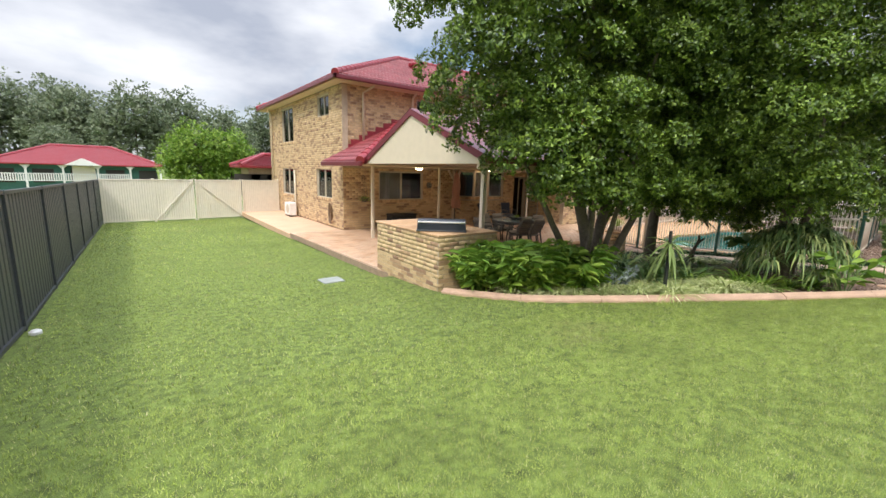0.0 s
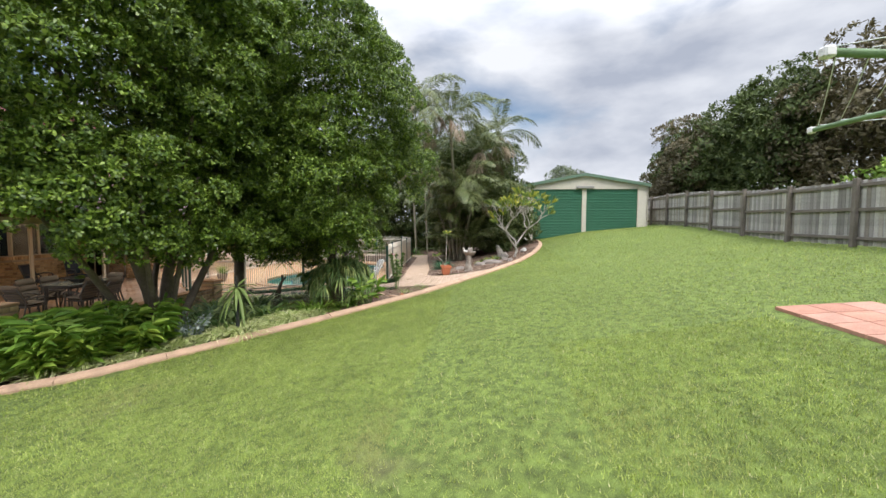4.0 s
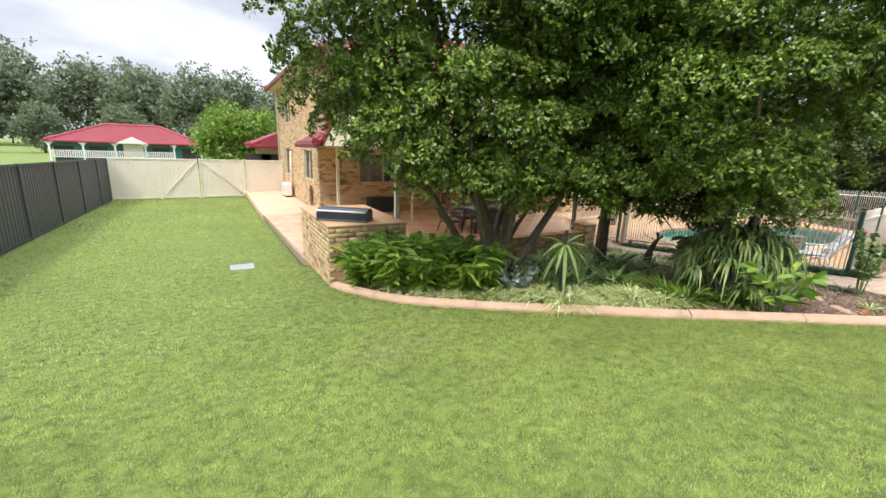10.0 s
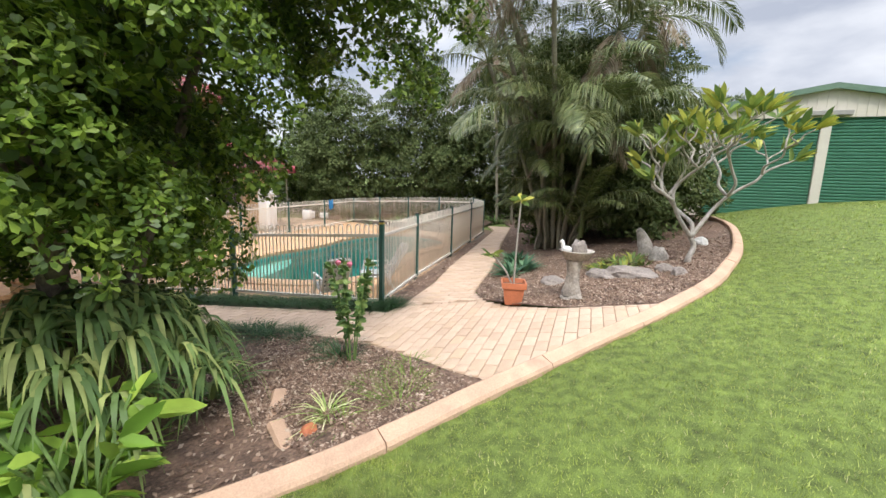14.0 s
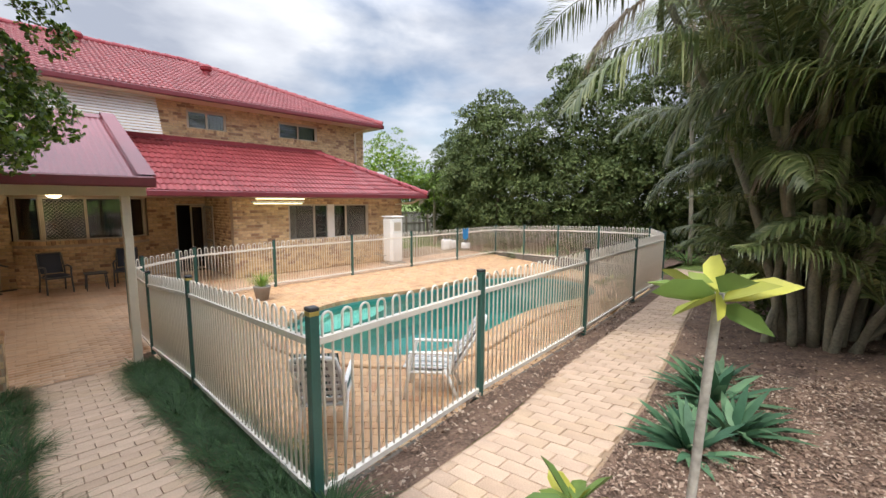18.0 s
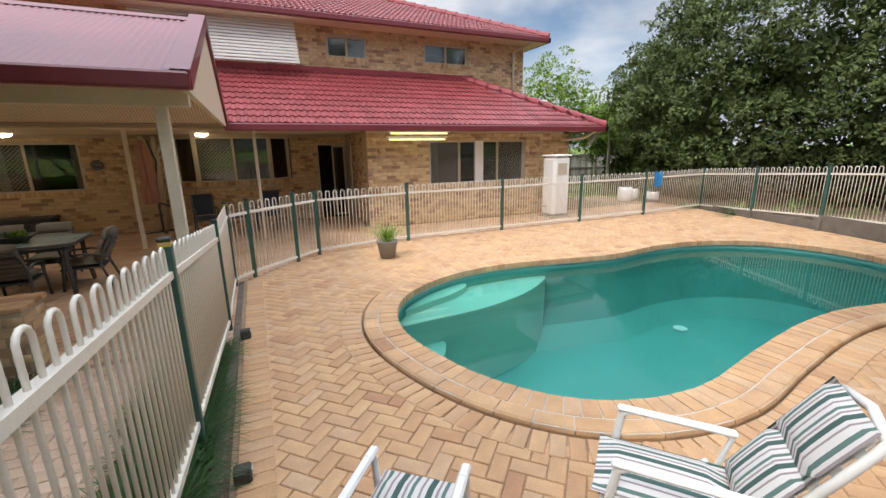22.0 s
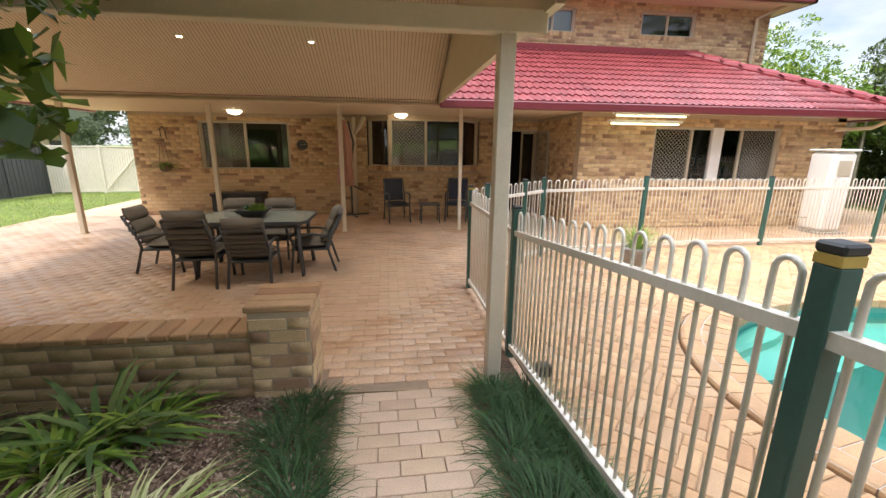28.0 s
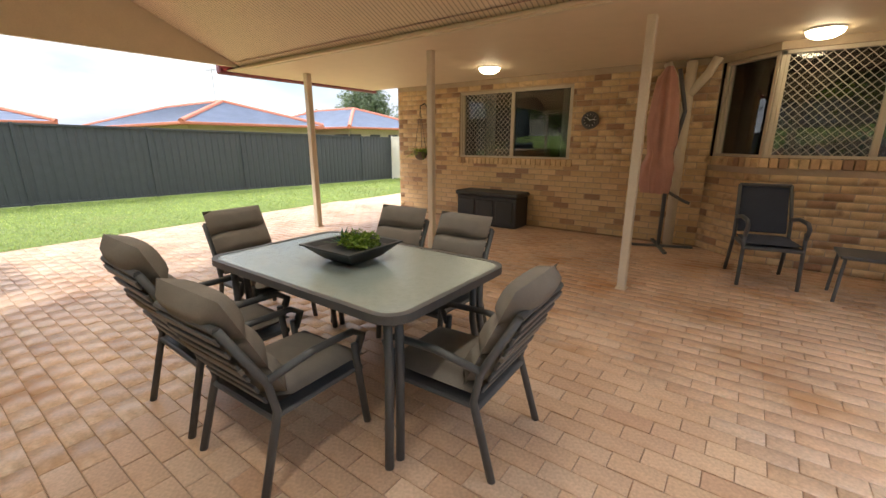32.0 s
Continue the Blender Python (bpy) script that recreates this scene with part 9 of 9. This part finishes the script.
solid("bird_ornament", dk, white_m, "white ceramic bird ornament on the birdbath", "ornament", smooth=True)
stump = thing("dead_stump", (10.65, 4.35, gz(10.65, 4.35)), "dark twisted dead root stump under the trees", "stump")
for k, pts in enumerate(([(10.65, 4.35, -0.6), (10.6, 4.3, -0.2), (10.68, 4.25, 0.05), (10.55, 4.2, 0.2)], [(10.55, 4.4, -0.6), (10.45, 4.3, -0.3), (10.5, 4.2, 0.0), (10.6, 4.1, 0.15)])):
    part("root", Mesh().tube(spline(pts, 5), [0.05 - 0.0018 * i for i in range(len(spline(pts, 5)))], 8), bark_m, stump, smooth=True)


for x, y in ((13.04, 6.58), (13.06, 4.43)):
    b = thing("deck_light", (x, y, FLOOR), "small dark bronze light box at the deck edge", "garden light", "deck edge lights")
    part("housing", Mesh().box(x - 0.05, y - 0.045, FLOOR, x + 0.05, y + 0.045, FLOOR + 0.1, 0.012), dark_m, b)
    part("lens", Mesh().box(x + 0.05, y - 0.03, FLOOR + 0.03, x + 0.056, y + 0.03, FLOOR + 0.08), frame_m, b)


# ---- side yard ----
hw = thing("water_heater", (21.05, 11.45, FLOOR), "tall white hot water unit against the wall", "water heater")
part("cabinet", Mesh().box(20.78, 11.18, FLOOR + 0.04, 21.34, 11.72, FLOOR + 1.68, 0.07), white_m, hw)
part("base_slab", Mesh().box(20.72, 11.12, FLOOR, 21.4, 11.78, FLOOR + 0.04, 0.005), stone_m, hw)
part("top_cover", Mesh().box(20.76, 11.16, FLOOR + 1.68, 21.36, 11.74, FLOOR + 1.73, 0.02), white_m, hw)
part("vent", Mesh().box(20.9, 11.165, FLOOR + 1.2, 21.2, 11.185, FLOOR + 1.5, 0.004), frame_m, hw)
part("pipe", Mesh().tube([(20.85, 11.5, FLOOR + 0.3), (20.7, 11.5, FLOOR + 0.3), (20.7, 12.1, FLOOR + 0.3)], 0.015, 6), mesh_m, hw)
for x, y, r, h in ((25.4, 12.9, 0.25, 0.5), (26.0, 13.1, 0.2, 0.4), (26.3, 12.5, 0.22, 0.32)):
    d = thing("plastic_drum", (x, y, FLOOR), "white plastic pool chemical drum on the paving", "drum", "pool drums")
    part("barrel", Mesh().lathe([(r * 0.92, 0), (r, 0.05), (r, h * 0.85), (r * 0.85, h)], 18, Matrix.Translation((x, y, FLOOR))), white_m, d, smooth=True)
    part("drum_lid", Mesh().lathe([(r * 0.6, 0), (r * 0.6, 0.03)], 18, Matrix.Translation((x, y, FLOOR + h))), blue_m, d)
tw = Plane(23.6, 10.33, 0.5, 0)
m = Mesh()
v = [tw.p(u * 0.32, FLOOR + 1.2 - 0.42 * t + (0.04 * math.sin(u * 9)), 0.03 + 0.012 * math.sin(u * 14 + t)) for t in (0, 0.33, 0.66, 1) for u in np.linspace(0, 1, 9)]
m.add(v, [(j * 9 + i, j * 9 + i + 1, (j + 1) * 9 + i + 1, (j + 1) * 9 + i) for j in range(3) for i in range(8)])
solid("blue_towel", m, mat("bright_blue_cloth", (0.03, 0.22, 0.5), 0.85), "bright blue cloth hanging over the pool fence", "cloth", smooth=True)
timber_fence("east_fence", (31.8, 21), (31.8, -4), 1.8, "grey paling boundary fence behind the trees", 10, 0.2)
timber_fence("side_fence", (22.2, 23.2), (31.7, 21.1), 1.8, "grey paling fence closing the side yard", 8, 0.2)
cage = thing("metal_trolley", (23.4, 13.6, FLOOR), "grey metal trolley frame by the side wall", "trolley")
for z in (0.1, 0.5, 0.9):
    for a, b in (((23, 13.3), (23.9, 13.3)), ((23, 13.9), (23.9, 13.9)), ((23, 13.3), (23, 13.9)), ((23.9, 13.3), (23.9, 13.9))):
        part("rail", Mesh().tube([(*a, FLOOR + z), (*b, FLOOR + z)], 0.015, 6), mesh_m, cage)
for a in ((23, 13.3), (23.9, 13.3), (23.9, 13.9), (23, 13.9)):
    part("upright", Mesh().tube([(*a, FLOOR), (*a, FLOOR + 0.95)], 0.018, 6), mesh_m, cage)


# ---- neighbours ----
def neighbour(name, x0, x1, y0, y1, zb, ze, rise, wall_mat, roof_mat, ridge_mat, label):
    """A low house with a hip roof, gutters and windows."""
    root = thing(name, ((x0 + x1) / 2, (y0 + y1) / 2, zb), label, "house")
    part("wall", Mesh().box(x0 + 0.5, y0 + 0.5, zb - 0.5, x1 - 0.5, y1 - 0.5, ze), wall_mat, root)
    h = min(x1 - x0, y1 - y0) / 2
    if x1 - x0 > y1 - y0:
        R, S = (x0 + h, (y0 + y1) / 2, ze + h * rise), (x1 - h, (y0 + y1) / 2, ze + h * rise)
        fs = [(0, 1, 5, 4), (1, 2, 5), (2, 3, 4, 5), (3, 0, 4)]
    else:
        R, S = ((x0 + x1) / 2, y0 + h, ze + h * rise), ((x0 + x1) / 2, y1 - h, ze + h * rise)
        fs = [(0, 1, 4), (1, 2, 5, 4), (2, 3, 5), (3, 0, 4, 5)]
    c = [(x0, y0, ze), (x1, y0, ze), (x1, y1, ze), (x0, y1, ze), R, S]
    roof = part("roof", Mesh().add(c, fs), roof_mat, root)
    step = Mesh()
    for q in fs:
        p = [Vector(c[i]) for i in q]
        for k in range(1, 14):
            t = k / 14
            a, b = (p[0].lerp(p[-1], t), p[1].lerp(p[2], t)) if len(p) == 4 else (p[0].lerp(p[2], t), p[1].lerp(p[2], t))
            nrm = (p[1] - p[0]).cross(p[-1] - p[0]).normalized() * 0.03
            dn = (p[0].lerp(p[1], 0.5) - (p[2] if len(p) == 3 else p[2].lerp(p[3], 0.5))).normalized() * 0.12
            step.add([a, b, b + nrm + dn, a + nrm + dn], [(0, 1, 2, 3)])
    part("tiling", step, roof_mat, roof, kind="stuff")
    for a, b in ((c[0], R), (c[1], R if x1 - x0 <= y1 - y0 else S), (c[2], S), (c[3], S if x1 - x0 <= y1 - y0 else R), (R, S)):
        part("hip_cap", Mesh().tube([a, b], 0.13, 8), ridge_mat, roof)
    part("gutter", Mesh().box(x0 - 0.05, y0 - 0.05, ze - 0.15, x1 + 0.05, y1 + 0.05, ze - 0.01, 0.02), ridge_mat, roof)
    # windows as near-black slabs, the shade of the rooms put into the colour
    for k in range(5):
        u = x0 + (x1 - x0) * (k + 0.5) / 5
        part("window", Mesh().box(u - 0.7, y0 + 0.46, ze - 1.7, u + 0.7, y0 + 0.52, ze - 0.5), dark_m, root)
        u = y0 + (y1 - y0) * (k + 0.5) / 5
        part("window", Mesh().box(x1 - 0.52, u - 0.5, ze - 1.7, x1 - 0.46, u + 0.5, ze - 0.5), dark_m, root)
    return root


blue_tile = mat("slate_blue_tile", (0.14, 0.17, 0.24), 0.6, vary=0.15, scale=1.5, fine=12)
orange_cap = mat("orange_ridge", (0.5, 0.16, 0.09), 0.7)
green_wall = mat("green_wall_paint", (0.05, 0.16, 0.13), 0.6)
neighbour("neighbour_house", -25, -9.5, 17, 25, -1.2, 1.55, 0.33, mortar_m, blue_tile, orange_cap, "low neighbour house with blue-grey tiled hip roof")
neighbour("neighbour_house", -24, -10, 27.5, 37, -1.2, 1.6, 0.33, mortar_m, blue_tile, orange_cap, "second blue-grey tiled neighbour house")
neighbour("neighbour_house", -30, -16, 4, 14, -1.2, 1.6, 0.33, mortar_m, blue_tile, orange_cap, "third blue-grey tiled neighbour house")
fh = neighbour("far_house", -10.6, 1.9, 50, 58, -1.2, 1.35, 0.42, green_wall, flash_m, flash_m, "far green house with a red hip roof and white verandah")
for k in range(6):
    x = -10.3 + k * 2.4
    part("verandah_post", Mesh().box(x - 0.07, 50.05, -1.2, x + 0.07, 50.19, 1.25), white_m, fh)
    part("post_bracket", Mesh().add([(x - 0.4, 50.1, 1.25), (x + 0.4, 50.1, 1.25), (x, 50.1, 0.8), (x - 0.4, 50.15, 1.25), (x + 0.4, 50.15, 1.25), (x, 50.15, 0.8)], [(0, 1, 2), (5, 4, 3), (0, 3, 4, 1), (1, 4, 5, 2), (2, 5, 3, 0)]), white_m, fh)
for z in (-0.2, 0.4):
    part("balustrade_rail", Mesh().box(-10.4, 50.06, z, -0.8, 50.12, z + 0.07), white_m, fh)
for k in range(60):
    part("baluster", Mesh().box(-10.35 + k * 0.16, 50.07, -0.2, -10.27 + k * 0.16, 50.11, 0.4), white_m, fh)
part("porch_gable", Mesh().add([(-5.4, 49.7, 1.2), (-2.8, 49.7, 1.2), (-4.1, 49.7, 1.85), (-5.4, 50.3, 1.2), (-2.8, 50.3, 1.2), (-4.1, 50.3, 1.85)], [(0, 1, 2), (5, 4, 3), (0, 2, 5, 3), (1, 4, 5, 2)]), white_m, fh, "white porch gable")
part("porch_door", Mesh().box(-4.9, 50.3, -0.9, -3.3, 50.45, 1.15), lfence_m, fh)
neighbour("garage_wing", 4.6, 9, 25.8, 29, -1.1, 1.6, 0.42, mortar_m, flash_m, flash_m, "low garage wing with a red roof behind the gate")
an = thing("tv_antenna", (-13.2, 20.5, 3.0), "thin rooftop television antenna on the neighbour house", "antenna")
part("mast", Mesh().tube([(-13.2, 20.5, 2.6), (-13.2, 20.5, 4.6)], 0.02, 6), mesh_m, an)
for k in range(5):
    part("element", Mesh().tube([(-13.9 + 0.3 * k, 20.1, 4.5), (-13.9 + 0.3 * k, 20.9, 4.5)], 0.012, 5), mesh_m, an)
part("boom", Mesh().tube([(-14.0, 20.5, 4.5), (-12.6, 20.5, 4.5)], 0.014, 5), mesh_m, an)

for (ax, ay), (bx, by) in (((10.2, 1.38), (9.8, 1.1)), ((9.78, 1.06), (9.55, 0.74))):
    pl = Plane(ax, ay, bx - ax, by - ay)
    za = gz(ax, ay)
    solid("edging_offcut", pl.box(Mesh(), 0, math.hypot(bx - ax, by - ay), za - 0.05, za + 0.05, -0.06, 0.06, 0.02), kerb_m, "half-buried pink concrete edging offcut in mulch", "edging", "edging offcuts")

# ---- pavers ----
clear_bbq = lambda x, y: ~((x > 4.1) & (x < 5.8) & (y < 8.6)) & ~((y < 6.9) & (x < 11.5)) & ~((x > 6.0) & (y > 14.6)) & ~((x > 15.8) & (y > 12.15)) & (x < 25.9)
lay("patio_paving", patio_floor, running(grown(PATIO, -0.08), 0.225, 0.11, math.pi / 2 * 0, extra=clear_bbq), 0.2264, 0.1114, lambda x, y: FLOOR, (11.0, 9.2), patio_m, patio_o, 0.0025, 0.0018)
off_pool = lambda x, y: ~inside(RING, x, y)
lay("deck_paving", deck_floor, herring(grown(DECK, -0.16), 0.112, math.pi / 4, off_pool), 0.222, 0.11, lambda x, y: FLOOR, (14.5, 4.0), paver_m, paver_o)
lay("path_paving", path_a, running(grown(path_lay_a, -0.03), 0.225, 0.115, 0.0), 0.2245, 0.1145, lambda x, y: gz(x, y) + 0.02, (11.9, 3.5), path_m, path_o, 0.003)
lay("path_paving", path_b, running(grown(path_poly_b, -0.03), 0.225, 0.115, math.pi / 2), 0.2245, 0.1145, lambda x, y: gz(x, y) + 0.02, (14.0, 1.0), path_m, path_o, 0.003)


def header_ring():
    """A soldier course round the coping, and along the edges of the deck."""
    tot = np.array(COPE_OUT + [COPE_OUT[0]])
    d = np.r_[0, np.cumsum(np.hypot(*np.diff(tot, axis=0).T))]
    n = int(d[-1] / 0.118)
    spots = []
    for i in range(n):
        s = d[-1] * i / n
        x, y = np.interp(s, d, tot[:, 0]), np.interp(s, d, tot[:, 1])
        x2, y2 = np.interp((s + 0.15) % d[-1], d, tot[:, 0]), np.interp((s + 0.15) % d[-1], d, tot[:, 1])
        x1, y1 = np.interp((s - 0.15) % d[-1], d, tot[:, 0]), np.interp((s - 0.15) % d[-1], d, tot[:, 1])
        a = math.atan2(y2 - y1, x2 - x1)
        nx, ny = -math.sin(a), math.cos(a)
        spots.append((x + nx * 0.125, y + ny * 0.125, a + math.pi / 2))
    edge = DECK + [DECK[0]]
    for (ax, ay), (bx, by) in zip(edge, edge[1:]):
        ln = math.hypot(bx - ax, by - ay)
        ux, uy = (bx - ax) / ln, (by - ay) / ln
        for k in range(int(ln / 0.114)):
            s = 0.06 + k * 0.114
            spots.append((ax + ux * s - uy * 0.15, ay + uy * s + ux * 0.15, math.atan2(ux, -uy)))
    lay("header_course", deck_floor, spots, 0.222, 0.108, lambda x, y: FLOOR + 0.006, (14.6, 4.0), paver_m, paver_o)


header_ring()
